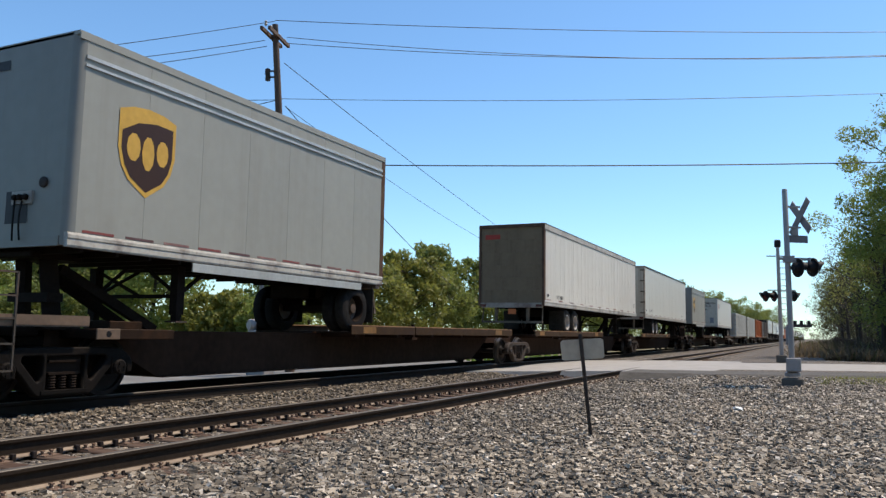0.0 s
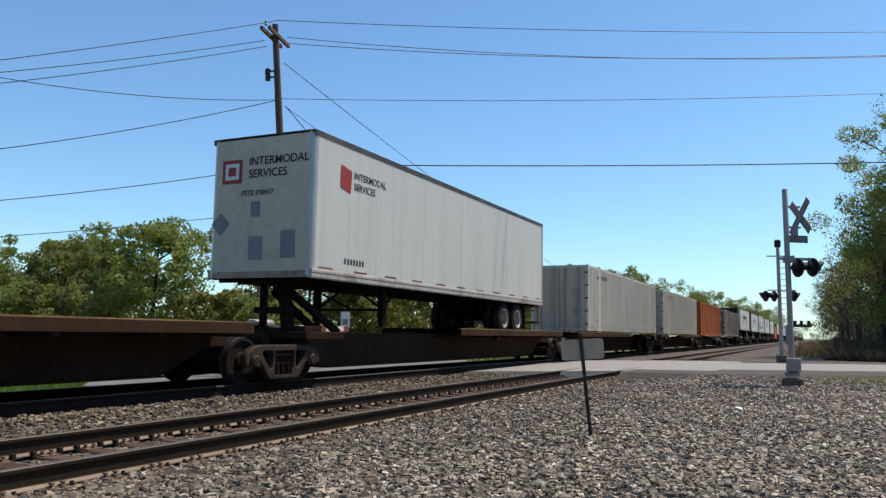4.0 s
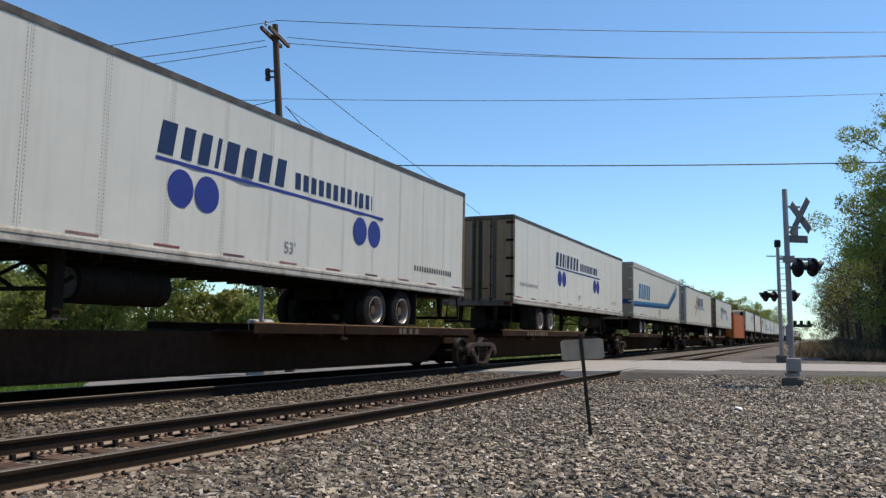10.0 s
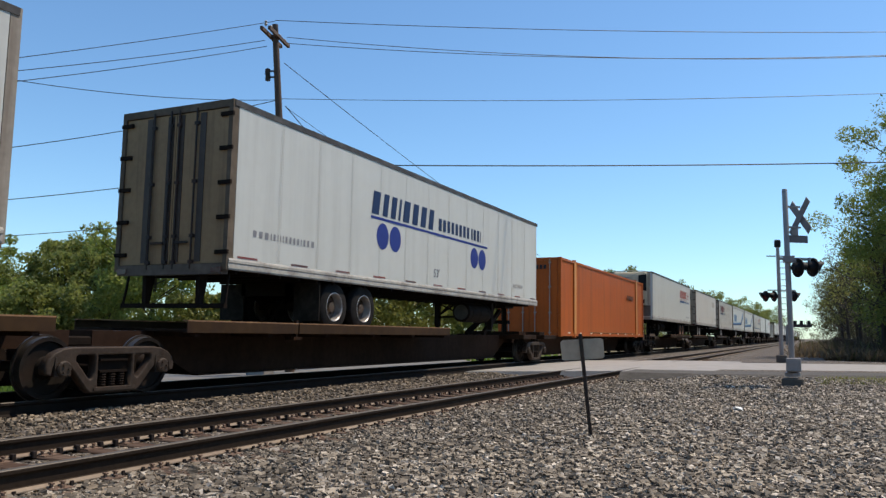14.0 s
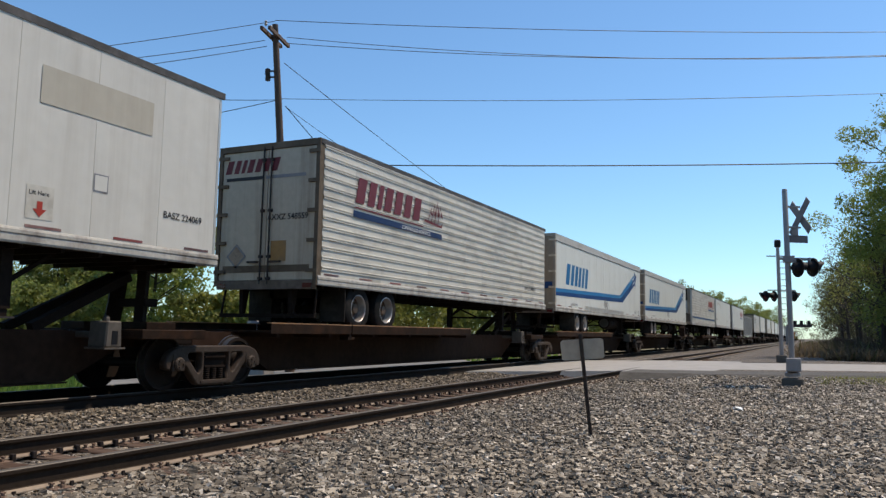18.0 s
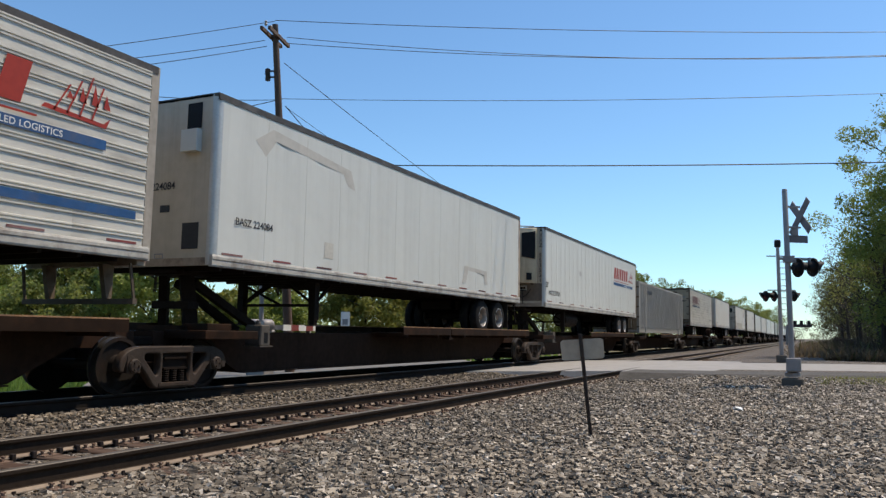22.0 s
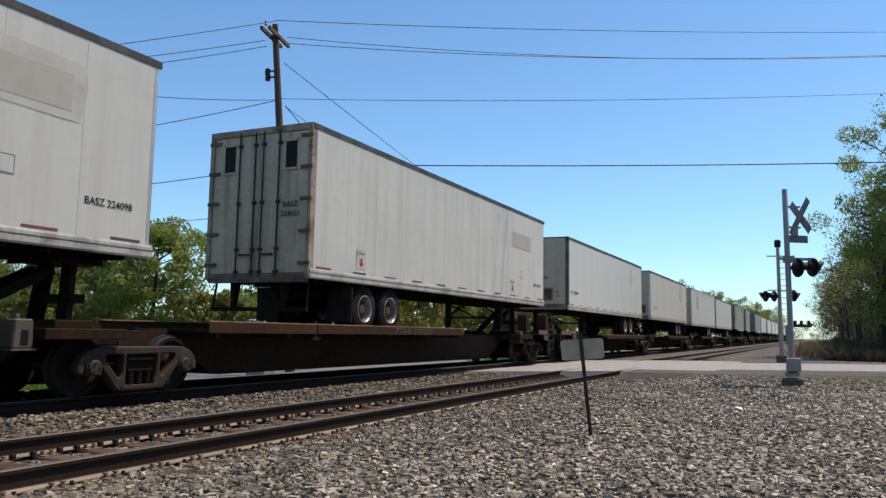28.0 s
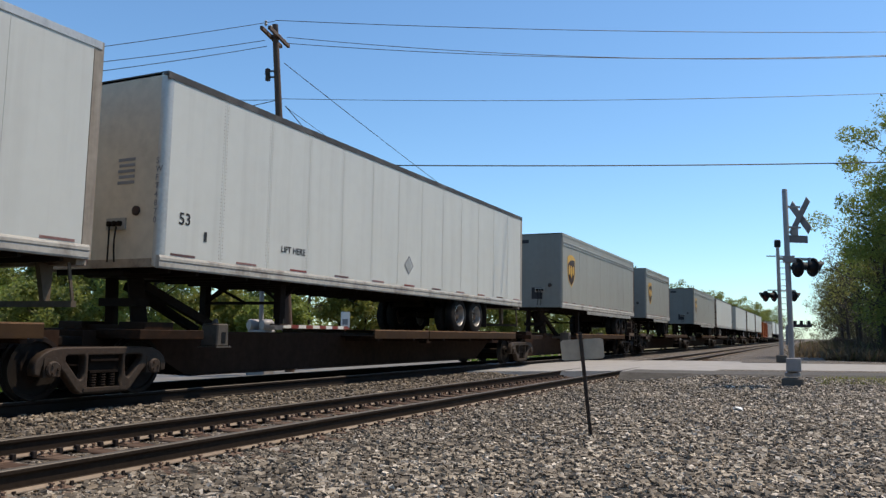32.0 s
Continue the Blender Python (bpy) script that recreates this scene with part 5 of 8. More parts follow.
def nose_wall(t, y, way, zb, zt, skin, post, hoses=True):
    def slab(bm, x0, x1, d0, d1, z0, z1):
        box(bm, x0, x1, min(y + way * d0, y + way * d1), max(y + way * d0, y + way * d1), z0, z1)
    bm = bmesh.new()
    slab(bm, -HALF + 0.12, HALF - 0.12, -0.13, 0.0, zb - 0.02, zt - 0.02)
    part("nose_wall", bm, skin, t)
    for s in (-1, 1):
        bm = bmesh.new()
        n = 5
        pts = []
        for k in range(n + 1):
            a = k * math.pi / 2 / n
            pts.append((s * (HALF - 0.12 + 0.124 * math.sin(a)), y + way * (-0.13 + 0.134 * math.cos(a))))
        lo = [bm.verts.new((p, q, zb - 0.02)) for p, q in pts] + [bm.verts.new((s * (HALF - 0.12), y - way * 0.13, zb - 0.02))]
        hi = [bm.verts.new((p, q, zt - 0.02)) for p, q in pts] + [bm.verts.new((s * (HALF - 0.12), y - way * 0.13, zt - 0.02))]
        for k in range(len(lo)):
            j = (k + 1) % len(lo)
            bm.faces.new((lo[k], lo[j], hi[j], hi[k]))
        bm.faces.new(lo[::-1])
        bm.faces.new(hi)
        part("corner_post", bm, post, t, smooth=True)
    bm = bmesh.new()
    slab(bm, -HALF + 0.13, HALF - 0.13, 0.0, 0.02, zb - 0.03, zb + 0.10)
    part("nose_sill", bm, skin if skin.name == "grey_nose_paint" else RUSTFRAME, t)
    if not hoses:
        return
    bm = bmesh.new()
    slab(bm, 0.20, 0.60, 0.0, 0.035, zb + 0.56, zb + 0.74)
    plate = part("connector_plate", bm, GREYRAIL, t)
    for s in (0.29, 0.40, 0.51):
        bm = bmesh.new()
        turned(bm, (s, y + way * 0.03, zb + 0.65), (0, way, 0), ((0, 0.042), (0.05, 0.042), (0.06, 0.03)), 10)
        part("air_connector", bm, CHASSIS, plate)
    for x, d in ((0.29, 0.06), (0.44, 0.03)):
        bm = bmesh.new()
        tube(bm, [(x + d * math.sin(k * math.pi / 6), y + way * (0.05 + 0.05 * math.sin(k * math.pi / 6)), zb + 0.60 - k * 0.09) for k in range(7)], 0.013)
        part("air_hose", bm, RUBBER, t)
    bm = bmesh.new()
    turned(bm, (0.80, y, zb + 0.84), (0, way, 0), ((0, 0.075), (0.03, 0.075), (0.04, 0.05)), 14)
    part("marker_lamp", bm, STEELPOST, t)


def trailer(name, u, L, facing, zb, zt, skin, panel, count, label, doors="swing", rim=RIM, axles=(3.1, 4.3), trim=DARKTRIM, nose_skin=None, post=ALU, hoses=True):
    """A road trailer on a spine car. facing R: doors towards the camera end, N: nose first."""
    L = L * SPAN + (0.2 if name != "parcel_trailer" else 0.12)
    axles = [a * SPAN + (0.0 if name == "parcel_trailer" else 0.13 if facing == "R" else 0.03) for a in axles]
    car, c = unit_of(u + L / 2)
    u = along(u)
    t = thing(name, (T2, u, 0), label, "trailer", "loads of the train")
    shell(t, 0, L, zb, zt, skin, trim)
    panels(t, 0.13, L - 0.13, zb, zt, skin, count, panel)
    if panel == "rivet":
        rivets(t, 0.13, L - 0.13, zb, zt, count)
    rear, nose, way = (0, L, 1) if facing == "R" else (L, 0, -1)
    rear_doors(t, rear, -way, zb, zt, doors, {"dark": TANDOOR, "vent": DOORWORN, "single": CLEANDOOR, "soot": SOOTDOOR, "clean": DIMDOOR}.get(doors, REARGREY))
    # White noses swap to the paint that carries their shade.
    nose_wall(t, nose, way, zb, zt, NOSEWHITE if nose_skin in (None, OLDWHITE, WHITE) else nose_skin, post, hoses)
    ys = [rear + way * a for a in axles]
    axle_pair(t, ys, rim)
    mud_flap(t, rear + way * (axles[0] - 0.62))
    landing_gear(t, nose - way * (3.45 if L > 10 else 2.4))
    hitch(car, u + nose - way * 0.55 - along(c[0]), -way, zb - 0.13, c[0] > 300)
    MOVERS.append((t, u))
    return t


def container(name, u, L, zb, zt, skin, kind, label, rail_mat=None, rib_mat=None, door_mat=None, rib_at=1.0):
    u, L = along(u), L * SPAN + 0.1
    t = thing(name, (T2, u, 0), label, "container", "loads of the train")
    bm = bmesh.new()
    box(bm, -HALF + 0.085, HALF - 0.085, 0.07, L - 0.07, zb + 0.05, zt - 0.04)
    part("body", bm, skin, t)
    bm = bmesh.new()
    box(bm, -HALF + 0.012, HALF - 0.012, 0.004, L - 0.004, zt - 0.06, zt)
    part("roof", bm, skin, t)
    low = 0.30
    for s in (1, -1):
        bm = bmesh.new()
        out = HALF - 0.045 if skin is CORRGREY else HALF
        box(bm, min(s * out, s * (out - 0.07)), max(s * out, s * (out - 0.07)), 0.02, L - 0.02, zb, zb + (0.27 if kind == "corr" else 0.13))
        if skin is CORRGREY:
            prism(bm, [(0.02, zb - 0.01), (L - 0.02, zb - 0.01), (L - 0.02, zb + 0.025), (0.02, zb + 0.025)], min(s * out, s * HALF), max(s * out, s * HALF))
        part("bottom_rail", bm, rail_mat or skin, t)
        for p in (1.98, L - 1.98):
            bm = bmesh.new()
            box(bm, min(s * (HALF + 0.006), s * (HALF - 0.08)), max(s * (HALF + 0.006), s * (HALF - 0.08)), p - 0.09, p + 0.09, zb - 0.03, zt - 0.02)
            box(bm, min(s * (HALF + 0.012), s * (HALF - 0.1)), max(s * (HALF + 0.012), s * (HALF - 0.1)), p - 0.11, p + 0.11, zt - 0.07, zt + 0.05)
            box(bm, min(s * (HALF + 0.012), s * (HALF - 0.1)), max(s * (HALF + 0.012), s * (HALF - 0.1)), p - 0.11, p + 0.11, zb - 0.06, zb + 0.08)
            part("lifting_post", bm, skin, t)
        wide = 0.28 if skin is CORRGREY else 0.16
        for p in (wide / 2, L - wide / 2):
            bm = bmesh.new()
            box(bm, min(s * (HALF + 0.004), s * (HALF - 0.12)), max(s * (HALF + 0.004), s * (HALF - 0.12)), p - wide / 2, p + wide / 2, zb - 0.02, zt + 0.01)
            part("corner_post", bm, skin, t)
    spans = ((wide, 1.89), (2.07, L - 2.07), (L - 1.89, L - wide))
    for a, b in spans:
        if kind == "corr":
            pitch, deep = 0.208, 0.046 if skin is CORRGREY else 0.038
            n = max(1, round((b - a) / pitch))
            w = (b - a) / n
            z0, z1 = zb + 0.27, zt - 0.09

            def make(bm):
                prof = []
                for i in range(n):
                    y = i * w
                    prof += [(-deep, y + w * 0.02), (-deep, y + w * 0.26), (-0.002, y + w * 0.43), (-0.002, y + w * 0.80)]
                prof.append((-deep, n * w))
                lo = [bm.verts.new((p, q, z0)) for p, q in prof]
                hi = [bm.verts.new((p, q, z1)) for p, q in prof]
                for i in range(len(prof) - 1):
                    bm.faces.new((lo[i], lo[i + 1], hi[i + 1], hi[i]))
            for s in (1, -1):
                part("corrugated_panel", kit("corrugated_panel|%s|%.2f|%.2f|%.2f" % (skin.name, b - a, zb, zt), make, skin), None, t,
                     at=pose(s * HALF, a if s > 0 else b, 0, 0, 0, 0 if s > 0 else 180))
            for s in (1, -1):
                bm = bmesh.new()
                box(bm, min(s * HALF, s * (HALF - 0.07)), max(s * HALF, s * (HALF - 0.07)), a, b, zt - 0.10, zt - 0.02)
                part("top_rail", bm, skin, t)
        else:
            n = max(1, round((b - a) / (0.61 if kind == "rib" else 2.4)))
            w = (b - a) / n
            for s in (1, -1):
                for i in range(n):
                    def make(bm):
                        box(bm, -0.05, -0.012, 0.002, w - 0.002, zb + 0.13, zt - 0.08)
                        if kind == "rib" and not rib_mat:
                            prism(bm, [(w - 0.075, zb + 0.13), (w - 0.002, zb + 0.13), (w - 0.002, zt - 0.08), (w - 0.075, zt - 0.08)], -0.02, 0.022)
                    part("side_panel", kit("side_panel|c|%s|%.3f|%.2f" % (skin.name, w, zb), make, skin), None, t,
                         at=pose(s * (HALF - 0.022), a + i * w if s > 0 else a + (i + 1) * w, 0, 0, 0, 0 if s > 0 else 180))
                    if rib_mat and s > 0:
                        bm = bmesh.new()
                        r, rw = a + (i + rib_at) * w, 0.075 if rib_at == 1.0 else 0.042
                        prism(bm, [(r - rw, zb + 0.13), (r - 0.004, zb + 0.13), (r - 0.004, zt - 0.09), (r - rw, zt - 0.09)], HALF - 0.034, HALF - (-0.002 if rib_at == 1.0 else 0.012))
                        part("side_rib", bm, rib_mat, t)
                bm = bmesh.new()
                box(bm, min(s * HALF, s * (HALF - 0.07)), max(s * HALF, s * (HALF - 0.07)), a, b, zt - 0.09, zt - 0.01)
                part("top_rail", bm, rail_mat or skin, t)
    # the near end: two doors with four lock rods
    for s in (-1, 1):
        bm = bmesh.new()
        box(bm, min(s * 0.01, s * (HALF - 0.14)), max(s * 0.01, s * (HALF - 0.14)), -0.0, 0.06, zb + 0.12, zt - 0.12)
        d = part("door", bm, door_mat or skin, t)
        for r in (0.25, 0.85):
            bm = bmesh.new()
            turned(bm, (s * r, -0.035, zb + 0.04), (0, 0, 1), ((0, 0.02), (zt - zb - 0.1, 0.02)), 8)
            for z in (zb + 0.12, zb + 0.9, zb + 1.9, zt - 0.2):
                box(bm, s * r - 0.05, s * r + 0.05, -0.05, 0.0, z - 0.03, z + 0.03)
            part("lock_rod", bm, GREYRAIL, d)
        for k in range(5):
            z = zb + 0.3 + k * 0.56
            bm = bmesh.new()
            box(bm, min(s * (HALF - 0.15), s * (HALF + 0.006)), max(s * (HALF - 0.15), s * (HALF + 0.006)), -0.022, 0.0, z - 0.035, z + 0.035)
            part("hinge", bm, DARKFRAME if door_mat else skin, d)
    bm = bmesh.new()
    box(bm, -HALF + 0.16, HALF - 0.16, 0.0, 0.07, zb, zb + 0.11)
    part("door_sill", bm, skin, t)
    bm = bmesh.new()
    box(bm, -HALF + 0.16, HALF - 0.16, 0.0, 0.07, zt - 0.11, zt - 0.06)
    part("door_header", bm, skin, t)
    MOVERS.append((t, u))
    return t


SIDE = HALF + 0.004


def number(t, words, y, z, size=0.2, material=INK, **k):
    return lettering(t, words, SIDE + 0.002, y, z, size, material, **k)


def end_words(t, words, x, z, size=0.2, material=INK, out=0.012):
    return lettering(t, words, x, -out, z, size, material, face="end")


def patch(t, name, y0, y1, z0, z1, material, x=SIDE, label=""):
    if name == "number_bar":
        return names(t, name, bars(y0, z0, [0.085] * int((y1 - y0) / 0.12), z1 - z0, 0.035), x, material)
    return shape(t, name, [[(y0, z0), (y1, z0), (y1, z1), (y0, z1)]], x, material, "side", label)


def end_patch(t, name, x0, x1, z0, z1, material, out=0.008, label=""):
    return shape(t, name, [[(x0, z0), (x1, z0), (x1, z1), (x0, z1)]], -out, material, "end", label)


def placard(t, y, z, r=0.2, face="side", material=ALU):
    """A diamond-shaped placard holder with a rim."""
    x = SIDE if face == "side" else -0.008
    shape(t, "placard", [[(y - r, z), (y, z - r), (y + r, z), (y, z + r)]], x, GREYINK, face)
    q = r * 0.8
    x2 = x + 0.003 if face == "side" else x - 0.003
    shape(t, "placard_face", [[(y - q, z), (y, z - q), (y + q, z), (y, z + q)]], x2, material, face)


def shield(t, y, z):
    """A painted emblem: a brown shield with a gold top and rim."""
    def outline(s):
        pts = [(-0.55, 0.60), (-0.30, 0.68), (0.0, 0.71), (0.30, 0.68), (0.55, 0.60), (0.55, 0.05), (0.48, -0.20), (0.34, -0.40), (0.0, -0.62), (-0.34, -0.40), (-0.48, -0.20), (-0.55, 0.05)]
        return [(y + p * s, z + q * s) for p, q in pts]
    shape(t, "emblem_rim", [outline(1.0)], SIDE, GOLD, "side", "gold-rimmed brown shield emblem")
    shape(t, "emblem_field", [[(y + p, z + q) for p, q in ((-0.49, 0.30), (-0.2, 0.46), (0.15, 0.52), (0.49, 0.50), (0.49, 0.04), (0.42, -0.19), (0.30, -0.36), (0.0, -0.54), (-0.30, -0.36), (-0.42, -0.19), (-0.49, 0.04))]], SIDE + 0.003, BROWN)
    shape(t, "emblem_mark", [disc(y - 0.27, z + 0.09, 0.13, 0.21, 10), disc(y + 0.01, z + 0.04, 0.12, 0.26, 10), disc(y + 0.29, z + 0.09, 0.12, 0.2, 10)], SIDE + 0.006, GOLD)


# The trailer's grey, darkened in colour for the shade on its nose.
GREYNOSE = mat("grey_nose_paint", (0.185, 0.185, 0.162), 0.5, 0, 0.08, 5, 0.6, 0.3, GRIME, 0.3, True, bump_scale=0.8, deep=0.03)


def parcel_trailer(u, L, tall=5.1):
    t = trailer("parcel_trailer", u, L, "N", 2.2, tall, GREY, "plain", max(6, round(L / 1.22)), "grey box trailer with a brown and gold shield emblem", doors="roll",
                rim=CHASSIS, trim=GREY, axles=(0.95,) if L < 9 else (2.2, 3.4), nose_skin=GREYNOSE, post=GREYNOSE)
    L = L * SPAN + 0.12
    for y0, z in ((tall - 0.36, 0.05), (tall - 0.47, 0.035)):
        bm = bmesh.new()
        prism(bm, [(0.12, y0 - 0.0), (L - 0.12, y0), (L - 0.12, y0 + z), (0.12, y0 + z)], HALF, HALF + 0.022)
        part("side_moulding", bm, ALU, t)
    shield(t, 1.3, 3.62)
    bm = bmesh.new()
    box(bm, -1.14, -0.9, -0.02, 0.0, 2.5, 2.95)
    part("document_box", bm, GREY, t)
    end_patch(t, "worn_patch", 0.05, 0.5, 2.5, 2.95, INK)
    end_patch(t, "number_bar", -0.55, -0.08, 4.72, 4.86, INK)
    bm = bmesh.new()
    box(bm, HALF - 0.012, HALF + 0.012, L * 0.28, L - 0.9, 2.0, 2.14)
    part("side_skirt", bm, ALU, t)
    return t


parcel_trailer(6.9, 8.3)

v = trailer("trailer", 27.35, 16.24, "R", 2.2, 5.19, OLDWHITE, "rivet", 26, "white dented box trailer with a grey roll-up door", doors="roll", rim=RIM, axles=(3.12, 4.31))
top_band(v, 16.24 * SPAN + 0.2, 5.19, SIDERAIL, 0.22)
number(v, "LIFT HERE", 1.5, 2.46, 0.19, INK)
shape(v, "round_badge", [disc(0.42, 2.54, 0.13, 0.06)], SIDE, INK)
end_patch(v, "red_sticker", -1.05, -0.45, 4.64, 4.82, RED, -0.005)
number(v, "53'", 15.66, 2.64, 0.27, INK)

v = trailer("trailer", 46.4, 16.1, "R", 2.2, 5.2, WHITE, "rivet", 13, "white riveted box trailer with closed swing doors", doors="swing", rim=RIM, axles=(2.86, 4.06))
number(v, "LIFT HERE", 1.4, 2.55, 0.2, INK)
shape(v, "round_badge", [disc(0.38, 2.6, 0.13, 0.06)], SIDE, INK)
patch(v, "number_bar", 13.9, 14.6, 2.55, 2.63, GREYINK)

parcel_trailer(66.2, 8.3)

v = trailer("trailer", 84.95, 14.4, "N", 2.18, 5.1, WHITE, "plain", 12, "white box trailer with dark lettering on its nose", hoses=False, doors="swing", axles=(2.37, 3.6))
end_words(v, "INTERMODAL", -0.33, 4.48, 0.24)
end_words(v, "SERVICES", -0.33, 4.22, 0.24)
end_patch(v, "red_emblem", -1.02, -0.5, 4.12, 4.62, RED)
end_patch(v, "emblem_inner", -0.94, -0.58, 4.2, 4.54, WHITETAPE, 0.011)
end_patch(v, "emblem_bar", -0.86, -0.66, 4.28, 4.46, RED, 0.014)
end_words(v, "FSTZ 930457", -0.5, 3.85, 0.15)
placard(v, -1.02, 3.28, 0.24, "end", GREYINK)
for x0, x1, z0, z1 in ((-0.26, 0.09, 2.52, 3.0), (0.54, 0.9, 2.54, 3.1), (-0.24, 0.0, 3.4, 3.72)):
    end_patch(v, "worn_patch", x0, x1, z0, z1, GREYINK)
shape(v, "red_emblem", [[(0.98, 4.1), (1.38, 4.0), (1.42, 4.5), (0.98, 4.58)]], SIDE, RED)
number(v, "INTERMODAL", 1.5, 4.36, 0.22)
number(v, "SERVICES", 1.5, 4.12, 0.22)
patch(v, "number_bar", 1.2, 2.1, 2.5, 2.62, INK)

for u, code in ((106.0, "USU 60022"), (125.0, "VSU 6050")):
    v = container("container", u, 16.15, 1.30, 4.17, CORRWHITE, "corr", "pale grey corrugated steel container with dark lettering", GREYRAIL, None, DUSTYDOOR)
    number(v, "WTP", 1.45, 3.62, 0.22)
    number(v, code, 2.35, 3.66, 0.24)
    patch(v, "yellow_sticker", 1.42, 1.7, 1.70, 1.82, mat("faded_ochre_notice", (0.30, 0.165, 0.045), 0.6, 0, 0.2, 9, 1.5, 0.05, GRIME, 0.5), SIDE + 0.004)
    placard(v, 7.9, 1.85, 0.22)
    shape(v, "worn_placard", [[(0.52, 2.22), (0.80, 1.90), (1.08, 2.22), (0.80, 2.54)]], -0.008, GREYRAIL, "end", "dark diamond where a placard was")
    for k in range(3):
        names(v, "number_bar", bars(0.55, 2.98 - k * 0.13, [0.06] * 6, 0.07, 0.02), -0.008, GREYINK, "end")
    names(v, "number_bar", bars(-0.1, 2.95, [0.06] * 4, 0.07, 0.02), -0.008, GREYINK, "end")

v = container("container", 143.85, 16.2, 1.28, 4.16, ORANGE, "rib", "orange ribbed steel container with dark markings", None, ORANGERIB, None, 0.5)
SHEET = HALF - 0.031
names(v, "name_bar", bars(10.98, 3.56, [0.19] * 9, 0.24, 0.02, 0.15), SHEET, INK, "side", "dark painted name drawn as plain blocks")
patch(v, "name_underline", 10.98, 12.80, 3.37, 3.49, INK, SHEET)
for k, word in enumerate(("TOP", "LIFT", "ONLY")):
    lettering(v, word, SHEET, 12.1 - 0.02 * k, 1.95 - 0.17 * k, 0.16, INK)
lettering(v, "STACK 2 HIGH ONLY", SHEET, 7.7, 3.74, 0.13, INK)
placard(v, 1.1, 2.92, 0.2, "side", GREYINK)
names(v, "name_bar", bars(-0.85, 3.66, [0.14] * 10, 0.17, 0.02, 0.1), -0.03, INK, "end")
end_patch(v, "name_underline", -0.85, 0.75, 3.45, 3.55, INK, 0.03)
for y in (1.98, 14.22):
    bm = bmesh.new()
    box(bm, HALF, HALF + 0.012, y - 0.2, y - 0.12, 1.5, 4.05)
    part("pale_strip", bm, ORANGELIT, v)
    bm = bmesh.new()
    box(bm, HALF, HALF + 0.012, y + 0.12, y + 0.2, 1.5, 4.05)
    part("pale_strip", bm, ORANGELIT, v)

RUSTEDGE = mat("rusty_brown_rib", (0.12, 0.085, 0.06), 0.7, 0, 0.3, 9, 1.0, 0.1, (0.3, 0.25, 0.2), 0.5, True)
v = container("container", 164.95, 16.95, 1.29, 4.16, TANWHITE, "rib", "dirty white ribbed container with rusty doors", RUSTEDGE, RUSTEDGE, DOORWORN)
patch(v, "stencil_patch", 8.73, 9.17, 3.72, 3.97, WHITETAPE)
number(v, "53'  102", 8.75, 3.84, 0.11)
placard(v, 8.4, 2.48, 0.22, "side", TANWHITE)
patch(v, "number_bar", 13.05, 13.95, 3.8, 3.92, GREYINK)
end_words(v, "UMXU", 0.55, 3.76, 0.17, INK, 0.06)
end_words(v, "232952", 0.55, 3.55, 0.17, INK, 0.06)
for s in (-1, 1):
    for k in range(5):
        bm = bmesh.new()
        box(bm, s * 1.12 - 0.10, s * 1.12 + 0.15, -0.06, -0.03, 1.64 + k * 0.55, 1.72 + k * 0.55)
        part("door_bracket", bm, RUSTEDGE, v)
for k, x in enumerate((-1.05, -0.42, 0.42, 1.0)):
    bm = bmesh.new()
    box(bm, x - 0.06, x + 0.06, -0.022, 0.0, 1.5, 4.0)
    part("door_strip", bm, mat("rust_stained_steel", (0.13, 0.085, 0.06), 0.7, 0.1, 0.35, 8, 1.0, 0.1, (0.3, 0.27, 0.23), 0.6, True), v)


def two_discs(t, y, z):
    shape(t, "painted_disc", [disc(y, z, 0.28, 0.30)], SIDE, BLUE, "side", "dark blue painted disc")
    shape(t, "painted_disc", [disc(y + 0.60, z, 0.28, 0.30)], SIDE, BLUE, "side", "dark blue painted disc")


def shipper_marks(t, y, own="", own_y=14.2):
    """A blue name with a rule under it, drawn as plain blocks, and two pairs of discs."""
    z = 3.72
    names(t, "name_bar", bars(y, z + 0.02, [0.40, 0.30, 0.30, 0.12, 0.40, 0.36, 0.36, 0.34], 0.52, 0.09, 0.16), SIDE, NAVY, "side", "dark blue painted name drawn as plain blocks")
    names(t, "name_bar", bars(y + 3.52, z + 0.06, [0.21] * 8 + [0.0] + [0.12, 0.2, 0.2, 0.05], 0.32, 0.055, 0.0), SIDE, NAVY)
    patch(t, "name_rule", y, y + 6.95, z - 0.09, z - 0.03, BLUE)
    two_discs(t, y + 0.55, 3.27)
    two_discs(t, y + 5.95, 3.27)
    number(t, "53'", y + 3.25, 2.54, 0.3, GREYINK)


APRON = mat("dirty_nose_apron", (0.12, 0.092, 0.066), 0.65, 0, 0.25, 8, 1.0, 0.15, (0.07, 0.05, 0.035), 0.7, True)


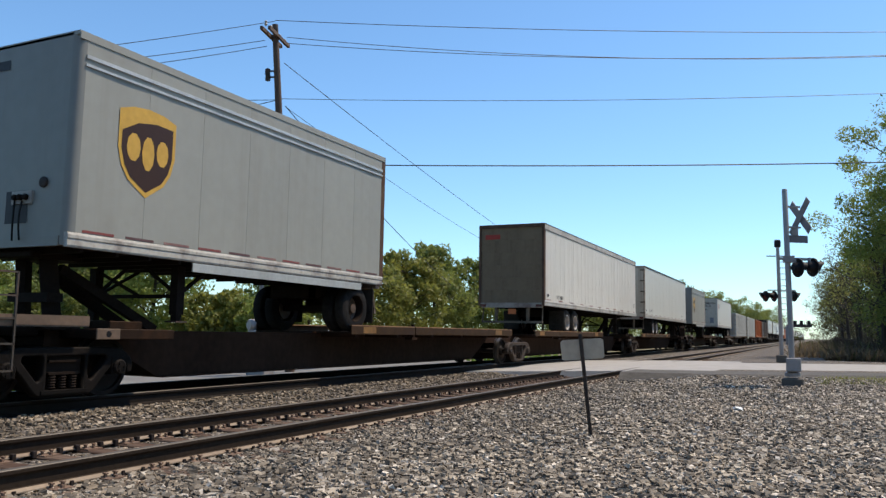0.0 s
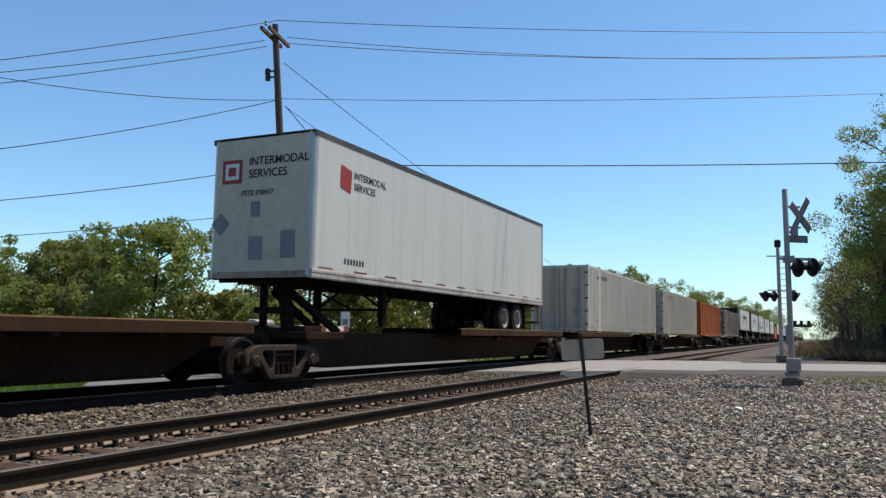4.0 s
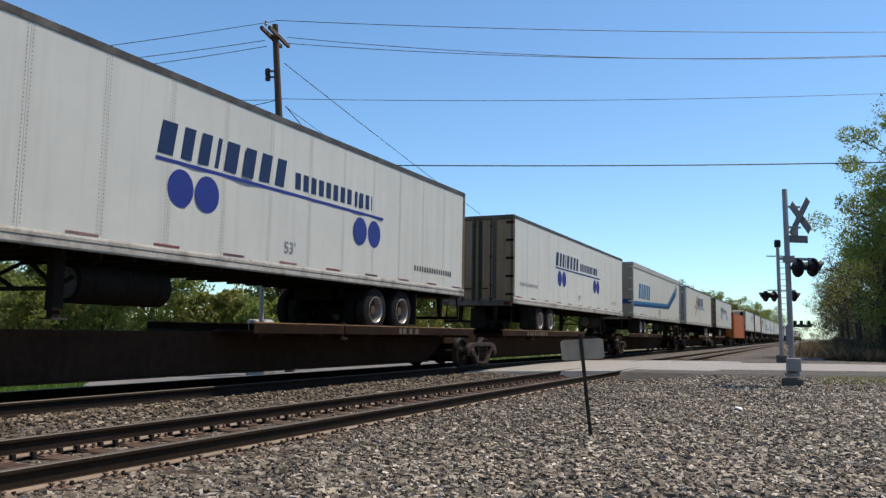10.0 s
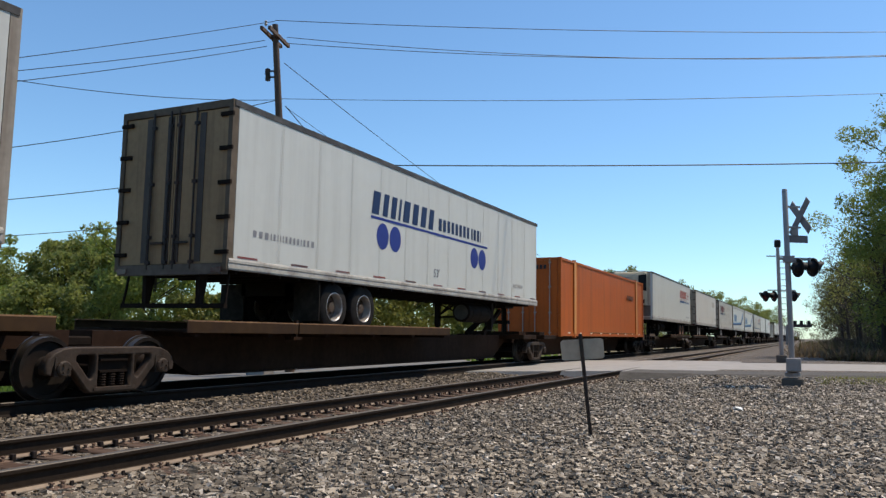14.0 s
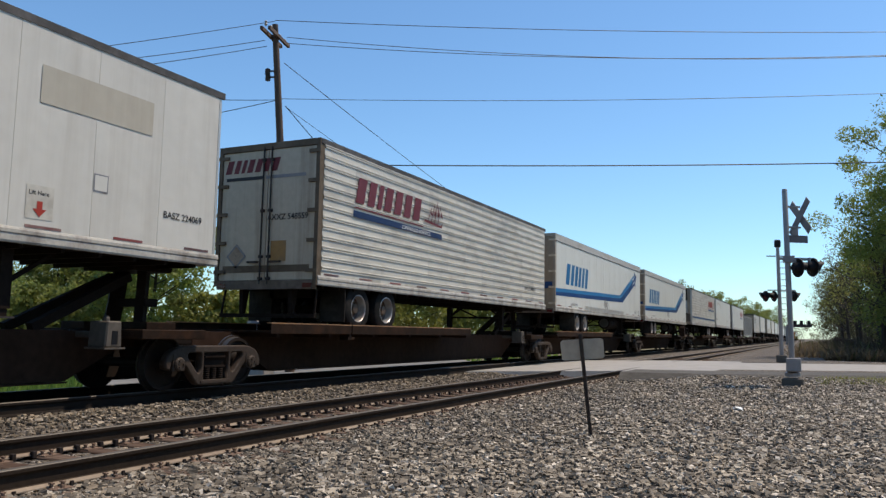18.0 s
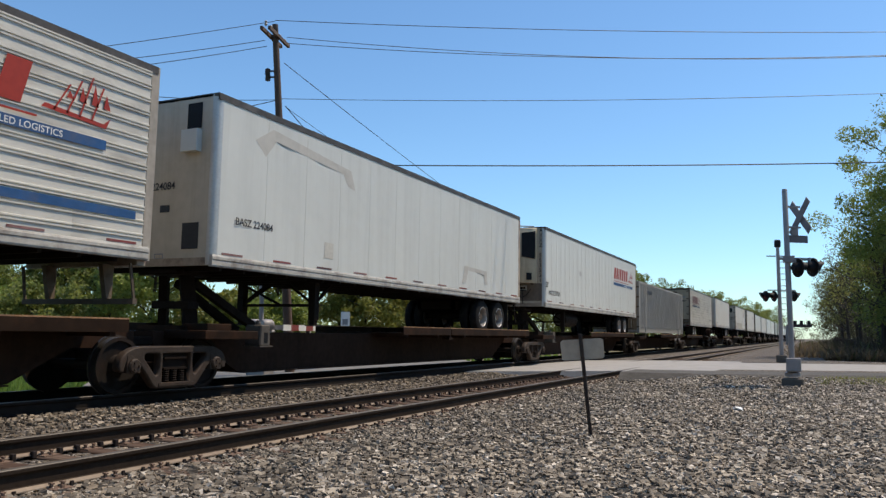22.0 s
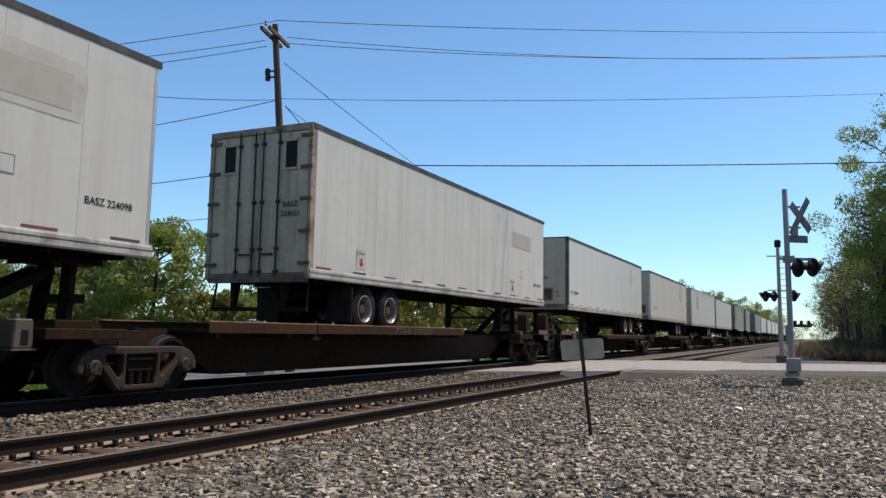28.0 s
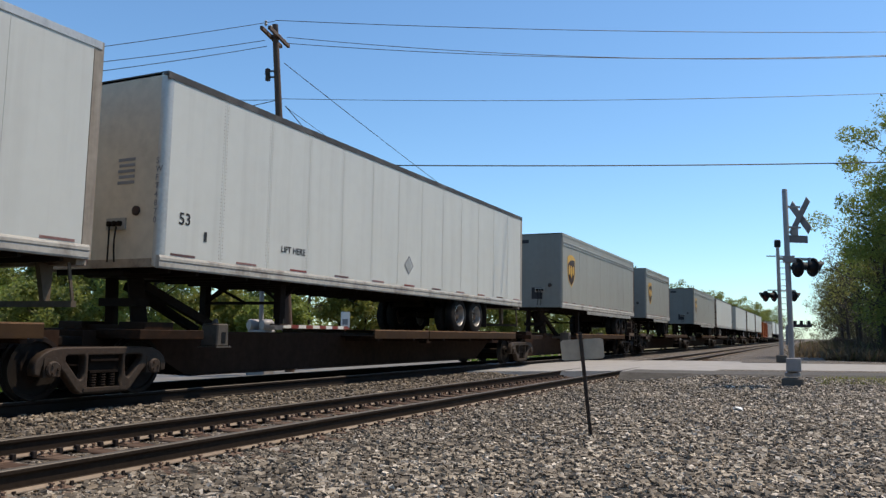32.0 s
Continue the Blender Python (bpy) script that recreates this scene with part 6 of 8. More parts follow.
def apron(t):
    bm = bmesh.new()
    box(bm, -1.17, 1.17, -0.012, 0.0, 2.33, 2.97)
    part("nose_apron", bm, APRON, t, "dirty lower nose panel")
    for x, z, w, h in ((-0.75, 2.55, 0.16, 0.3), (0.1, 2.5, 0.2, 0.2)):
        bm = bmesh.new()
        box(bm, x - w / 2, x + w / 2, -0.09, 0.0, z, z + h)
        soften(bm, 0.015)
        part("nose_box", bm, DOORWORN if x < 0 else CHASSIS, t)
    for pts in (((0.2, -0.05, 2.7), (0.3, -0.1, 2.52), (0.45, -0.12, 2.45), (0.62, -0.1, 2.55), (0.75, -0.05, 2.75)), ((0.15, -0.06, 2.8), (0.35, -0.1, 2.72), (0.6, -0.1, 2.7))):
        bm = bmesh.new()
        tube(bm, pts, 0.016)
        part("air_hose", bm, RUBBER, t)


def black_top_cooler(t, guard, out=0.48):
    """A boxy cooling unit with a black upper grille and a white lower half, on the nose."""
    apron(t)
    for name, z0, z1, m in (("cooler_grille", 4.02, 4.98, BLACKGRILLE), ("cooler_cover", 3.02, 4.0, WHITE)):
        bm = bmesh.new()
        v0 = [(-1.0, 0.0), (-1.0, -out + 0.08), (-0.9, -out), (0.5, -out), (0.95, -0.12), (0.95, 0.0)]
        lo = [bm.verts.new((x, y, z0)) for x, y in v0]
        hi = [bm.verts.new((x, y, z1)) for x, y in v0]
        for i in range(6):
            j = (i + 1) % 6
            bm.faces.new((lo[i], lo[j], hi[j], hi[i]))
        bm.faces.new(lo[::-1])
        bm.faces.new(hi)
        part(name, bm, m, t, "black cooling grille" if m is BLACKGRILLE else "white cooler cover")
    for z in (2.98, 4.0):
        bm = bmesh.new()
        box(bm, -1.14, 0.6, -out - 0.02, 0.0, z, z + 0.035)
        part("cooler_trim", bm, DARKTRIM, t)
    for k in range(6):
        bm = bmesh.new()
        beam(bm, (0.64, -out + 0.10, 3.45 + k * 0.075), (0.88, -0.20, 3.45 + k * 0.075), 0.02, 0.035)
        part("louvre", bm, GREYINK, t)
    for x in (-0.1, 0.56):
        bm = bmesh.new()
        box(bm, x - 0.025, x + 0.025, -out - 0.02, -out + 0.05, 3.0, 5.0)
        part("cooler_post", bm, DARKTRIM, t)
    bm = bmesh.new()
    box(bm, -1.02, 0.62, -out - 0.015, 0.0, 2.88, 2.98)
    prism(bm, [(-out + 0.02, 2.90), (0.0, 2.90), (0.0, 2.97), (-out + 0.02, 2.97)], 0.5, 0.95)
    part("cooler_base", bm, BLACKGRILLE, t)
    bm = bmesh.new()
    box(bm, -1.0, 0.56, -out - 0.03, -0.02, 4.97, 5.03)
    part("cooler_top", bm, DARKTRIM, t)
    for x in (-1.0, -0.36):
        bm = bmesh.new()
        box(bm, x - 0.012, x + 0.012, -out - 0.006, -out + 0.05, 3.0, 4.02 if x > -0.9 else 5.0)
        part("cover_seam", bm, DARKTRIM, t)
    bm = bmesh.new()
    beam(bm, (0.62, -out + 0.105, 3.18), (0.84, -0.22, 3.18), 0.02, 0.14)
    part("gauge_window", bm, BLACKGRILLE, t)
    if guard:
        bm = bmesh.new()
        for a, b in (((-1.14, -out - 0.1, 2.85), (-1.14, -out - 0.1, 5.06)), ((-1.14, -out - 0.1, 5.06), (0.5, -out - 0.1, 5.06)), ((-1.14, -out - 0.1, 2.85), (-1.14, 0, 2.85)), ((-1.14, -out - 0.1, 5.06), (-1.14, 0, 5.0)), ((0.5, -out - 0.1, 5.06), (0.5, 0, 5.02))):
            beam(bm, a, b, 0.05)
        part("guard_frame", bm, DARKTRIM, t)
    for k, word in enumerate(() if guard else ("SATELLITE", "CONTROLLED", "UNIT")):
        lettering(t, word, -0.92 + 0.11 * k, -out - 0.008, 3.40 - 0.11 * k, 0.1, GREYINK, face="end")


CREAM = mat("stained_cream_cover", (0.50, 0.42, 0.275), 0.5, 0, 0.12, 7, 0.9, 0.15, (0.2, 0.14, 0.085), 0.5, True)


def dome_cooler(t, out=0.5):
    """A rounded white cooling unit with dark side grilles, on the nose."""
    apron(t)
    bm = bmesh.new()
    v0 = [(-1.02, 0.0), (-1.02, -out * 0.5), (-0.9, -out), (0.30, -out), (0.50, -out * 0.9), (0.98, -0.1), (0.98, 0.0)]
    rows = []
    for z, k in ((2.98, 0.92), (3.05, 1.0), (4.65, 1.0), (4.85, 0.94), (4.98, 0.72), (5.02, 0.3)):
        rows.append([bm.verts.new((x, y * k, z)) for x, y in v0])
    for p, q in zip(rows, rows[1:]):
        for i in range(len(v0)):
            j = (i + 1) % len(v0)
            bm.faces.new((p[i], p[j], q[j], q[i]))
    bm.faces.new(rows[0][::-1])
    bm.faces.new(rows[-1])
    part("cooler_cover", bm, CREAM, t, "rounded stained cream cooler cover", smooth=True)
    a, b = Vector((0.53, -out * 0.87 - 0.006, 0)), Vector((0.95, -0.15, 0))
    for name, k0, k1, z0, z1, slope in (("cooler_grille", 0.0, 1.0, 3.85, 4.88, 0.08), ("control_window", 0.35, 0.75, 3.08, 3.34, 0.0)):
        p, q = a + (b - a) * k0, a + (b - a) * k1
        bm = bmesh.new()
        bm.faces.new([bm.verts.new((v.x + 0.012, v.y - 0.012, z)) for v, z in ((p, z0 + slope), (q, z0), (q, z1), (p, z1 - slope))])
        part(name, bm, BLACKGRILLE, t, "black cooling grille" if slope else "")
    shape(t, "maker_bar", [[(-0.85, 4.62), (0.0, 4.62), (0.0, 4.67), (-0.85, 4.67)]], -out - 0.004, GREYINK, "end")
    shape(t, "inlet", [[(-0.72, 4.3), (-0.5, 4.3), (-0.5, 4.52), (-0.72, 4.52)]], -out - 0.004, INK, "end")
    names(t, "name_bar", bars(-0.95, 3.62, [0.09] * 7, 0.13, 0.02, 0.25), -out - 0.004, RED, "end")
    shape(t, "filler", [disc(-0.62, 3.22, 0.08, 0.06, 12)], -out - 0.004, INK, "end")
    bm = bmesh.new()
    tube(bm, ((-1.15, -0.02, 2.97), (-1.02, -out + 0.08, 2.95), (-0.97, -out - 0.01, 3.02), (-0.97, -out - 0.01, 4.92), (-0.94, -out + 0.0, 5.0), (-0.3, -out + 0.02, 5.07), (0.3, -out + 0.06, 5.07), (0.9, -0.12, 5.06)), 0.022)
    part("guard_frame", bm, GALV, t)
    for z in (3.98, 4.02):
        bm = bmesh.new()
        box(bm, -0.9, 0.3, -out - 0.004, -out + 0.01, z - 0.008, z)
        part("cover_seam", bm, GREYINK, t)


def fuel_tank(t, y, ends):
    """A round tank slung under the floor, lying across the trailer's length."""
    bm = bmesh.new()
    turned(bm, (0.75, y - 0.85, 1.72), (0, 1, 0), ((0, 0.24), (0.02, 0.29), (1.68, 0.29), (1.70, 0.24)), 22)
    tank = part("fuel_tank", bm, CHASSIS, t, "fuel tank painted black for shade, its lit end pale", smooth=True)
    # The barrel's shade and this end's light are put into their colours.
    bm = bmesh.new()
    turned(bm, (0.75, y - 0.856, 1.72), (0, 1, 0), ((0, 0.20), (0.005, 0.225)), 22)
    part("tank_end", bm, TANKGREY, tank)
    for k in (0.25, 0.85, 1.45):
        bm = bmesh.new()
        turned(bm, (0.75, y - 0.85 + k, 1.72), (0, 1, 0), ((0, 0.297), (0.06, 0.297)), 22)
        part("tank_strap", bm, CHASSIS, tank)


v = trailer("refrigerated_trailer", 184.95, 16.2, "N", 2.17, 5.05, DENTED, "rivet", 13, "white refrigerated trailer with dark blue name and discs", doors="dark", axles=(3.44, 4.7), nose_skin=DOORWORN)
shipper_marks(v, 4.8)
black_top_cooler(v, False)
fuel_tank(v, 4.6, 1)
number(v, "ALLZ 553278", 0.75, 2.78, 0.2, GREYINK)
names(v, "web_bar", bars(13.35, 2.62, [0.09] * 16, 0.13, 0.05), SIDE, INK)
for u, n, ax in ((205.42, "ALLZ 553309", (2.98, 4.23)), (264.75, "ALLZ 553318", (3.32, 4.5))):
    v = trailer("refrigerated_trailer", u, 16.2, "R", 2.15, 5.03, WHITE, "rivet", 13, "white refrigerated trailer with dark door strips and blue discs", doors="dark", axles=ax)
    shipper_marks(v, 4.68)
    names(v, "name_bar", bars(0.62, 2.72, [0.12, 0.12, 0.12, 0.03] + [0.07, 0.03, 0.03, 0.03, 0.07, 0.08, 0.07, 0.07] + [0.03, 0.08, 0.08, 0.12], 0.12, 0.05), SIDE, GREYINK)
    fuel_tank(v, 11.6, -1)
    number(v, n, 13.9, 2.62, 0.16, GREYINK)


def marten_marks(t, up=0.0, start=1.42):
    """Blue slanted bars for a name, and a two-tone stripe that turns up to a swallow-shaped mark."""
    names(t, "name_bar", bars(start, 3.10 + up, [0.62, 0.50, 0.48, 0.42, 0.42, 0.50], 0.84, 0.09, 0.26), SIDE, MIDBLUE, "side", "blue slanted painted name drawn as plain blocks")
    shape(t, "light_stripe", [[(p, q + up) for p, q in ((0.05, 2.74), (11.25, 2.98), (14.66, 4.15), (14.56, 4.40), (11.1, 3.14), (0.05, 2.88))]], SIDE, mat("bright_blue_vinyl", (0.012, 0.14, 0.32), 0.4, 0, 0.08, 10, 1.0, 0.0), "side", "bright blue stripe")
    shape(t, "dark_stripe", [[(p, q + up) for p, q in ((0.05, 2.60), (11.7, 2.80), (14.79, 3.87), (14.66, 4.15), (11.25, 2.98), (0.05, 2.74))]], SIDE, DEEPBLUE, "side", "dark blue stripe")
    bird = ((14.16, 4.12), (14.45, 4.13), (14.76, 4.33), (14.62, 4.45), (14.54, 4.64), (14.75, 4.52), (15.03, 4.39), (15.15, 4.41), (15.28, 4.36), (15.17, 4.30), (15.06, 4.25),
            (14.97, 3.95), (14.86, 3.64), (14.80, 3.85), (14.81, 4.08), (14.6, 4.06), (14.40, 3.95), (14.26, 3.77), (14.28, 3.9), (14.35, 3.99), (14.27, 4.05))
    tail = ((14.09, 4.17), (14.46, 4.17), (14.72, 4.34), (14.60, 4.45), (14.78, 4.36), (14.83, 4.06), (14.78, 3.84), (14.77, 4.04), (14.6, 4.02), (14.42, 3.92), (14.24, 3.70), (14.24, 3.9), (14.29, 3.99), (14.20, 4.07))
    shape(t, "mark_outline", [[(p, q + up) for p, q in tail]], SIDE + 0.003, WHITETAPE, "side")
    shape(t, "swallow_mark", [[(p, q + up) for p, q in bird]], SIDE + 0.006, DEEPBLUE, "side", "dark blue bird-shaped mark")
    placard(t, 7.95, 2.6, 0.25)
    placard(t, 8.35, 2.56, 0.25)
    number(t, "AIR RIDE EQUIPPED", 2.1, 2.3, 0.12, GREYINK)


for u, n, ax, zb, zt in ((224.48, "17302", (2.32, 3.56), 2.13, 5.14), (356.92, "19601", (3.24, 4.47), 2.05, 4.98), (374.6, "17306", (2.41, 3.6), 2.05, 4.98)):
    v = trailer("refrigerated_trailer", u, 16.2, "R", zb, zt, WHITE, "plain", 13, "white refrigerated trailer with blue stripe and swallow mark", doors="clean", trim=ALU, axles=ax)
    top_band(v, 16.2 * SPAN + 0.2, zt, TOPRAIL)
    marten_marks(v, 0.13 if zb > 2.1 else 0.0, 1.42 if zb > 2.1 else 1.34)
    number(v, n, 14.6, 2.32, 0.2, GREYINK, slant=0.2)
    number(v, "53", 15.62, 2.3, 0.3, INK)
    names(v, "name_bar", bars(-0.9, 3.35, [0.24, 0.22, 0.22, 0.2, 0.2, 0.22], 0.46, 0.04, 0.25), -0.006, NAVY, "end")
    end_patch(v, "end_stripe", -1.18, 1.18, 2.86, 3.12, DEEPBLUE, 0.006)
    for x in (-0.25, 0.25):
        placard(v, x, 2.7, 0.24, "end")
    fuel_tank(v, 10.6, -1)
    if u > 300 and u < 370:
        patch(v, "side_fairing", 4.35, 11.9, 2.16, 2.34, ALU, SIDE + 0.02)
        patch(v, "top_scuff", 6.1, 9.7, 4.76, 4.9, PATCH)

v = trailer("trailer", 244.28, 16.2, "N", 2.14, 5.05, DENTED, "plain", 13, "white box trailer with navy name and tan arrow", doors="swing", axles=(2.87, 4.14))
names(v, "name_bar", [[(6.85, 3.68), (7.65, 3.66), (7.85, 4.42), (7.05, 4.42)]] + bars(7.78, 3.68, [0.75, 0.26, 0.55, 0.62], 0.76, 0.09, 0.24), SIDE, NAVY, "side", "navy slanted painted name drawn as plain blocks")
shape(v, "arrow_mark", [[(4.96, 3.45), (6.2, 4.42), (7.40, 4.78), (6.2, 4.02), (5.1, 3.38)], [(5.9, 3.86), (6.98, 4.30), (6.95, 4.12), (6.0, 3.72)], [(6.7, 4.05), (6.85, 3.9), (5.5, 2.86), (5.05, 2.9)]], SIDE, TAN, "side", "tan arrow-shaped mark")
patch(v, "blue_rule", 4.65, 11.1, 3.56, 3.61, MIDBLUE)
patch(v, "blue_rule", 4.65, 11.1, 3.46, 3.49, BLUE)
placard(v, 8.28, 2.77, 0.24)
number(v, "53'", 0.2, 2.78, 0.24, GREYINK)
patch(v, "yellow_sticker", 0.2, 0.42, 2.5, 2.62, YELLOWTAG)
names(v, "name_bar", bars(-0.68, 4.40, [0.16, 0.26, 0.08, 0.16, 0.16], 0.2, 0.03, 0.25), -0.008, NAVY, "end")
placard(v, -1.02, 3.12, 0.22, "end")
bm = bmesh.new()
box(bm, 0.08, 0.34, -0.10, 0.0, 4.35, 4.95)
soften(bm, 0.04, 2)
part("document_holder", bm, WHITE, v, "white plastic document holder")
end_patch(v, "worn_patch", -0.83, -0.5, 4.1, 4.37, GREYINK)
end_patch(v, "corner_band", 0.90, 1.16, 2.36, 5.0, mat("grimy_corner_band", (0.27, 0.245, 0.21), 0.6, 0, 0.2, 9, 1.0, 0.1, GRIME, 0.6, True))
for k in range(6):
    lettering(v, "T57507"[k], 0.97, -0.012, 4.2 - k * 0.19, 0.19, INK, face="end")
shape(v, "band_frame", [[(0.92, 4.42), (1.14, 4.42), (1.14, 4.74), (0.92, 4.74)]], -0.012, INK, "end")
end_patch(v, "band_panel", 0.94, 1.12, 4.45, 4.71, REARGREY, 0.015)

v = container("container", 284.1, 16.3, 1.06, 4.12, ORANGE, "smooth", "smooth orange container with pale vertical strips")
for y in (2.0, 14.2):
    bm = bmesh.new()
    box(bm, HALF, HALF + 0.014, y - 0.16, y + 0.16, 1.15, 4.1)
    part("pale_strip", bm, ORANGELIT, v)
names(v, "name_bar", bars(12.0, 2.98, [0.14] * 9, 0.24, 0.045, 0.12), SIDE + 0.006, INK, "side", "dark painted name drawn as plain blocks")
for k in range(9):
    patch(v, "reflector", 1.0 + k * 1.75, 1.3 + k * 1.75, 1.16, 1.21, WHITETAPE)
names(v, "name_bar", bars(-0.85, 3.66, [0.14] * 10, 0.17, 0.02, 0.1), -0.065, INK, "end")


def clipper_marks(t, y, z=4.05, x=SIDE, band=FADEDBLUE, paint=RED):
    """Red slanted blocks for a name, a blue band below and a red line drawing of sails."""
    names(t, "name_bar", bars(y, z - 0.24, [0.44, 0.38, 0.24, 0.42, 0.42, 0.42, 0.44], 0.56, 0.06, 0.24), x, paint, "side", "red slanted painted name drawn as plain blocks")
    patch(t, "name_rule", y, y + 3.3, z - 0.36, z - 0.33, paint, x)
    patch(t, "navy_band", y - 0.05, y + 4.4, z - 0.56, z - 0.42, band, x)
    lettering(t, "CONTROLLED LOGISTICS", x + 0.004, y + 2.15, z - 0.535, 0.125, WHITETAPE, spacing=1.05)
    s = y + 3.4
    lines = []
    for k in range(4):
        a = s + 0.12 + k * 0.2
        lines.append([(a, z - 0.2), (a + 0.03, z - 0.2), (a + 0.26 - k * 0.02, z + 0.40 - abs(k - 2) * 0.1), (a + 0.23 - k * 0.02, z + 0.40 - abs(k - 2) * 0.1)])
        lines.append([(a + 0.2, z + 0.02), (a + 0.32, z + 0.0), (a + 0.24, z + 0.32 - abs(k - 2) * 0.1)])
    lines.append([(s - 0.05, z - 0.2), (s + 0.98, z - 0.26), (s + 1.05, z - 0.1), (s + 0.93, z - 0.2), (s + 0.0, z - 0.14)])
    shape(t, "ship_mark", lines, x, paint, "side", "thin red ship drawing")


v = trailer("refrigerated_trailer", 303.5, 16.15, "N", 2.15, 5.05, WHITE, "rivet", 26, "white ribbed refrigerated trailer with red name and navy band", doors="swing", rim=RIMRED, axles=(3.62, 4.86), nose_skin=DOORWORN)
clipper_marks(v, 10.95, 4.18)
dome_cooler(v)
fuel_tank(v, 5.0, 1)
names(v, "web_bar", bars(13.9, 2.55, [0.07] * 18, 0.08, 0.03), SIDE, GREYINK)
v = trailer("refrigerated_trailer", 429.55, 16.15, "N", 2.15, 5.06, WHITE, "rivet", 26, "white refrigerated trailer with rounded cooler and red name", doors="swing", axles=(2.5, 3.74), nose_skin=DOORWORN)
clipper_marks(v, 11.05, 4.15)
dome_cooler(v)
fuel_tank(v, 4.4, 1)
number(v, "53'", 0.06, 2.84, 0.28)
number(v, "AXXZ 553531", 0.4, 2.58, 0.24)
patch(v, "inspection_frame", 4.7, 5.02, 3.58, 3.77, ALU)
for k, ch in enumerate("AXXZ 553531"):
    if ch != " ":
        lettering(v, ch, 1.06, -0.012, 4.86 - k * 0.185, 0.2, INK, face="end")
v = trailer("refrigerated_trailer", 394.3, 15.95, "N", 2.14, 5.02, FLUTED, "flute", 13, "fluted white refrigerated trailer with blue stripe and red name", doors="swing", axles=(3.71, 4.98), nose_skin=DOORWORN)
clipper_marks(v, 10.85, 4.1, SIDE + 0.021)
black_top_cooler(v, True)
fuel_tank(v, 5.2, 1)
patch(v, "blue_stripe", 0.1, 15.85, 2.66, 2.78, FADEDBLUE, SIDE + 0.021)
number(v, "AXXZ 553112", 1.3, 2.92, 0.2)
number(v, "53'", 0.12, 2.44, 0.26)
for u, ax in ((340.95, (1.62, 2.86)), (467.14, (2.16, 3.32))):
    v = trailer("trailer", u, 14.5, "R", 2.05, 4.97, FLUTED, "flute", 12, "fluted white box trailer with red name on side and doors", doors="single" if u < 400 else "soot", axles=ax)
    clipper_marks(v, 1.3, 4.1, SIDE + 0.021, NAVY, MAROON)
    names(v, "name_bar", bars(-1.15, 4.38, [0.2, 0.16, 0.12, 0.18, 0.18, 0.18, 0.2], 0.28, 0.03, 0.3), -0.006, MAROON if u < 400 else BROWN, "end")
    end_patch(v, "navy_band", -1.1, -0.1, 4.22, 4.29, INK)
    end_patch(v, "grey_band", -0.05, 0.95, 4.22, 4.29, GREYINK)
    if u > 400:
        end_patch(v, "ochre_notice", -1.0, -0.5, 3.92, 4.12, mat("faded_ochre_notice", (0.30, 0.165, 0.045), 0.6, 0, 0.2, 9, 1.5, 0.05, GRIME, 0.5))
        end_patch(v, "soiled_lower_panel", -1.18, 1.18, 2.12, 2.50, mat("brown_road_grime", (0.105, 0.07, 0.042), 0.75, 0, 0.3, 5, 1.2, 0.1, (0.19, 0.14, 0.09), 0.7, True, spec=0.1), 0.004)
    end_words(v, "AXXZ 548559" if u < 400 else "AXXZ 548582", 0.02, 3.35 if u < 400 else 3.9, 0.17)
    if u < 400:
        placard(v, -0.75, 2.62, 0.26, "end", RUSTFRAME)
    else:
        shape(v, "worn_placard", [[(-1.02, 2.76), (-0.75, 2.46), (-0.48, 2.76), (-0.75, 3.06)]], -0.008, mat("brown_placard_stain", (0.13, 0.075, 0.042), 0.75, 0, 0.25, 6, 1.5, 0.1, spec=0.1), "end", "brown diamond stain where a placard was")
    end_patch(v, "ochre_notice", 0.14, 0.52, 2.78 if u > 400 else 2.5, 3.14 if u > 400 else 2.92, mat("faded_ochre_notice", (0.30, 0.165, 0.045), 0.6, 0, 0.2, 9, 1.5, 0.05, GRIME, 0.5))
    end_patch(v, "soiled_strip", -1.1, 1.1, 2.28, 2.42, DARKFRAME)
    number(v, "AXXZ 548559" if u < 400 else "AXXZ 548582", 12.4, 2.6, 0.19)


OVERPAINT = mat("grey_beige_overpaint", (0.42, 0.395, 0.335), 0.55, 0, 0.08, 6, 0.8, 0.1, (0.45, 0.42, 0.36), 0.6, True, spec=0.2)
FOOTPAINT = mat("beige_repainted_sheet", (0.42, 0.385, 0.31), 0.5, 0, 0.05, 6, 0.6, 0.4, (0.26, 0.21, 0.15), 0.25, True, bump_scale=0.6, deep=0.04, spec=0.25)


def tint_foot(me, top, material):
    """Repaints the foot of a sheet, below a height."""
    if material.name in me.materials:
        return
    me.materials.append(material)
    for p in me.polygons:
        if p.center.z < top:
            p.material_index = len(me.materials) - 1


def leased(u, L, facing, code, ax, zt=5.04):
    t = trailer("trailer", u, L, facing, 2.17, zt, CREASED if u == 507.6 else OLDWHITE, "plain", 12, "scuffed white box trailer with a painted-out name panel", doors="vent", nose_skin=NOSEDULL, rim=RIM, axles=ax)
    return t


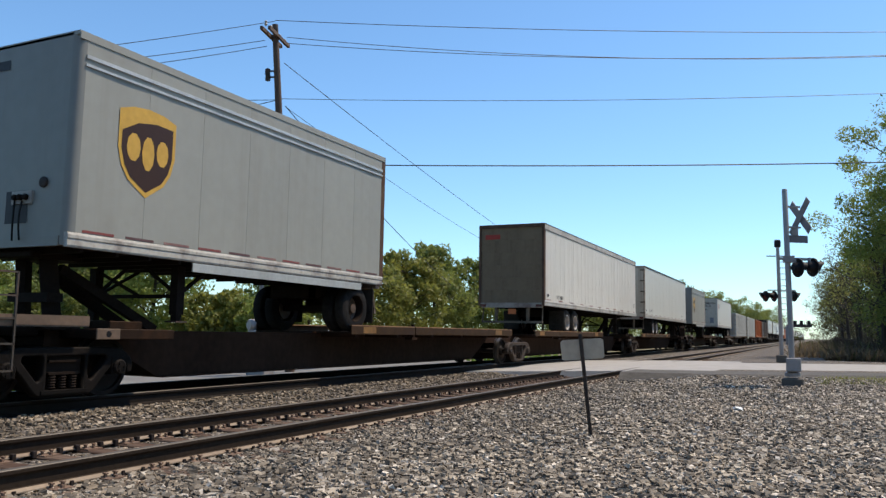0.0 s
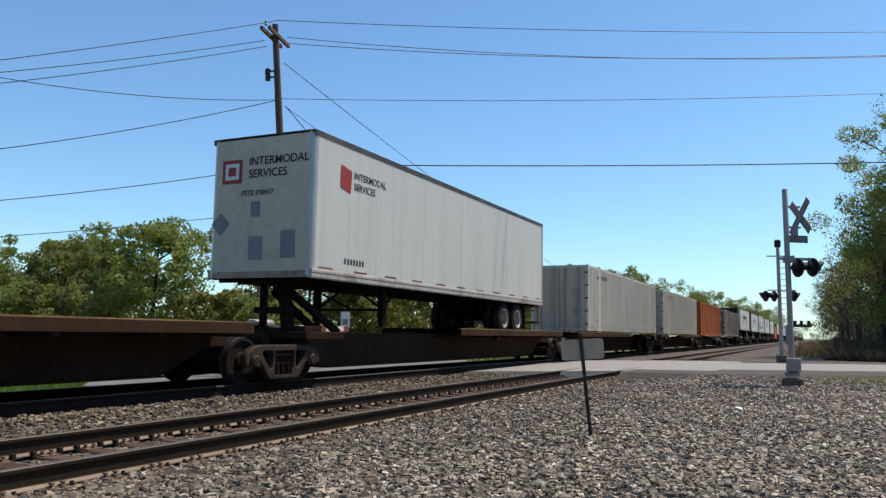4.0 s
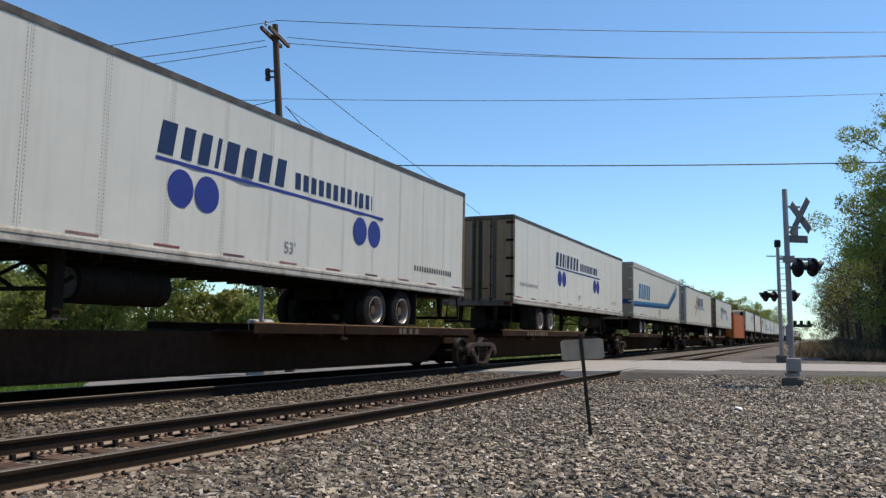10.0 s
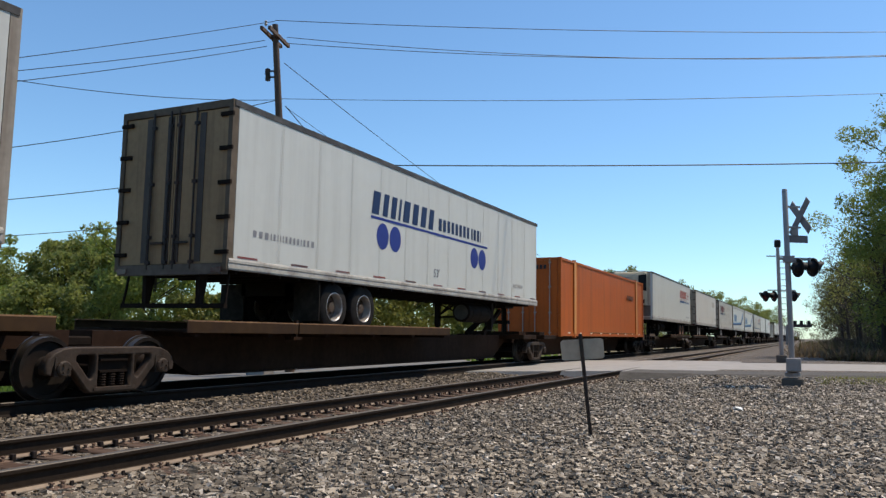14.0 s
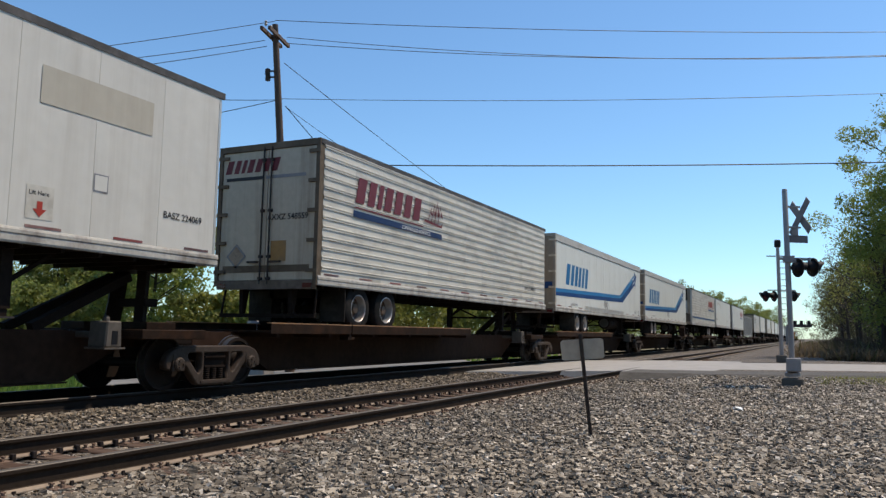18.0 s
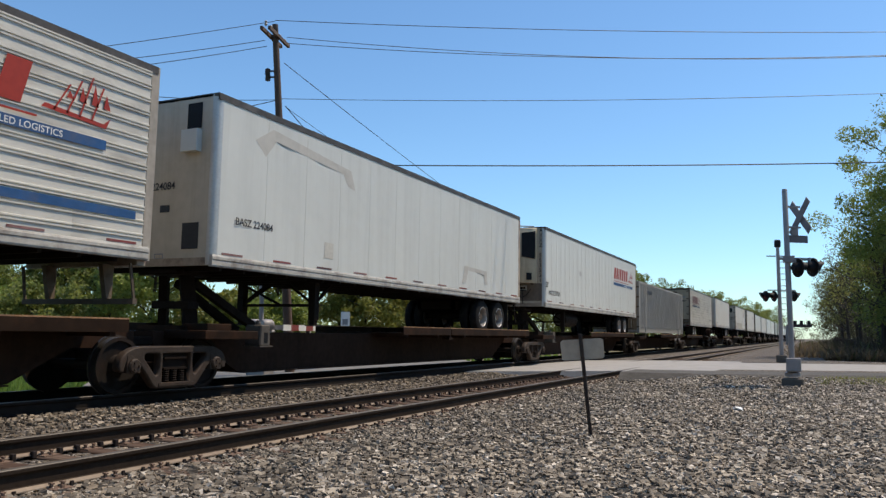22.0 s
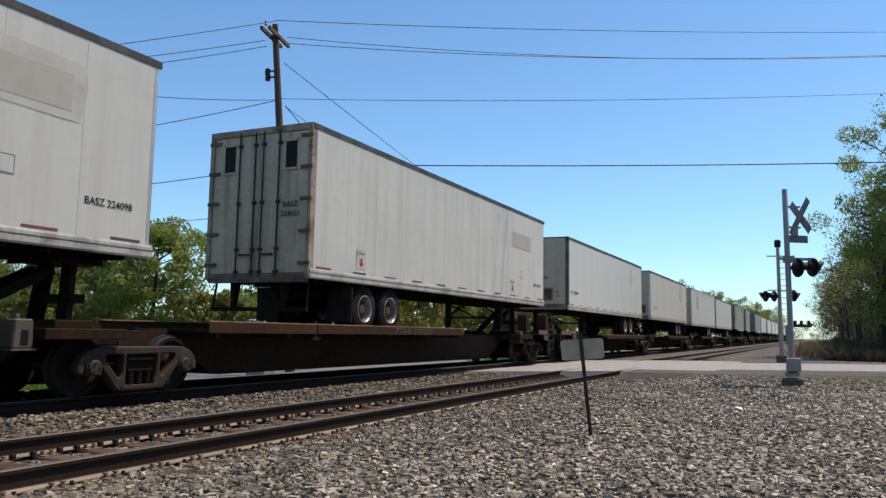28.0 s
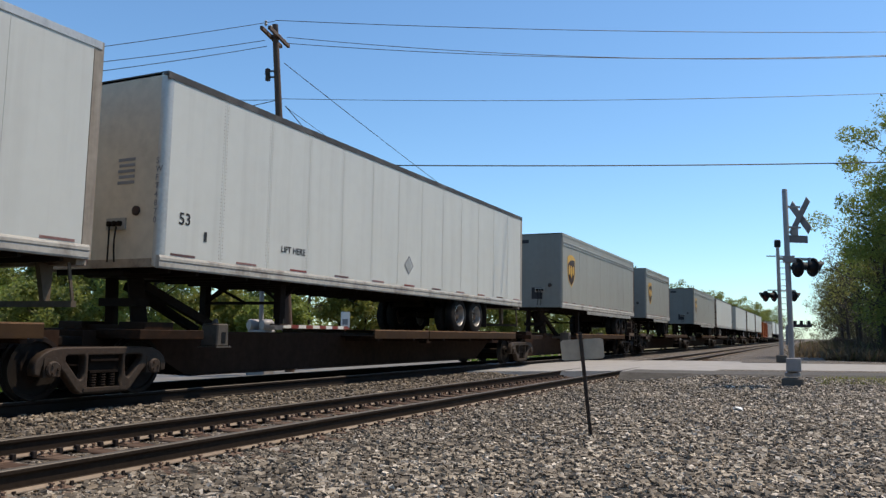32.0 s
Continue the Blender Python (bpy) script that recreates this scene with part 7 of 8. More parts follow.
for u, code, ax in ((323.2, "BASZ 224069", (1.33, 2.53)), (526.5, "BASZ 224051", (2.18, 3.35)), (507.6, "BASZ 224098", (2.7, 3.92))):
    v = leased(u, 14.65, "R", code, ax, {507.6: 5.12, 526.5: 5.22}.get(u, 5.04))
    if u == 507.6:
        shape(v, "peeled_rim", [[(11.1, 3.86), (13.45, 3.82), (13.55, 4.3), (13.5, 4.62), (11.2, 4.7)]], SIDE, mat("dirty_decal_rim", (0.49, 0.465, 0.405), 0.5, 0, 0.06, 4, 0.8, 0.3, (0.28, 0.24, 0.18), 0.4, bump_scale=0.7, deep=0.04, spec=0.25), "side", "dirty rim of a peeled-off decal")
    patch(v, "painted_out_name", 11.4, 13.3, 3.95, 4.45, OVERPAINT if u == 507.6 else FOOTPAINT, SIDE + 0.003, label="grey-beige painted-over name panel")
    for y in (1.75, 11.3):
        patch(v, "lift_sign", y, y + 0.4, 2.45, 2.88, PATCH)
        number(v, "Lift Here", y + 0.03, 2.76, 0.08)
        shape(v, "lift_arrow", [[(y + 0.16, 2.68), (y + 0.24, 2.68), (y + 0.24, 2.58), (y + 0.3, 2.58), (y + 0.2, 2.48), (y + 0.1, 2.58), (y + 0.16, 2.58)]], SIDE + 0.004, RED)
    number(v, code, 13.6, 2.77, 0.145)
    shape(v, "plate_frame", [[(12.3, 2.95), (12.55, 2.95), (12.55, 3.2), (12.3, 3.2)]], SIDE, GREYINK)
    patch(v, "plate_fill", 12.32, 12.53, 2.97, 3.18, OLDWHITE, SIDE + 0.003)
    end_words(v, code.split()[0], 0.62, 3.55, 0.16, INK, 0.03)
    end_words(v, code.split()[1], 0.58, 3.36, 0.16, INK, 0.03)
    if u == 507.6:
        for p in v.children:
            if p.name.startswith("side_panel") and p.location.y < 9.0:
                tint_foot(p.data, 3.05, FOOTPAINT)
        number(v, "48' x 102\"", 7.1, 4.66, 0.14)
        for y, z in ((6.35, 4.86), (7.15, 4.80), (7.95, 4.74)):
            patch(v, "square_frame", y, y + 0.17, z, z + 0.17, GREYINK)
            patch(v, "frame_fill", y + 0.025, y + 0.145, z + 0.025, z + 0.145, CREASED, SIDE + 0.003)
        for o in ([(7.3, 2.95), (7.36, 2.97), (7.56, 2.72), (7.52, 2.68)], [(9.62, 3.25), (9.66, 3.25), (9.66, 3.52), (9.62, 3.52)], [(1.6, 3.0), (1.66, 3.1), (1.9, 2.62), (1.86, 2.6)]):
            shape(v, "skin_tear", [o], SIDE + 0.004, INK)
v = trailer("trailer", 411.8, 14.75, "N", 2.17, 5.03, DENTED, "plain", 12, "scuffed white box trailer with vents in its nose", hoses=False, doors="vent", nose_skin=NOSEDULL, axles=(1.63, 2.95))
number(v, "BASZ 224084", 0.55, 2.88, 0.18)
patch(v, "lift_sign", 3.28, 3.6, 2.56, 2.88, PATCH)
shape(v, "scuff", [[(1.0, 4.45), (1.5, 4.75), (4.2, 4.5), (4.4, 4.1), (4.1, 4.15), (3.9, 4.38), (1.6, 4.55), (1.3, 4.2)]], HALF + 0.001, mat("smeared_grey_scuff", (0.46, 0.435, 0.38), 0.5, 0, 0.08, 4, 0.8, 0.3, (0.32, 0.29, 0.24), 0.5, bump_scale=0.7, deep=0.04, spec=0.25))
shape(v, "scuff", [[(10.2, 2.5), (10.35, 3.0), (12.0, 2.95), (12.1, 2.55), (11.85, 2.55), (11.8, 2.84), (10.6, 2.88), (10.45, 2.5)]], HALF + 0.001, mat("smeared_grey_scuff", (0.46, 0.435, 0.38), 0.5, 0, 0.08, 4, 0.8, 0.3, (0.32, 0.29, 0.24), 0.5, bump_scale=0.7, deep=0.04, spec=0.25))
end_words(v, "224084", -0.1, 3.45, 0.18)
end_patch(v, "small_plate", 0.12, 0.34, 3.06, 3.18, INK)
for x0, z0, w, h in ((-0.42, 2.52, 0.30, 0.30), (-0.72, 2.95, 0.2, 0.06), (-0.75, 2.28, 0.22, 0.08), (0.05, 2.26, 0.2, 0.1)):
    end_patch(v, "small_notice", x0, x0 + w, z0, z0 + h, GREYINK)
    end_patch(v, "notice_face", x0 + 0.02, x0 + w - 0.02, z0 + 0.02, z0 + h - 0.02, DOORWORN, 0.011)
for s in (-0.8, 0.8):
    end_patch(v, "nose_vent", s - 0.16, s + 0.16, 4.46, 4.9, BLACKGRILLE)
    bm = bmesh.new()
    box(bm, s - 0.17, s + 0.17, -0.13, 0.0, 4.05, 4.42)
    part("vent_cover", bm, WHITE, v)
    end_patch(v, "nose_plate", s - 0.16, s + 0.2, 2.42, 2.86, INK)

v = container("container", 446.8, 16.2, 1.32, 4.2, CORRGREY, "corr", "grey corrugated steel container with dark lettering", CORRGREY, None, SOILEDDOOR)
number(v, "53", 0.72, 3.12, 0.24)
number(v, "XHC", 0.72, 2.86, 0.22)
names(v, "name_bar", bars(2.45, 3.56, [0.2] + [0.13] * 7, 0.24, 0.05, 0.1), SIDE + 0.004, INK, "side", "dark painted name drawn as plain blocks")
shape(v, "brown_stain", [disc(0.42, 2.78, 0.36, 0.34)], -0.006, mat("brown_door_stain", (0.17, 0.10, 0.045), 0.7, 0, 0.3, 8, 1.5, 0.1, (0.26, 0.2, 0.13), 0.6), "end", "brown stain where a placard was")
shape(v, "dark_scrape", [[(0.62, 2.62), (0.66, 2.60), (0.86, 2.84), (0.83, 2.88)]], -0.010, INK, "end")
end_patch(v, "number_ground", -0.62, -0.1, 3.42, 3.66, PATCH)
end_patch(v, "number_bar", 0.0, 0.72, 3.5, 3.58, GREYINK)
for k in range(5):
    shape(v, "warning_stripe", [[(0.30 + k * 0.13, 4.02), (0.36 + k * 0.13, 4.02), (0.41 + k * 0.13, 4.08), (0.35 + k * 0.13, 4.08)]], -0.006, RUSTFRAME, "end")
for y in (1.98, 14.0):
    patch(v, "rust_patch", y - 0.09, y + 0.1, 4.0, 4.13, RUSTFRAME, HALF + 0.016)
    bm = bmesh.new()
    box(bm, HALF - 0.14, HALF - 0.02, y * SPAN - 0.07, y * SPAN + 0.07, 0.98, 1.24)
    box(bm, HALF - 0.10, HALF - 0.05, y * SPAN - 0.025, y * SPAN + 0.025, 1.22, 1.32)
    soften(bm, 0.01)
    part("hanging_lock", bm, ENDPLATE, v, "tan lock plate hanging below the lifting post")

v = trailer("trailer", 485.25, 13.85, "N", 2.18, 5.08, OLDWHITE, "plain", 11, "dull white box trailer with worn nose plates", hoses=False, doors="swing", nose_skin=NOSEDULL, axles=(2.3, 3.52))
number(v, "110", 5.05, 4.48, 0.26)
patch(v, "number_bar", 5.1, 5.6, 4.3, 4.36, GREYINK)
patch(v, "number_bar", 0.95, 1.9, 2.5, 2.62, INK)
end_patch(v, "number_bar", -0.48, 0.45, 3.6, 3.72, INK)
for x0, x1, z0, z1 in ((-0.4, -0.03, 2.4, 2.96), (0.46, 0.8, 2.45, 3.05), (-0.42, -0.05, 3.92, 4.4)):
    end_patch(v, "nose_plate", x0, x1, z0, z1, GREYINK)
    end_patch(v, "nose_plate_inner", x0 + 0.05, x1 - 0.05, z0 + 0.05, z1 - 0.05, INK, 0.011)

for u, code, spot in ((544.5, "FSTZ 883644", 0), (562.1, "FSTZ 883859", 1)):
    v = trailer("trailer", u, 14.8, "N", 2.15, 5.05, WHITE if spot == 0 else OLDWHITE, "plain", 12, "white box trailer with two framed dark openings on its nose", hoses=False, doors="swing", nose_skin=NOSEDULL, rim=RIM, axles=(2.63, 3.95) if spot == 0 else (2.98, 4.3), post=DARKTRIM if spot == 0 else ALU)
    number(v, code, 0.42 if spot == 0 else 1.2, 2.76, 0.19)
    end_words(v, code, -0.48, 3.34, 0.17)
    # Two framed openings drawn flat; their shaded insides are a dark brown colour.
    for x0, x1 in ((-0.33, 0.15), (0.25, 0.68)) if spot == 0 else ((-0.16, 0.2), (0.62, 1.05)):
        end_patch(v, "nose_plate", x0, x1, 2.45, 3.0, TANDOOR)
        end_patch(v, "nose_plate_inner", x0 + 0.07, x1 - 0.07, 2.52, 2.94, mat("dark_brown_recess", (0.045, 0.03, 0.022), 0.7, 0, 0.3, 9, 2.0, 0.1, (0.2, 0.15, 0.1), 0.6), 0.011)
    end_patch(v, "soiled_foot", -1.15, 1.15, 2.16, 2.34, mat("red_brown_grime", (0.15, 0.095, 0.065), 0.7, 0, 0.25, 9, 1.2, 0.1, (0.30, 0.24, 0.18), 0.5), 0.024)
    for x0, z0 in ((0.78, 2.62), (0.74, 2.78), (-1.1, 2.78), (-0.85, 2.78)):
        end_patch(v, "small_notice", x0, x0 + 0.17, z0, z0 + (0.08 if x0 > 0 else 0.22), GREYINK if x0 > 0 else PATCH)
    if spot == 0:
        shape(v, "green_sticker", [disc(-0.02, 4.7, 0.13, 0.13)], -0.008, GREENTAG, "end")
        shape(v, "faded_disc", [disc(12.15, 4.25, 0.36, 0.48)], SIDE, PATCH)
    else:
        shape(v, "green_sticker", [[(-0.12, 4.62), (0.14, 4.62), (0.01, 4.82)]], -0.008, GREENTAG, "end")
        shape(v, "grey_disc", [disc(12.14, 4.2, 0.6, 0.58)], SIDE, GREYINK)
        shape(v, "pale_disc", [disc(12.18, 4.18, 0.5, 0.48)], SIDE + 0.003, PATCH)
        patch(v, "plate_frame", 5.43, 5.67, 3.35, 3.58, GREYINK)
        patch(v, "plate_fill", 5.46, 5.64, 3.38, 3.55, OLDWHITE, SIDE + 0.003)


def star_roundel(t, y, z, r, face):
    x = SIDE if face == "side" else -0.008
    o = 0.003 if face == "side" else -0.003
    shape(t, "roundel_wing", [[(y - 1.65 * r, z - 0.3 * r), (y + 1.65 * r, z - 0.3 * r), (y + 1.65 * r, z + 0.4 * r), (y - 1.65 * r, z + 0.4 * r)]], x, NAVY, face)
    shape(t, "roundel_wing_white", [[(y - 1.58 * r, z - 0.23 * r), (y + 1.58 * r, z - 0.23 * r), (y + 1.58 * r, z + 0.33 * r), (y - 1.58 * r, z + 0.33 * r)]], x + o, WHITETAPE, face)
    shape(t, "roundel_wing_red", [[(y - 1.58 * r, z - 0.03 * r), (y + 1.58 * r, z - 0.03 * r), (y + 1.58 * r, z + 0.14 * r), (y - 1.58 * r, z + 0.14 * r)]], x + 2 * o, RED, face)
    shape(t, "roundel_disc", [disc(y, z, r, r)], x + 3 * o, BLUE, face, "blue roundel with a white star")
    pts = []
    for k in range(10):
        q = (0.9 if k % 2 == 0 else 0.36) * r
        pts.append((y + q * math.sin(k * math.tau / 10), z + q * math.cos(k * math.tau / 10)))
    shape(t, "roundel_star", [pts], x + 4 * o, WHITETAPE, face)
    names(t, "name_bar", bars(y - 1.55 * r, z - 1.5 * r, [0.34 * r] * 8, 0.38 * r, 0.06 * r), x, NAVY, face)


v = trailer("trailer", 579.8, 16.4, "N", 2.06, 5.05, WHITE, "plain", 13, "white box trailer with blue star roundels", doors="swing", trim=ALU, axles=(3.65, 4.95))
star_roundel(v, 3.82, 4.12, 0.4, "side")
star_roundel(v, 0.0, 4.3, 0.26, "end")
patch(v, "yellow_sticker", 2.4, 2.67, 2.36, 2.5, YELLOWTAG)
shape(v, "round_badge", [disc(0.05, 4.74, 0.12, 0.1)], -0.008, NAVY, "end")
end_words(v, "58237", -0.24, 3.06, 0.18)
for y in (3.1, 3.5, 7.2, 7.6):
    patch(v, "vent_patch", y, y + 0.16, 4.66, 4.8, GREYINK)
v = trailer("trailer", 597.65, 16.1, "N", 2.05, 5.04, WHITE, "rivet", 13, "white box trailer with rounded front corners", doors="swing", axles=(3.66, 4.88))
number(v, "53", 0.38, 2.72, 0.26)
number(v, "LIFT HERE", 3.0, 2.54, 0.17)
placard(v, 8.1, 2.72, 0.24)
patch(v, "number_bar", 0.95, 1.15, 2.5, 2.66, INK)
for k in range(5):
    end_patch(v, "notice_line", 0.36 + 0.02 * (k % 2), 0.72, 3.68 - k * 0.09, 3.73 - k * 0.09, GREYINK)
for k in range(8):
    lettering(v, "SWFT48703"[k], 1.16, -0.012, 3.6 - k * 0.13, 0.13, GREYINK, face="end")
parcel_trailer(618.7, 13.5)
parcel_trailer(635.9, 8.1)
parcel_trailer(656.4, 14.9)
for u, facing in ((673.0, "R"), (695.0, "N"), (713.9, "R"), (732.6, "R"), (792.0, "R"), (814.5, "N"), (833.5, "R")):
    trailer("trailer", u, 16.15, facing, 2.15, 5.05, WHITE, "plain", 9, "distant white box trailer on a spine car")
container("container", 754.0, 16.15, 1.28, 4.16, ORANGE, "rib", "distant orange ribbed steel container")
container("container", 772.8, 16.15, 1.28, 4.16, CORRWHITE, "corr", "distant pale grey corrugated container")


# ---- crossing signals, signs, pole and wires ----
ROADWAY = Vector((0.84, 0.54, 0.0)).normalized()


def flasher(parent, at, way, label="round crossing light with a black backing disc"):
    """A crossing light: backing disc, hood and lens; way: where it shines."""
    at, way = Vector(at), Vector(way).normalized()
    bm = bmesh.new()
    turned(bm, at, way, ((-0.02, 0.25), (0.0, 0.255), (0.012, 0.25)), 28)
    d = part("light_backing", bm, BLACKGRILLE, parent, label, smooth=True)
    bm = bmesh.new()
    turned(bm, at - way * 0.16, way, ((0.0, 0.09), (0.06, 0.14), (0.14, 0.16)), 18)
    part("light_housing", bm, BLACKGRILLE, d, smooth=True)
    bm = bmesh.new()
    up = Vector((0, 0, 1))
    side = way.cross(up).normalized()
    inner, outer = [], []
    for k in range(13):
        a = math.pi * (-0.15 + 1.3 * k / 12)
        r = side * math.cos(a) * 0.165 + up * math.sin(a) * 0.165
        inner.append(bm.verts.new(at + r))
        outer.append(bm.verts.new(at + r + way * (0.14 + 0.18 * max(0.0, math.sin(a)))))
    for k in range(12):
        bm.faces.new((inner[k], inner[k + 1], outer[k + 1], outer[k]))
    part("light_hood", bm, BLACKGRILLE, d, smooth=True)
    bm = bmesh.new()
    turned(bm, at + way * 0.014, way, ((0, 0.15), (0.02, 0.12), (0.03, 0.05)), 20)
    part("lens", bm, GLASSRED, d, "dark red lens", smooth=True)


def crossbuck(parent, c, normal, half=0.61, width=0.23):
    normal = Vector(normal).normalized()
    side = normal.cross(Vector((0, 0, 1))).normalized()
    c = Vector(c)
    for s, off in ((1, 0.0), (-1, 0.026)):
        d = (side * s + Vector((0, 0, 1))).normalized()
        w = normal.cross(d)
        bm = bmesh.new()
        vs = []
        for n in (-0.004, 0.004):
            for p, q in ((-half, -1), (half, -1), (half, 1), (-half, 1)):
                vs.append(bm.verts.new(c + d * p + w * (q * width / 2) + normal * (n + off)))
        for f in ((0, 1, 2, 3), (7, 6, 5, 4), (0, 4, 5, 1), (1, 5, 6, 2), (2, 6, 7, 3), (3, 7, 4, 0)):
            bm.faces.new([vs[i] for i in f])
        part("crossbuck_blade", bm, BUCKBACK, parent, "bare grey back of a crossbuck blade")


mast = thing("crossing_signal", (0, 0, 0), "silver crossing mast with crossbuck and dark flashing lights", "crossing signal", "crossing signals")
foot, top = Vector((-0.55, 23.06, 0.02)), Vector((-0.61, 22.9, 5.24))
bm = bmesh.new()
turned(bm, foot, top - foot, ((0.2, 0.075), (5.15, 0.07), (5.18, 0.05)), 16)
part("mast", bm, GALV, mast, smooth=True)
bm = bmesh.new()
box(bm, -0.82, -0.28, 22.82, 23.3, -0.25, 0.06)
soften(bm, 0.03)
part("foundation", bm, CONCRETE, mast, "weathered concrete foundation")
bm = bmesh.new()
turned(bm, (-0.55, 23.06, 0.10), (0, 0, 1), ((0, 0.20), (0.10, 0.20), (0.14, 0.11), (0.30, 0.10)), 16)
part("mast_socket", bm, GALV, mast)
bm = bmesh.new()
box(bm, -0.70, -0.33, 22.78, 23.05, 0.24, 0.60)
soften(bm, 0.02)
part("junction_box", bm, GALV, mast, "silver junction box")
crossbuck(mast, Vector((-0.6, 22.98, 4.44)) + ROADWAY * 0.40, ROADWAY)
bm = bmesh.new()
p0 = Vector((-0.60, 22.98, 3.83))
beam(bm, p0 + ROADWAY * 0.05, p0 + ROADWAY * 0.62, 0.03, 0.20)
part("track_count_sign", bm, BUCKBACK, mast)
bm = bmesh.new()
beam(bm, p0 + ROADWAY * 0.26 + Vector((0, 0, 0.1)), p0 + ROADWAY * 0.26 + Vector((0, 0, 0.34)), 0.16, 0.03)
part("sign_bracket", bm, GALV, mast)
for z in (4.15, 4.72):
    bm = bmesh.new()
    beam(bm, Vector((-0.6, 22.97, z)), Vector((-0.6, 22.97, z)) + ROADWAY * 0.42, 0.05)
    part("sign_arm", bm, GALV, mast)
bm = bmesh.new()
beam(bm, Vector((-0.585, 22.99, 3.28)) - ROADWAY * 0.25, Vector((-0.585, 22.99, 3.28)) + ROADWAY * 0.72, 0.07)
box(bm, -0.70, -0.42, 22.85, 23.12, 3.18, 3.34)
part("light_arm", bm, GALV, mast)
for c in ((0.03, 23.05, 3.04), (-0.33, 22.92, 3.02)):
    flasher(mast, c, (0.8, 0.6, 0))
    bm = bmesh.new()
    beam(bm, Vector(c) + Vector((-0.06, -0.02, 0.0)), Vector(c) + Vector((-0.08, -0.03, 0.26)), 0.05)
    part("light_stem", bm, GALV, mast)

far = thing("crossing_signal", (0, 0, 0), "silver crossing mast with two pairs of dark lights", "crossing signal", "crossing signals")
foot, top = Vector((-1.38, 39.61, 0.0)), Vector((-1.42, 39.3, 5.65))
bm = bmesh.new()
turned(bm, foot, top - foot, ((0.0, 0.10), (5.5, 0.075)), 14)
part("mast", bm, GALV, far, smooth=True)
bm = bmesh.new()
box(bm, -1.62, -1.14, 39.35, 39.85, -0.2, 0.35)
soften(bm, 0.04)
part("foundation", bm, CONCRETE, far)
bm = bmesh.new()
box(bm, -1.56, -1.28, 39.2, 39.48, 5.36, 5.72)
soften(bm, 0.05)
part("bell", bm, BLACKGRILLE, far, "black crossing bell")
for z in (4.95, 3.35):
    bm = bmesh.new()
    beam(bm, (-1.9, 39.2, z), (-0.7, 39.55, z), 0.05)
    part("light_arm", bm, GALV, far)
for k in range(12):
    bm = bmesh.new()
    beam(bm, (-1.36, 39.4, 1.6 + k * 0.28), (-1.12, 39.45, 1.6 + k * 0.28), 0.03)
    part("step", bm, GALV, far)
for c, w in (((-1.98, 39.0, 3.06), (-0.8, -0.6, 0)), ((-1.62, 39.1, 3.06), (-0.8, -0.5, 0)), ((-0.78, 39.5, 3.08), (0.8, 0.6, 0))):
    flasher(far, c, w)

gate = thing("crossing_gate", (0, 0, 0), "silver crossing gate with its striped arm lowered", "crossing gate", "crossing signals")
bm = bmesh.new()
turned(bm, (-15.4, 19.3, -0.35), (0.02, -0.07, 1), ((0, 0.075), (5.35, 0.065)), 14)
part("mast", bm, GALV, gate, smooth=True)
bm = bmesh.new()
beam(bm, (-15.38, 18.96, 4.98), (-14.8, 19.25, 4.92), 0.05)
part("mast_arm", bm, GALV, gate)
crossbuck(gate, (-15.75, 18.85, 4.02), (0.15, -1, 0), 0.6)
bm = bmesh.new()
beam(bm, (-16.1, 18.8, 2.95), (-14.7, 19.4, 2.95), 0.06)
part("light_arm", bm, GALV, gate)
for c, w in (((-15.95, 18.9, 2.78), (-0.8, -0.3, 0)), ((-15.68, 19.02, 2.78), (0.6, -0.6, 0)), ((-14.85, 19.35, 2.80), (0.9, 0.3, 0)), ((-15.1, 19.25, 2.80), (-0.6, -0.6, 0))):
    flasher(gate, c, w)
for dx in (-0.28, 0.22):
    bm = bmesh.new()
    turned(bm, (-15.42 + dx, 19.0, 1.25), (0.4, 1, 0), ((0, 0.15), (0.05, 0.18), (0.3, 0.18), (0.36, 0.15)), 18)
    part("gate_drum", bm, GALV, gate, smooth=True)
bm = bmesh.new()
box(bm, -15.75, -15.05, 19.0, 19.5, -0.5, 1.1)
soften(bm, 0.03)
part("gate_base", bm, GALV, gate)
a, b = Vector((-15.01, 19.79, 1.18)), Vector((-16.30, 25.64, 1.19))
bm = bmesh.new()
beam(bm, (-15.3, 19.35, 1.2), a, 0.08, 0.14)
part("arm_root", bm, GALV, gate)
for k in range(10):
    bm = bmesh.new()
    beam(bm, a + (b - a) * (k / 10), a + (b - a) * ((k + 1) / 10), 0.04, 0.19)
    part("arm_stripe", bm, REDTAPE if k % 2 else WHITETAPE, gate, "red stripe" if k % 2 else "white stripe")

sign = thing("track_sign", (0, 0, 0), "leaning dark steel post with a bare sign back", "sign")
bm = bmesh.new()
beam(bm, (-2.69, 10.25, -0.32), (-2.785, 10.04, 1.13), 0.055, 0.012)
beam(bm, (-2.69, 10.262, -0.32), (-2.785, 10.052, 1.13), 0.012, 0.03)
part("post", bm, STEELPOST, sign)
bm = bmesh.new()
c = Vector((-2.76, 10.09, 0.925))
side, up = Vector((0.9, 0.43, 0.075)).normalized(), Vector((-0.07, -0.13, 1)).normalized()
n = side.cross(up)
vs = []
for o in (0.0, 0.004):
    for p, q in ((-0.285, -0.12), (-0.25, -0.135), (0.25, -0.135), (0.28, -0.11), (0.285, 0.11), (0.25, 0.135), (-0.25, 0.135), (-0.285, 0.11)):
        vs.append(bm.verts.new(c + side * p + up * q + n * (o + 0.03) * -1))
bm.faces.new(vs[:8])
bm.faces.new(vs[8:][::-1])
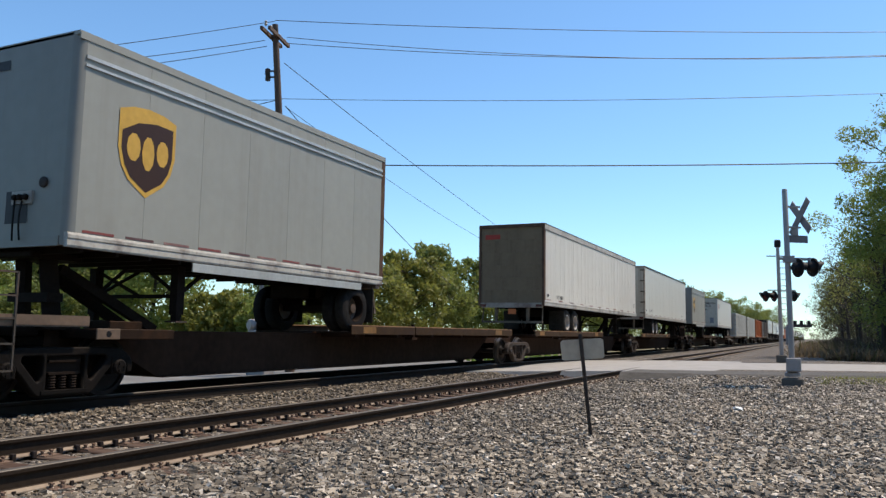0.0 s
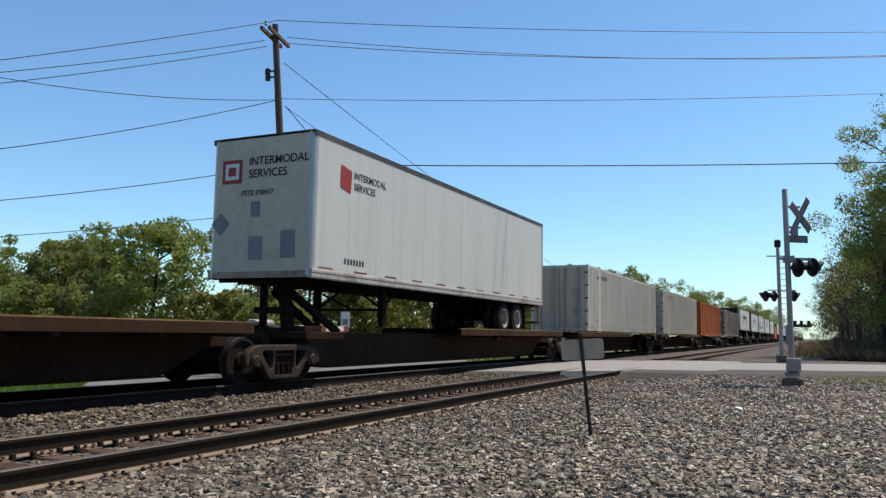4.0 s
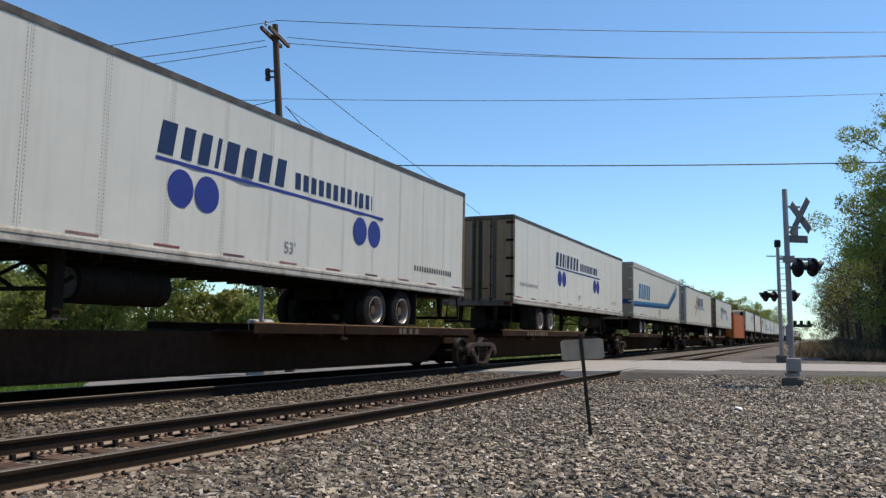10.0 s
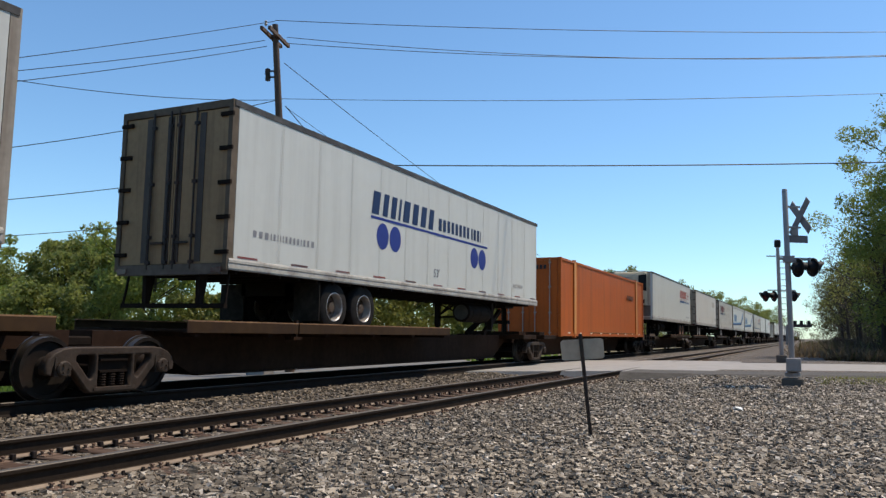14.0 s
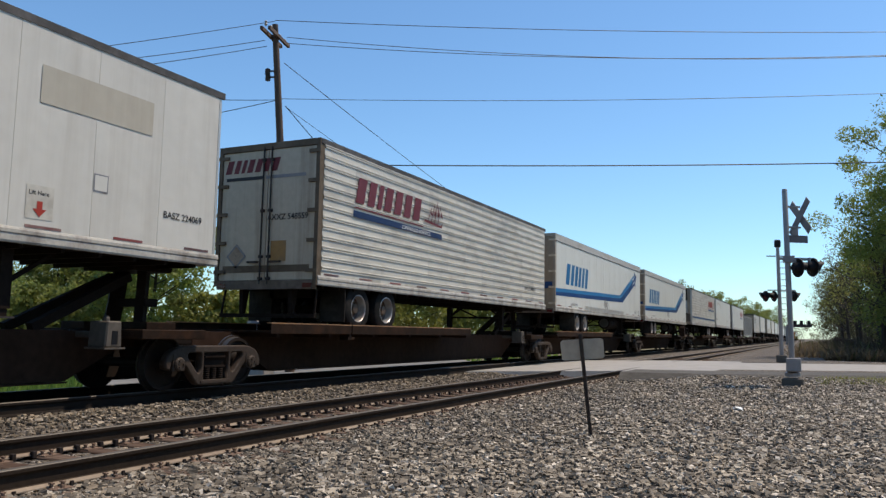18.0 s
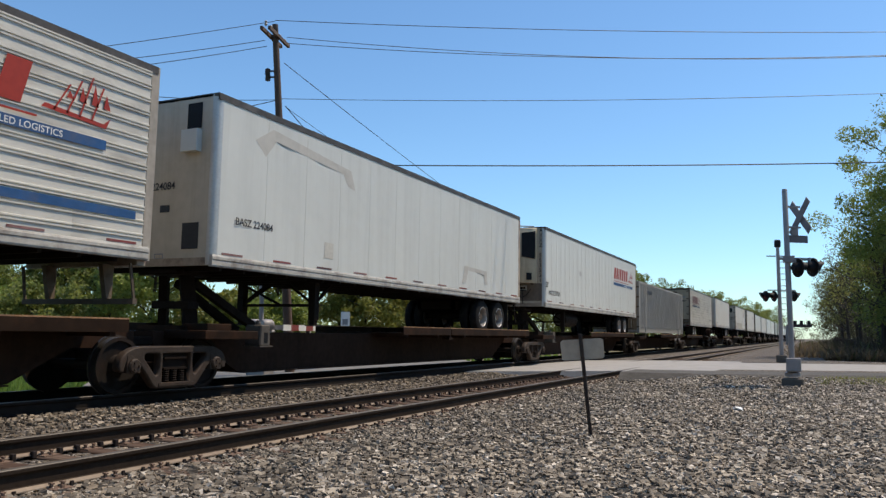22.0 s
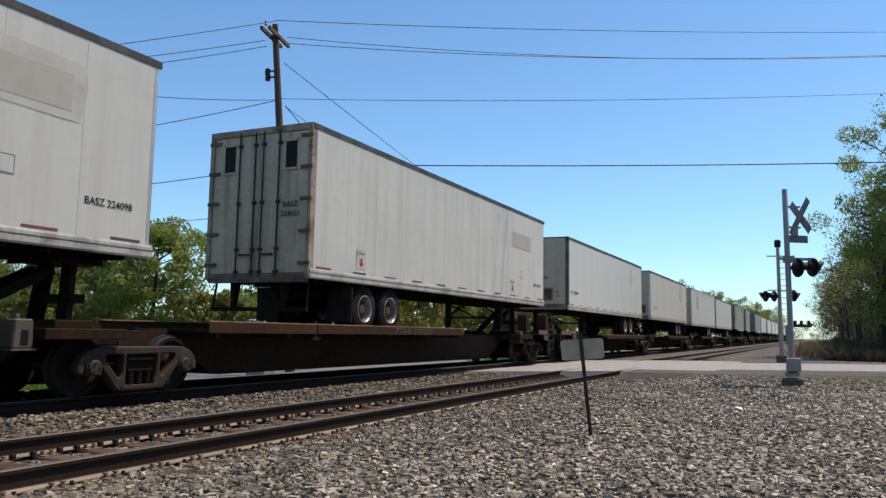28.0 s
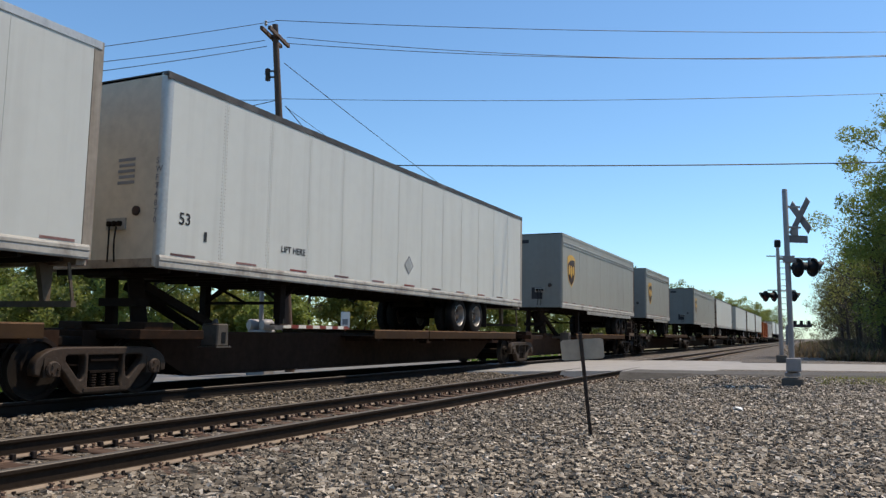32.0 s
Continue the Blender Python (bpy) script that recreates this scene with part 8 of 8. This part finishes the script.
for k in range(8):
    j = (k + 1) % 8
    bm.faces.new((vs[k], vs[j], vs[j + 8], vs[k + 8]))
part("sign_plate", bm, SIGNBACK, sign, "bare grey back of a metal sign plate")
for z in (0.06, -0.06):
    bm = bmesh.new()
    turned(bm, c + up * z + n * 0.012, n * -1, ((-0.01, 0.012), (0.01, 0.012)), 8)
    part("bolt", bm, GALV, sign)

roadsign = thing("road_sign", (0, 0, 0), "small white road sign on a thin post", "sign")
P = Vector((-16.39, 25.56, 1.55))
bm = bmesh.new()
beam(bm, (P.x, P.y, -0.6), (P.x, P.y, P.z + 0.3), 0.05)
part("post", bm, GALV, roadsign)
bm = bmesh.new()
box(bm, P.x - 0.2, P.x + 0.2, P.y - 0.04, P.y - 0.03, P.z - 0.3, P.z + 0.3)
part("sign_plate", bm, WHITETAPE, roadsign)
bm = bmesh.new()
box(bm, P.x - 0.12, P.x + 0.12, P.y - 0.046, P.y - 0.042, P.z - 0.2, P.z + 0.02)
part("sign_symbol", bm, GREYINK, roadsign)

litter = thing("litter", (-1.28, 15.07, -0.16), "crumpled white paper lying on the gravel", "litter")
bm = bmesh.new()
bmesh.ops.create_icosphere(bm, subdivisions=2, radius=0.075)
rng = random.Random(2)
for q in bm.verts:
    q.co *= rng.uniform(0.6, 1.2)
    q.co.z *= 0.55
    q.co.x *= 1.3
part("crumpled_sheet", bm, WHITETAPE, litter)

# utility pole and its wires
PT = Vector((-15.86, 19.86, 11.20))
PB = Vector((-15.72, 21.25, -0.6))
pole = thing("utility_pole", (0, 0, 0), "dark weathered wooden utility pole with two crossarms", "utility pole")
bm = bmesh.new()
turned(bm, PB, PT - PB, ((0, 0.16), (3, 0.145), (8, 0.12), ((PT - PB).length, 0.10)), 14)
part("shaft", bm, POLEWOOD, pole, smooth=True)
AX = (PT - PB).normalized()
ARM = Vector((-0.27, 0.96, 0)).normalized()
for off in (-0.15, 0.13):
    c = PT - AX * 0.42 + Vector((0.9, 0.3, 0)) * off
    bm = bmesh.new()
    beam(bm, c - ARM * 0.85, c + ARM * 0.85, 0.09, 0.11)
    part("crossarm", bm, POLEWOOD, pole)
for k in (-0.82, -0.4, 0.4, 0.82):
    p = PT - AX * 0.36 + ARM * k
    bm = bmesh.new()
    turned(bm, p, (0, 0, 1), ((0, 0.025), (0.05, 0.05), (0.1, 0.03), (0.14, 0.05), (0.18, 0.02)), 10)
    part("insulator", bm, GALV, pole, "pale insulator")
for drop in (1.55, 1.75):
    bm = bmesh.new()
    q = PT - AX * drop
    beam(bm, q, q + Vector((-0.22, -0.15, -0.02)), 0.05)
    box(bm, q.x - 0.32, q.x - 0.20, q.y - 0.22, q.y - 0.10, q.z - 0.14, q.z + 0.06)
    part("bracket", bm, STEELPOST, pole)


def wire(a, b, sag=0.0, r=0.014, beyond=0.0, label="thin black overhead wire between poles"):
    a, b = Vector(a), Vector(b)
    if beyond:
        b = b + (b - a) * beyond
    bm = bmesh.new()
    loops = []
    for k in range(25):
        s = k / 24
        p = a + (b - a) * s - Vector((0, 0, sag * 4 * s * (1 - s)))
        side = (b - a).cross(Vector((0, 0, 1))).normalized()
        loops.append([bm.verts.new(p + side * (r * math.cos(q * math.tau / 5)) + Vector((0, 0, r * math.sin(q * math.tau / 5)))) for q in range(5)])
    for p, q in zip(loops, loops[1:]):
        for k in range(5):
            bm.faces.new((p[k], p[(k + 1) % 5], q[(k + 1) % 5], q[k]))
    ob = new("overhead_wire", to_mesh("overhead_wire", bm, CABLE))
    return tagged(ob, label, "wire", "overhead wires")


wire(PT + Vector((0, 0, 0.15)), (2.50, 28.95, 11.56), 0.22, 0.012, 0.25)
wire((-16.00, 20.70, 11.09), (2.58, 30.13, 11.31), 0.55, 0.012, 0.25)
wire((-16.11, 20.77, 10.92), (2.48, 29.02, 10.92), 0.45, 0.012, 0.25)
wire((-15.74, 20.20, 8.75), (2.35, 28.05, 9.19), 0.22, 0.010, 0.25)
wire((-15.68, 20.50, 6.59), (1.02, 27.69, 6.90), 0.14, 0.020, 0.4)
wire(PT + Vector((0, 0, 0.12)), (-18.79, 12.48, 7.97), 0.06, 0.012, 0.3)
wire((-15.75, 19.22, 10.41), (-18.80, 12.51, 7.68), 0.10, 0.012, 0.3)
wire((-15.82, 19.43, 10.30), (-18.81, 12.54, 7.40), 0.10, 0.012, 0.3)
wire((-15.90, 20.13, 8.71), (-20.68, 13.76, 8.36), 0.35, 0.012, 0.3)
wire((-15.88, 20.14, 8.70), (-20.25, 16.34, 7.15), 0.20, 0.014, 0.8)
wire((-15.78, 20.45, 6.57), (-22.68, 15.41, 5.13), 0.2, 0.014, 0.5)
wire((-15.82, 20.61, 5.07), (-24.61, 16.83, 4.20), 0.15, 0.012, 0.5)
wire((-15.62, 20.12, 9.93), (-17.10, 42.29, 7.98), 0.3, 0.013, 1.0)
wire((-15.63, 20.29, 8.51), (-16.98, 31.49, 5.50), 0.25, 0.016, 0.6)
wire((-15.62, 20.30, 8.48), (-18.10, 37.38, 7.73), 0.25, 0.010, 0.8)

# far signal arm and relay hut down the line
fs = thing("signal_cantilever", (0, 0, 0), "distant grey signal arm with lamps over the line", "railway signal")
A, B = Vector((-4.75, 164.75, 3.54)), Vector((-0.39, 166.83, 3.62))
bm = bmesh.new()
beam(bm, A, B, 0.5, 0.55)
part("arm", bm, STEELPOST, fs)
for k in (0.35, 0.6, 0.9):
    q = A + (B - A) * k
    bm = bmesh.new()
    box(bm, q.x - 0.3, q.x + 0.3, q.y - 0.2, q.y + 0.2, q.z + 0.2, q.z + 1.0)
    part("lamp_head", bm, BLACKGRILLE, fs)
bm = bmesh.new()
beam(bm, (A.x, A.y, -0.6), A, 0.4)
part("post", bm, GALV, fs)

# ---- trees, brush and grass ----


def leaf_mesh(name, centres, radii, per, size, material, seed, squash=0.8):
    """Small leaf blades scattered in clumps."""
    rng = np.random.default_rng(seed)
    n = len(centres) * per
    c = np.repeat(np.asarray(centres, float), per, 0)
    r = np.repeat(np.asarray(radii, float), per)
    d = rng.normal(size=(n, 3))
    d /= np.linalg.norm(d, axis=1)[:, None]
    d[:, 2] *= squash
    p = c + d * (r * rng.uniform(0.25, 1.0, n) ** 0.5)[:, None]
    u = rng.normal(size=(n, 3))
    u /= np.linalg.norm(u, axis=1)[:, None]
    w = np.cross(u, rng.normal(size=(n, 3)))
    w /= np.linalg.norm(w, axis=1)[:, None]
    s = rng.uniform(size[0], size[1], n)[:, None]
    v = np.stack([p - u * s, p + w * s * 0.45, p + u * s, p - w * s * 0.45], 1).reshape(-1, 3)
    f = np.arange(n * 4, dtype=np.int32)
    me = bpy.data.meshes.new(name)
    me.vertices.add(n * 4)
    me.vertices.foreach_set("co", v.reshape(-1).astype(np.float32))
    me.loops.add(n * 4)
    me.loops.foreach_set("vertex_index", f)
    me.polygons.add(n)
    me.polygons.foreach_set("loop_start", (np.arange(n) * 4).astype(np.int32))
    me.update(calc_edges=True)
    me.materials.append(material)
    return me


def tree(at, H, W, leaves, seed, trunk=0.22, clumps=70, per=70, size=(0.10, 0.24), low=0.18, bare=False, label="leafy green tree beyond the tracks"):
    rng = random.Random(seed)
    t = thing("tree", at, label, "tree", "trees")
    bm = bmesh.new()
    lean = Vector((rng.uniform(-0.04, 0.04), rng.uniform(-0.04, 0.04), 1)).normalized()
    turned(bm, (0, 0, -0.3), lean, ((0, trunk * 1.3), (0.5, trunk), (H * 0.45, trunk * 0.7), (H * 0.88, trunk * 0.15)), 9)
    centres, radii = [], []
    limbs = 26 if bare else 18
    for k in range(limbs):
        z = H * (low + 0.08 + (0.82 - low) * (k + rng.random()) / limbs)
        a = rng.uniform(0, math.tau)
        f = (z / H - low) / (1 - low)
        reach = W * 0.5 * (0.35 + 0.9 * math.sin(math.pi * min(1, 0.18 + 0.8 * f))) * rng.uniform(0.6, 1.0)
        p = lean * z
        q = p + Vector((math.cos(a) * reach, math.sin(a) * reach, reach * rng.uniform(0.25, 0.7)))
        m = p + (q - p) * 0.55 + Vector((0, 0, -0.06 * reach))
        beam(bm, p, m, trunk * 0.32)
        beam(bm, m, q, trunk * 0.18)
        for j in range(3 if bare else 2):
            e = m + (q - m) * rng.uniform(0.2, 0.9)
            g = e + Vector((rng.uniform(-1, 1), rng.uniform(-1, 1), rng.uniform(0.1, 1.0))) * reach * 0.4
            beam(bm, e, g, trunk * 0.09)
            centres.append(g)
            radii.append(rng.uniform(0.25, 0.5) * W * 0.16 + 0.2)
        centres.append(q)
        radii.append(rng.uniform(0.6, 1.0) * W * 0.14 + 0.2)
    while len(centres) < clumps:
        f = rng.random()
        a = rng.uniform(0, math.tau)
        rr = W * 0.5 * math.sin(math.pi * min(1, 0.2 + 0.76 * f)) * math.sqrt(rng.random())
        centres.append(lean * (H * (low + (0.98 - low) * f)) + Vector((math.cos(a) * rr, math.sin(a) * rr, 0)))
        radii.append(rng.uniform(0.5, 1.0) * W * 0.13 + 0.15)
    part("trunk", bm, BARK, t, smooth=True)
    if not bare:
        part("crown", leaf_mesh("crown", [c[:] for c in centres], radii, per, size, leaves, seed), None, t)
    else:
        part("crown", leaf_mesh("crown", [c[:] for c in centres], radii, 22, (0.04, 0.09), leaves, seed), None, t, "sparse first leaves")
    return t


G = -0.62
log = thing("fallen_log", (0, 0, 0), "grey fallen log lying in dry brush", "log")
bm = bmesh.new()
turned(bm, (1.52, 69.90, 1.06), (5.5, 2.0, -0.75), ((0, 0.22), (2.5, 0.26), (5.5, 0.2)), 10)
part("log", bm, BARK, log, smooth=True)
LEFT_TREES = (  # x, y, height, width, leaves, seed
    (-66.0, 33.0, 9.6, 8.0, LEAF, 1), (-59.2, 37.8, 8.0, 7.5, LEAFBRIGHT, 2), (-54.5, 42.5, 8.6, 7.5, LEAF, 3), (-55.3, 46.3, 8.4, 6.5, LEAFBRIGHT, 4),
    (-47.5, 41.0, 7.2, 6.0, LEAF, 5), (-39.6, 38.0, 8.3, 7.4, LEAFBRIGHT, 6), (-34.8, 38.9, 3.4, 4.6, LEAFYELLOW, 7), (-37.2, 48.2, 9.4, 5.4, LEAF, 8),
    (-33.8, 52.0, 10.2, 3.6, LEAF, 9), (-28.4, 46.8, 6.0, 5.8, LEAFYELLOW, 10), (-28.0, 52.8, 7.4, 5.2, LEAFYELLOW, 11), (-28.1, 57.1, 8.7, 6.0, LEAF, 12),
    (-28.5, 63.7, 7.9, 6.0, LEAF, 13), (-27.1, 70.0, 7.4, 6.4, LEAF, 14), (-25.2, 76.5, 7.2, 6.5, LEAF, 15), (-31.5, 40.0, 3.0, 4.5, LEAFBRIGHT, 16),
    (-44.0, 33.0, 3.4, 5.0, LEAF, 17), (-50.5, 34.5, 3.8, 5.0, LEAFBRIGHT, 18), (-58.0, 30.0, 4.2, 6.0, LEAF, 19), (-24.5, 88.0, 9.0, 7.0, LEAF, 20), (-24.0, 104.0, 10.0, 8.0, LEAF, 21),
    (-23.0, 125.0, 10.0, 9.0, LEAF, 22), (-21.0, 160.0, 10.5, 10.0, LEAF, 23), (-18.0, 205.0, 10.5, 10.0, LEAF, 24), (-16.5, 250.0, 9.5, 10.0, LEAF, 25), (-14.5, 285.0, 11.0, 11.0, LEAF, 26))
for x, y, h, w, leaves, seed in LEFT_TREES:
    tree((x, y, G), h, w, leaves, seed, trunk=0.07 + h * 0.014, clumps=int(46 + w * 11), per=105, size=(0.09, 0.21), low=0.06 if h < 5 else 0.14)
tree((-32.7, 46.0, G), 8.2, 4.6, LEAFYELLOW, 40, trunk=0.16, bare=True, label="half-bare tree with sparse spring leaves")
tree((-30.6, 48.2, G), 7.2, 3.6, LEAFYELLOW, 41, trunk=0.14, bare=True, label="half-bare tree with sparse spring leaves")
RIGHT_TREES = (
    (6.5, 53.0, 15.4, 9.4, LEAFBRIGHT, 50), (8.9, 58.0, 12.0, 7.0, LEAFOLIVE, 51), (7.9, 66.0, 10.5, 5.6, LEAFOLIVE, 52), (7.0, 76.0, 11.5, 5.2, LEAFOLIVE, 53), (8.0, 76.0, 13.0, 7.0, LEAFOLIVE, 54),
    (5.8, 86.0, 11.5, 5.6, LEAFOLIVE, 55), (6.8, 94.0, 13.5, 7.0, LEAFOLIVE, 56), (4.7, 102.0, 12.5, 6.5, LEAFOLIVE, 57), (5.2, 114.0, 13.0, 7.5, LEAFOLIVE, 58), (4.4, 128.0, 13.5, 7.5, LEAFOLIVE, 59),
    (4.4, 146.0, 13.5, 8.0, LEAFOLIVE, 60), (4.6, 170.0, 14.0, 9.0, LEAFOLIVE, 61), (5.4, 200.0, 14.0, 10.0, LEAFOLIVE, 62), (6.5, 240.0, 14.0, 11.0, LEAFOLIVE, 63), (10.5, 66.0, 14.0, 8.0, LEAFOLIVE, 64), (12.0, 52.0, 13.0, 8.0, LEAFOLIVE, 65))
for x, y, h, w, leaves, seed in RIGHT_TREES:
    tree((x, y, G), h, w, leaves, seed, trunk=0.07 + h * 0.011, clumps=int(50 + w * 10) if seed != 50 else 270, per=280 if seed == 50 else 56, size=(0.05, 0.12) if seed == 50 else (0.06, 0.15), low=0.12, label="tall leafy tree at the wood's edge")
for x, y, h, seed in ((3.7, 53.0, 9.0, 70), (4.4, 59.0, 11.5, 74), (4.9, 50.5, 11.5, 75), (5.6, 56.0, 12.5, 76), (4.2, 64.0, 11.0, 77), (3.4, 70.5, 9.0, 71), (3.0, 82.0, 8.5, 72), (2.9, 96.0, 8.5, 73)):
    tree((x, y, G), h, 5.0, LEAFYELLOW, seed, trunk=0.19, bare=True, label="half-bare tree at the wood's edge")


def scatter(name, count, place, height, material, seed, label, width=0.05, category="grass", lean=0.25):
    """Upright blades of grass or brush stems, as one sheet of small pieces."""
    rng = np.random.default_rng(seed)
    pts = np.array([place(rng) for _ in range(count)])
    a = rng.uniform(0, math.tau, count)
    h = rng.uniform(height[0], height[1], count)
    w = np.stack([np.cos(a), np.sin(a), np.zeros(count)], 1) * (width * rng.uniform(0.5, 1.3, count))[:, None]
    tip = np.stack([rng.normal(0, lean, count) * h, rng.normal(0, lean, count) * h, h], 1)
    v = np.stack([pts - w, pts + w, pts + tip], 1).reshape(-1, 3)
    me = bpy.data.meshes.new(name)
    me.vertices.add(count * 3)
    me.vertices.foreach_set("co", v.reshape(-1).astype(np.float32))
    me.loops.add(count * 3)
    me.loops.foreach_set("vertex_index", np.arange(count * 3, dtype=np.int32))
    me.polygons.add(count)
    me.polygons.foreach_set("loop_start", (np.arange(count) * 3).astype(np.int32))
    me.update(calc_edges=True)
    me.materials.append(material)
    return tagged(new(name, me), label, category, kind="stuff")


def brush_place(rng):
    y = 46 + 150 * rng.random() ** 1.8
    return (rng.uniform(-1.5, 9.5) if y > 52 else rng.uniform(0.5, 9.5), y, bed_height(3.0, y) - 0.03)


def verge_place(rng):
    x = rng.uniform(-23, -13.2)
    return (x, rng.uniform(-4, near_edge(x) - 0.4), G + 0.02)


def lawn_place(rng):
    while True:
        x, y = rng.uniform(-60, -17), rng.uniform(8, 60)
        if y < near_edge(x) - 0.5 or y > far_edge(x) + 0.5:
            return (x, y, G)


scatter("dry_grass", 20000, brush_place, (0.15, 0.85), DRYGRASS, 11, "dry brown grass and brush along the line", 0.05, "grass", 0.7)
scatter("green_brush", 400, brush_place, (0.3, 1.2), LEAFDARK, 12, "low dark brush under the trees", 0.12, "brush")
scatter("verge_grass", 16000, verge_place, (0.15, 0.42), GRASSGREEN, 13, "short bright green grass beside the far track", 0.03)
scatter("meadow_grass", 9000, lawn_place, (0.15, 0.55), GRASSGREEN, 14, "rough green grass in front of the trees", 0.07)


def scrub_place(rng):
    y = 47 + 60 * rng.random() ** 1.5
    return (rng.uniform(1.0, 9.5), y, bed_height(3.0, y) - 0.04)


scatter("dry_scrub", 6000, scrub_place, (0.4, 2.0), BARK, 15, "bare brown scrub stems at the wood's edge", 0.012, "brush", 0.6)
scatter("leafy_scrub", 3500, scrub_place, (0.3, 1.5), LEAFOLIVE, 16, "low olive scrub under the trees", 0.035, "brush", 0.7)


def weed_place(rng):
    x = rng.uniform(0.05, 2.6)
    y = near_edge(x) - rng.uniform(1.9, 4.6)
    return (x, y, bed_height(x, y) - 0.01)


scatter("weeds", 900, weed_place, (0.03, 0.13), LEAFYELLOW, 17, "low yellow-green weeds in the gravel beside the mast", 0.012, "weeds", 0.6)

rock = thing("stone", (-4.19, 13.49, -0.235), "dark brown stone lying on the gravel", "stone")
bm = bmesh.new()
bmesh.ops.create_icosphere(bm, subdivisions=2, radius=0.09)
rng = random.Random(8)
for q in bm.verts:
    q.co *= rng.uniform(0.75, 1.15)
    q.co.z *= 0.5
    q.co.x *= 1.5
part("rough_stone", bm, STEELPOST, rock)


def woods(name, count, place, material, seed, label):
    rng = random.Random(seed)
    cs, rs = [], []
    for _ in range(count):
        c, r = place(rng)
        cs.append(c)
        rs.append(r)
    ob = new(name, leaf_mesh(name, cs, rs, 60, (0.2, 0.42), material, seed))
    return tagged(ob, label, "woods", kind="stuff")


def left_belt(rng):
    s = rng.random()
    x, y = -95 + 70 * s + rng.uniform(-4, 4), 45 + 70 * s + rng.uniform(-5, 5)
    return (x, y, G + rng.uniform(0.3, 6.0 + 1.5 * math.sin(x * 0.7))), rng.uniform(1.0, 2.0)


def right_belt(rng):
    y = 58 + 240 * rng.random() ** 1.4
    return (rng.uniform(9.0, 17.0), y, G + rng.uniform(0.3, 11.5 + 1.5 * math.sin(y * 0.5))), rng.uniform(1.0, 2.0)


def far_belt(rng):
    x = rng.uniform(-160, 120)
    return (x, 430 + rng.uniform(-12, 12), G + rng.uniform(0.5, 11.0 + 3 * math.sin(x * 0.13))), rng.uniform(1.5, 3.0)


def screen_belt(rng):
    """Unseen woods added behind the camera and along the near side, dimming skylight."""
    if rng.random() < 0.5:
        c = (rng.uniform(15.0, 23.0), rng.uniform(-40.0, 44.0))
    else:
        c = (rng.uniform(-70.0, 20.0), rng.uniform(-46.0, -36.0))
    return (c[0], c[1], G + rng.uniform(0.5, 12.0)), rng.uniform(1.6, 2.6)


woods("rear_woods", 520, screen_belt, LEAFOLIVE, 34, "unseen dark woods added behind the camera to cut skylight")
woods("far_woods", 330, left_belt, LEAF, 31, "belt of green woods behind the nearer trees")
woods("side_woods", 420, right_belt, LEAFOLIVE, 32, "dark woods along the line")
woods("distant_woods", 420, far_belt, LEAFDARK, 33, "low woods far down the line")


WHEELS = {}


def roll(ob):
    """Every wheelset sits at the same two places of its truck, so alike ones share one turning path."""
    key = round(ob.location.y, 2)
    if key not in WHEELS:
        y, turns = ob.location.y, []
        for k in range(961):
            turns.append((k / 30, pose(0, y, 0, math.degrees(run(k / 30) / WHEEL_R), 0, 0)))
        walk(ob, turns)
        WHEELS[key] = ob
    else:
        first = WHEELS[key].animation_data
        ob.rotation_mode = "QUATERNION"
        ob.animation_data_create()
        ob.animation_data.action = first.action
        ob.animation_data.action_slot = first.action_slot


def motions():
    for ob in wheelsets:
        roll(ob)
    times = [2.0 * k for k in range(17)]
    for ob, u in MOVERS:
        walk(ob, [(t, pose(T2, u - run(t), 0)) for t in times])


motions()
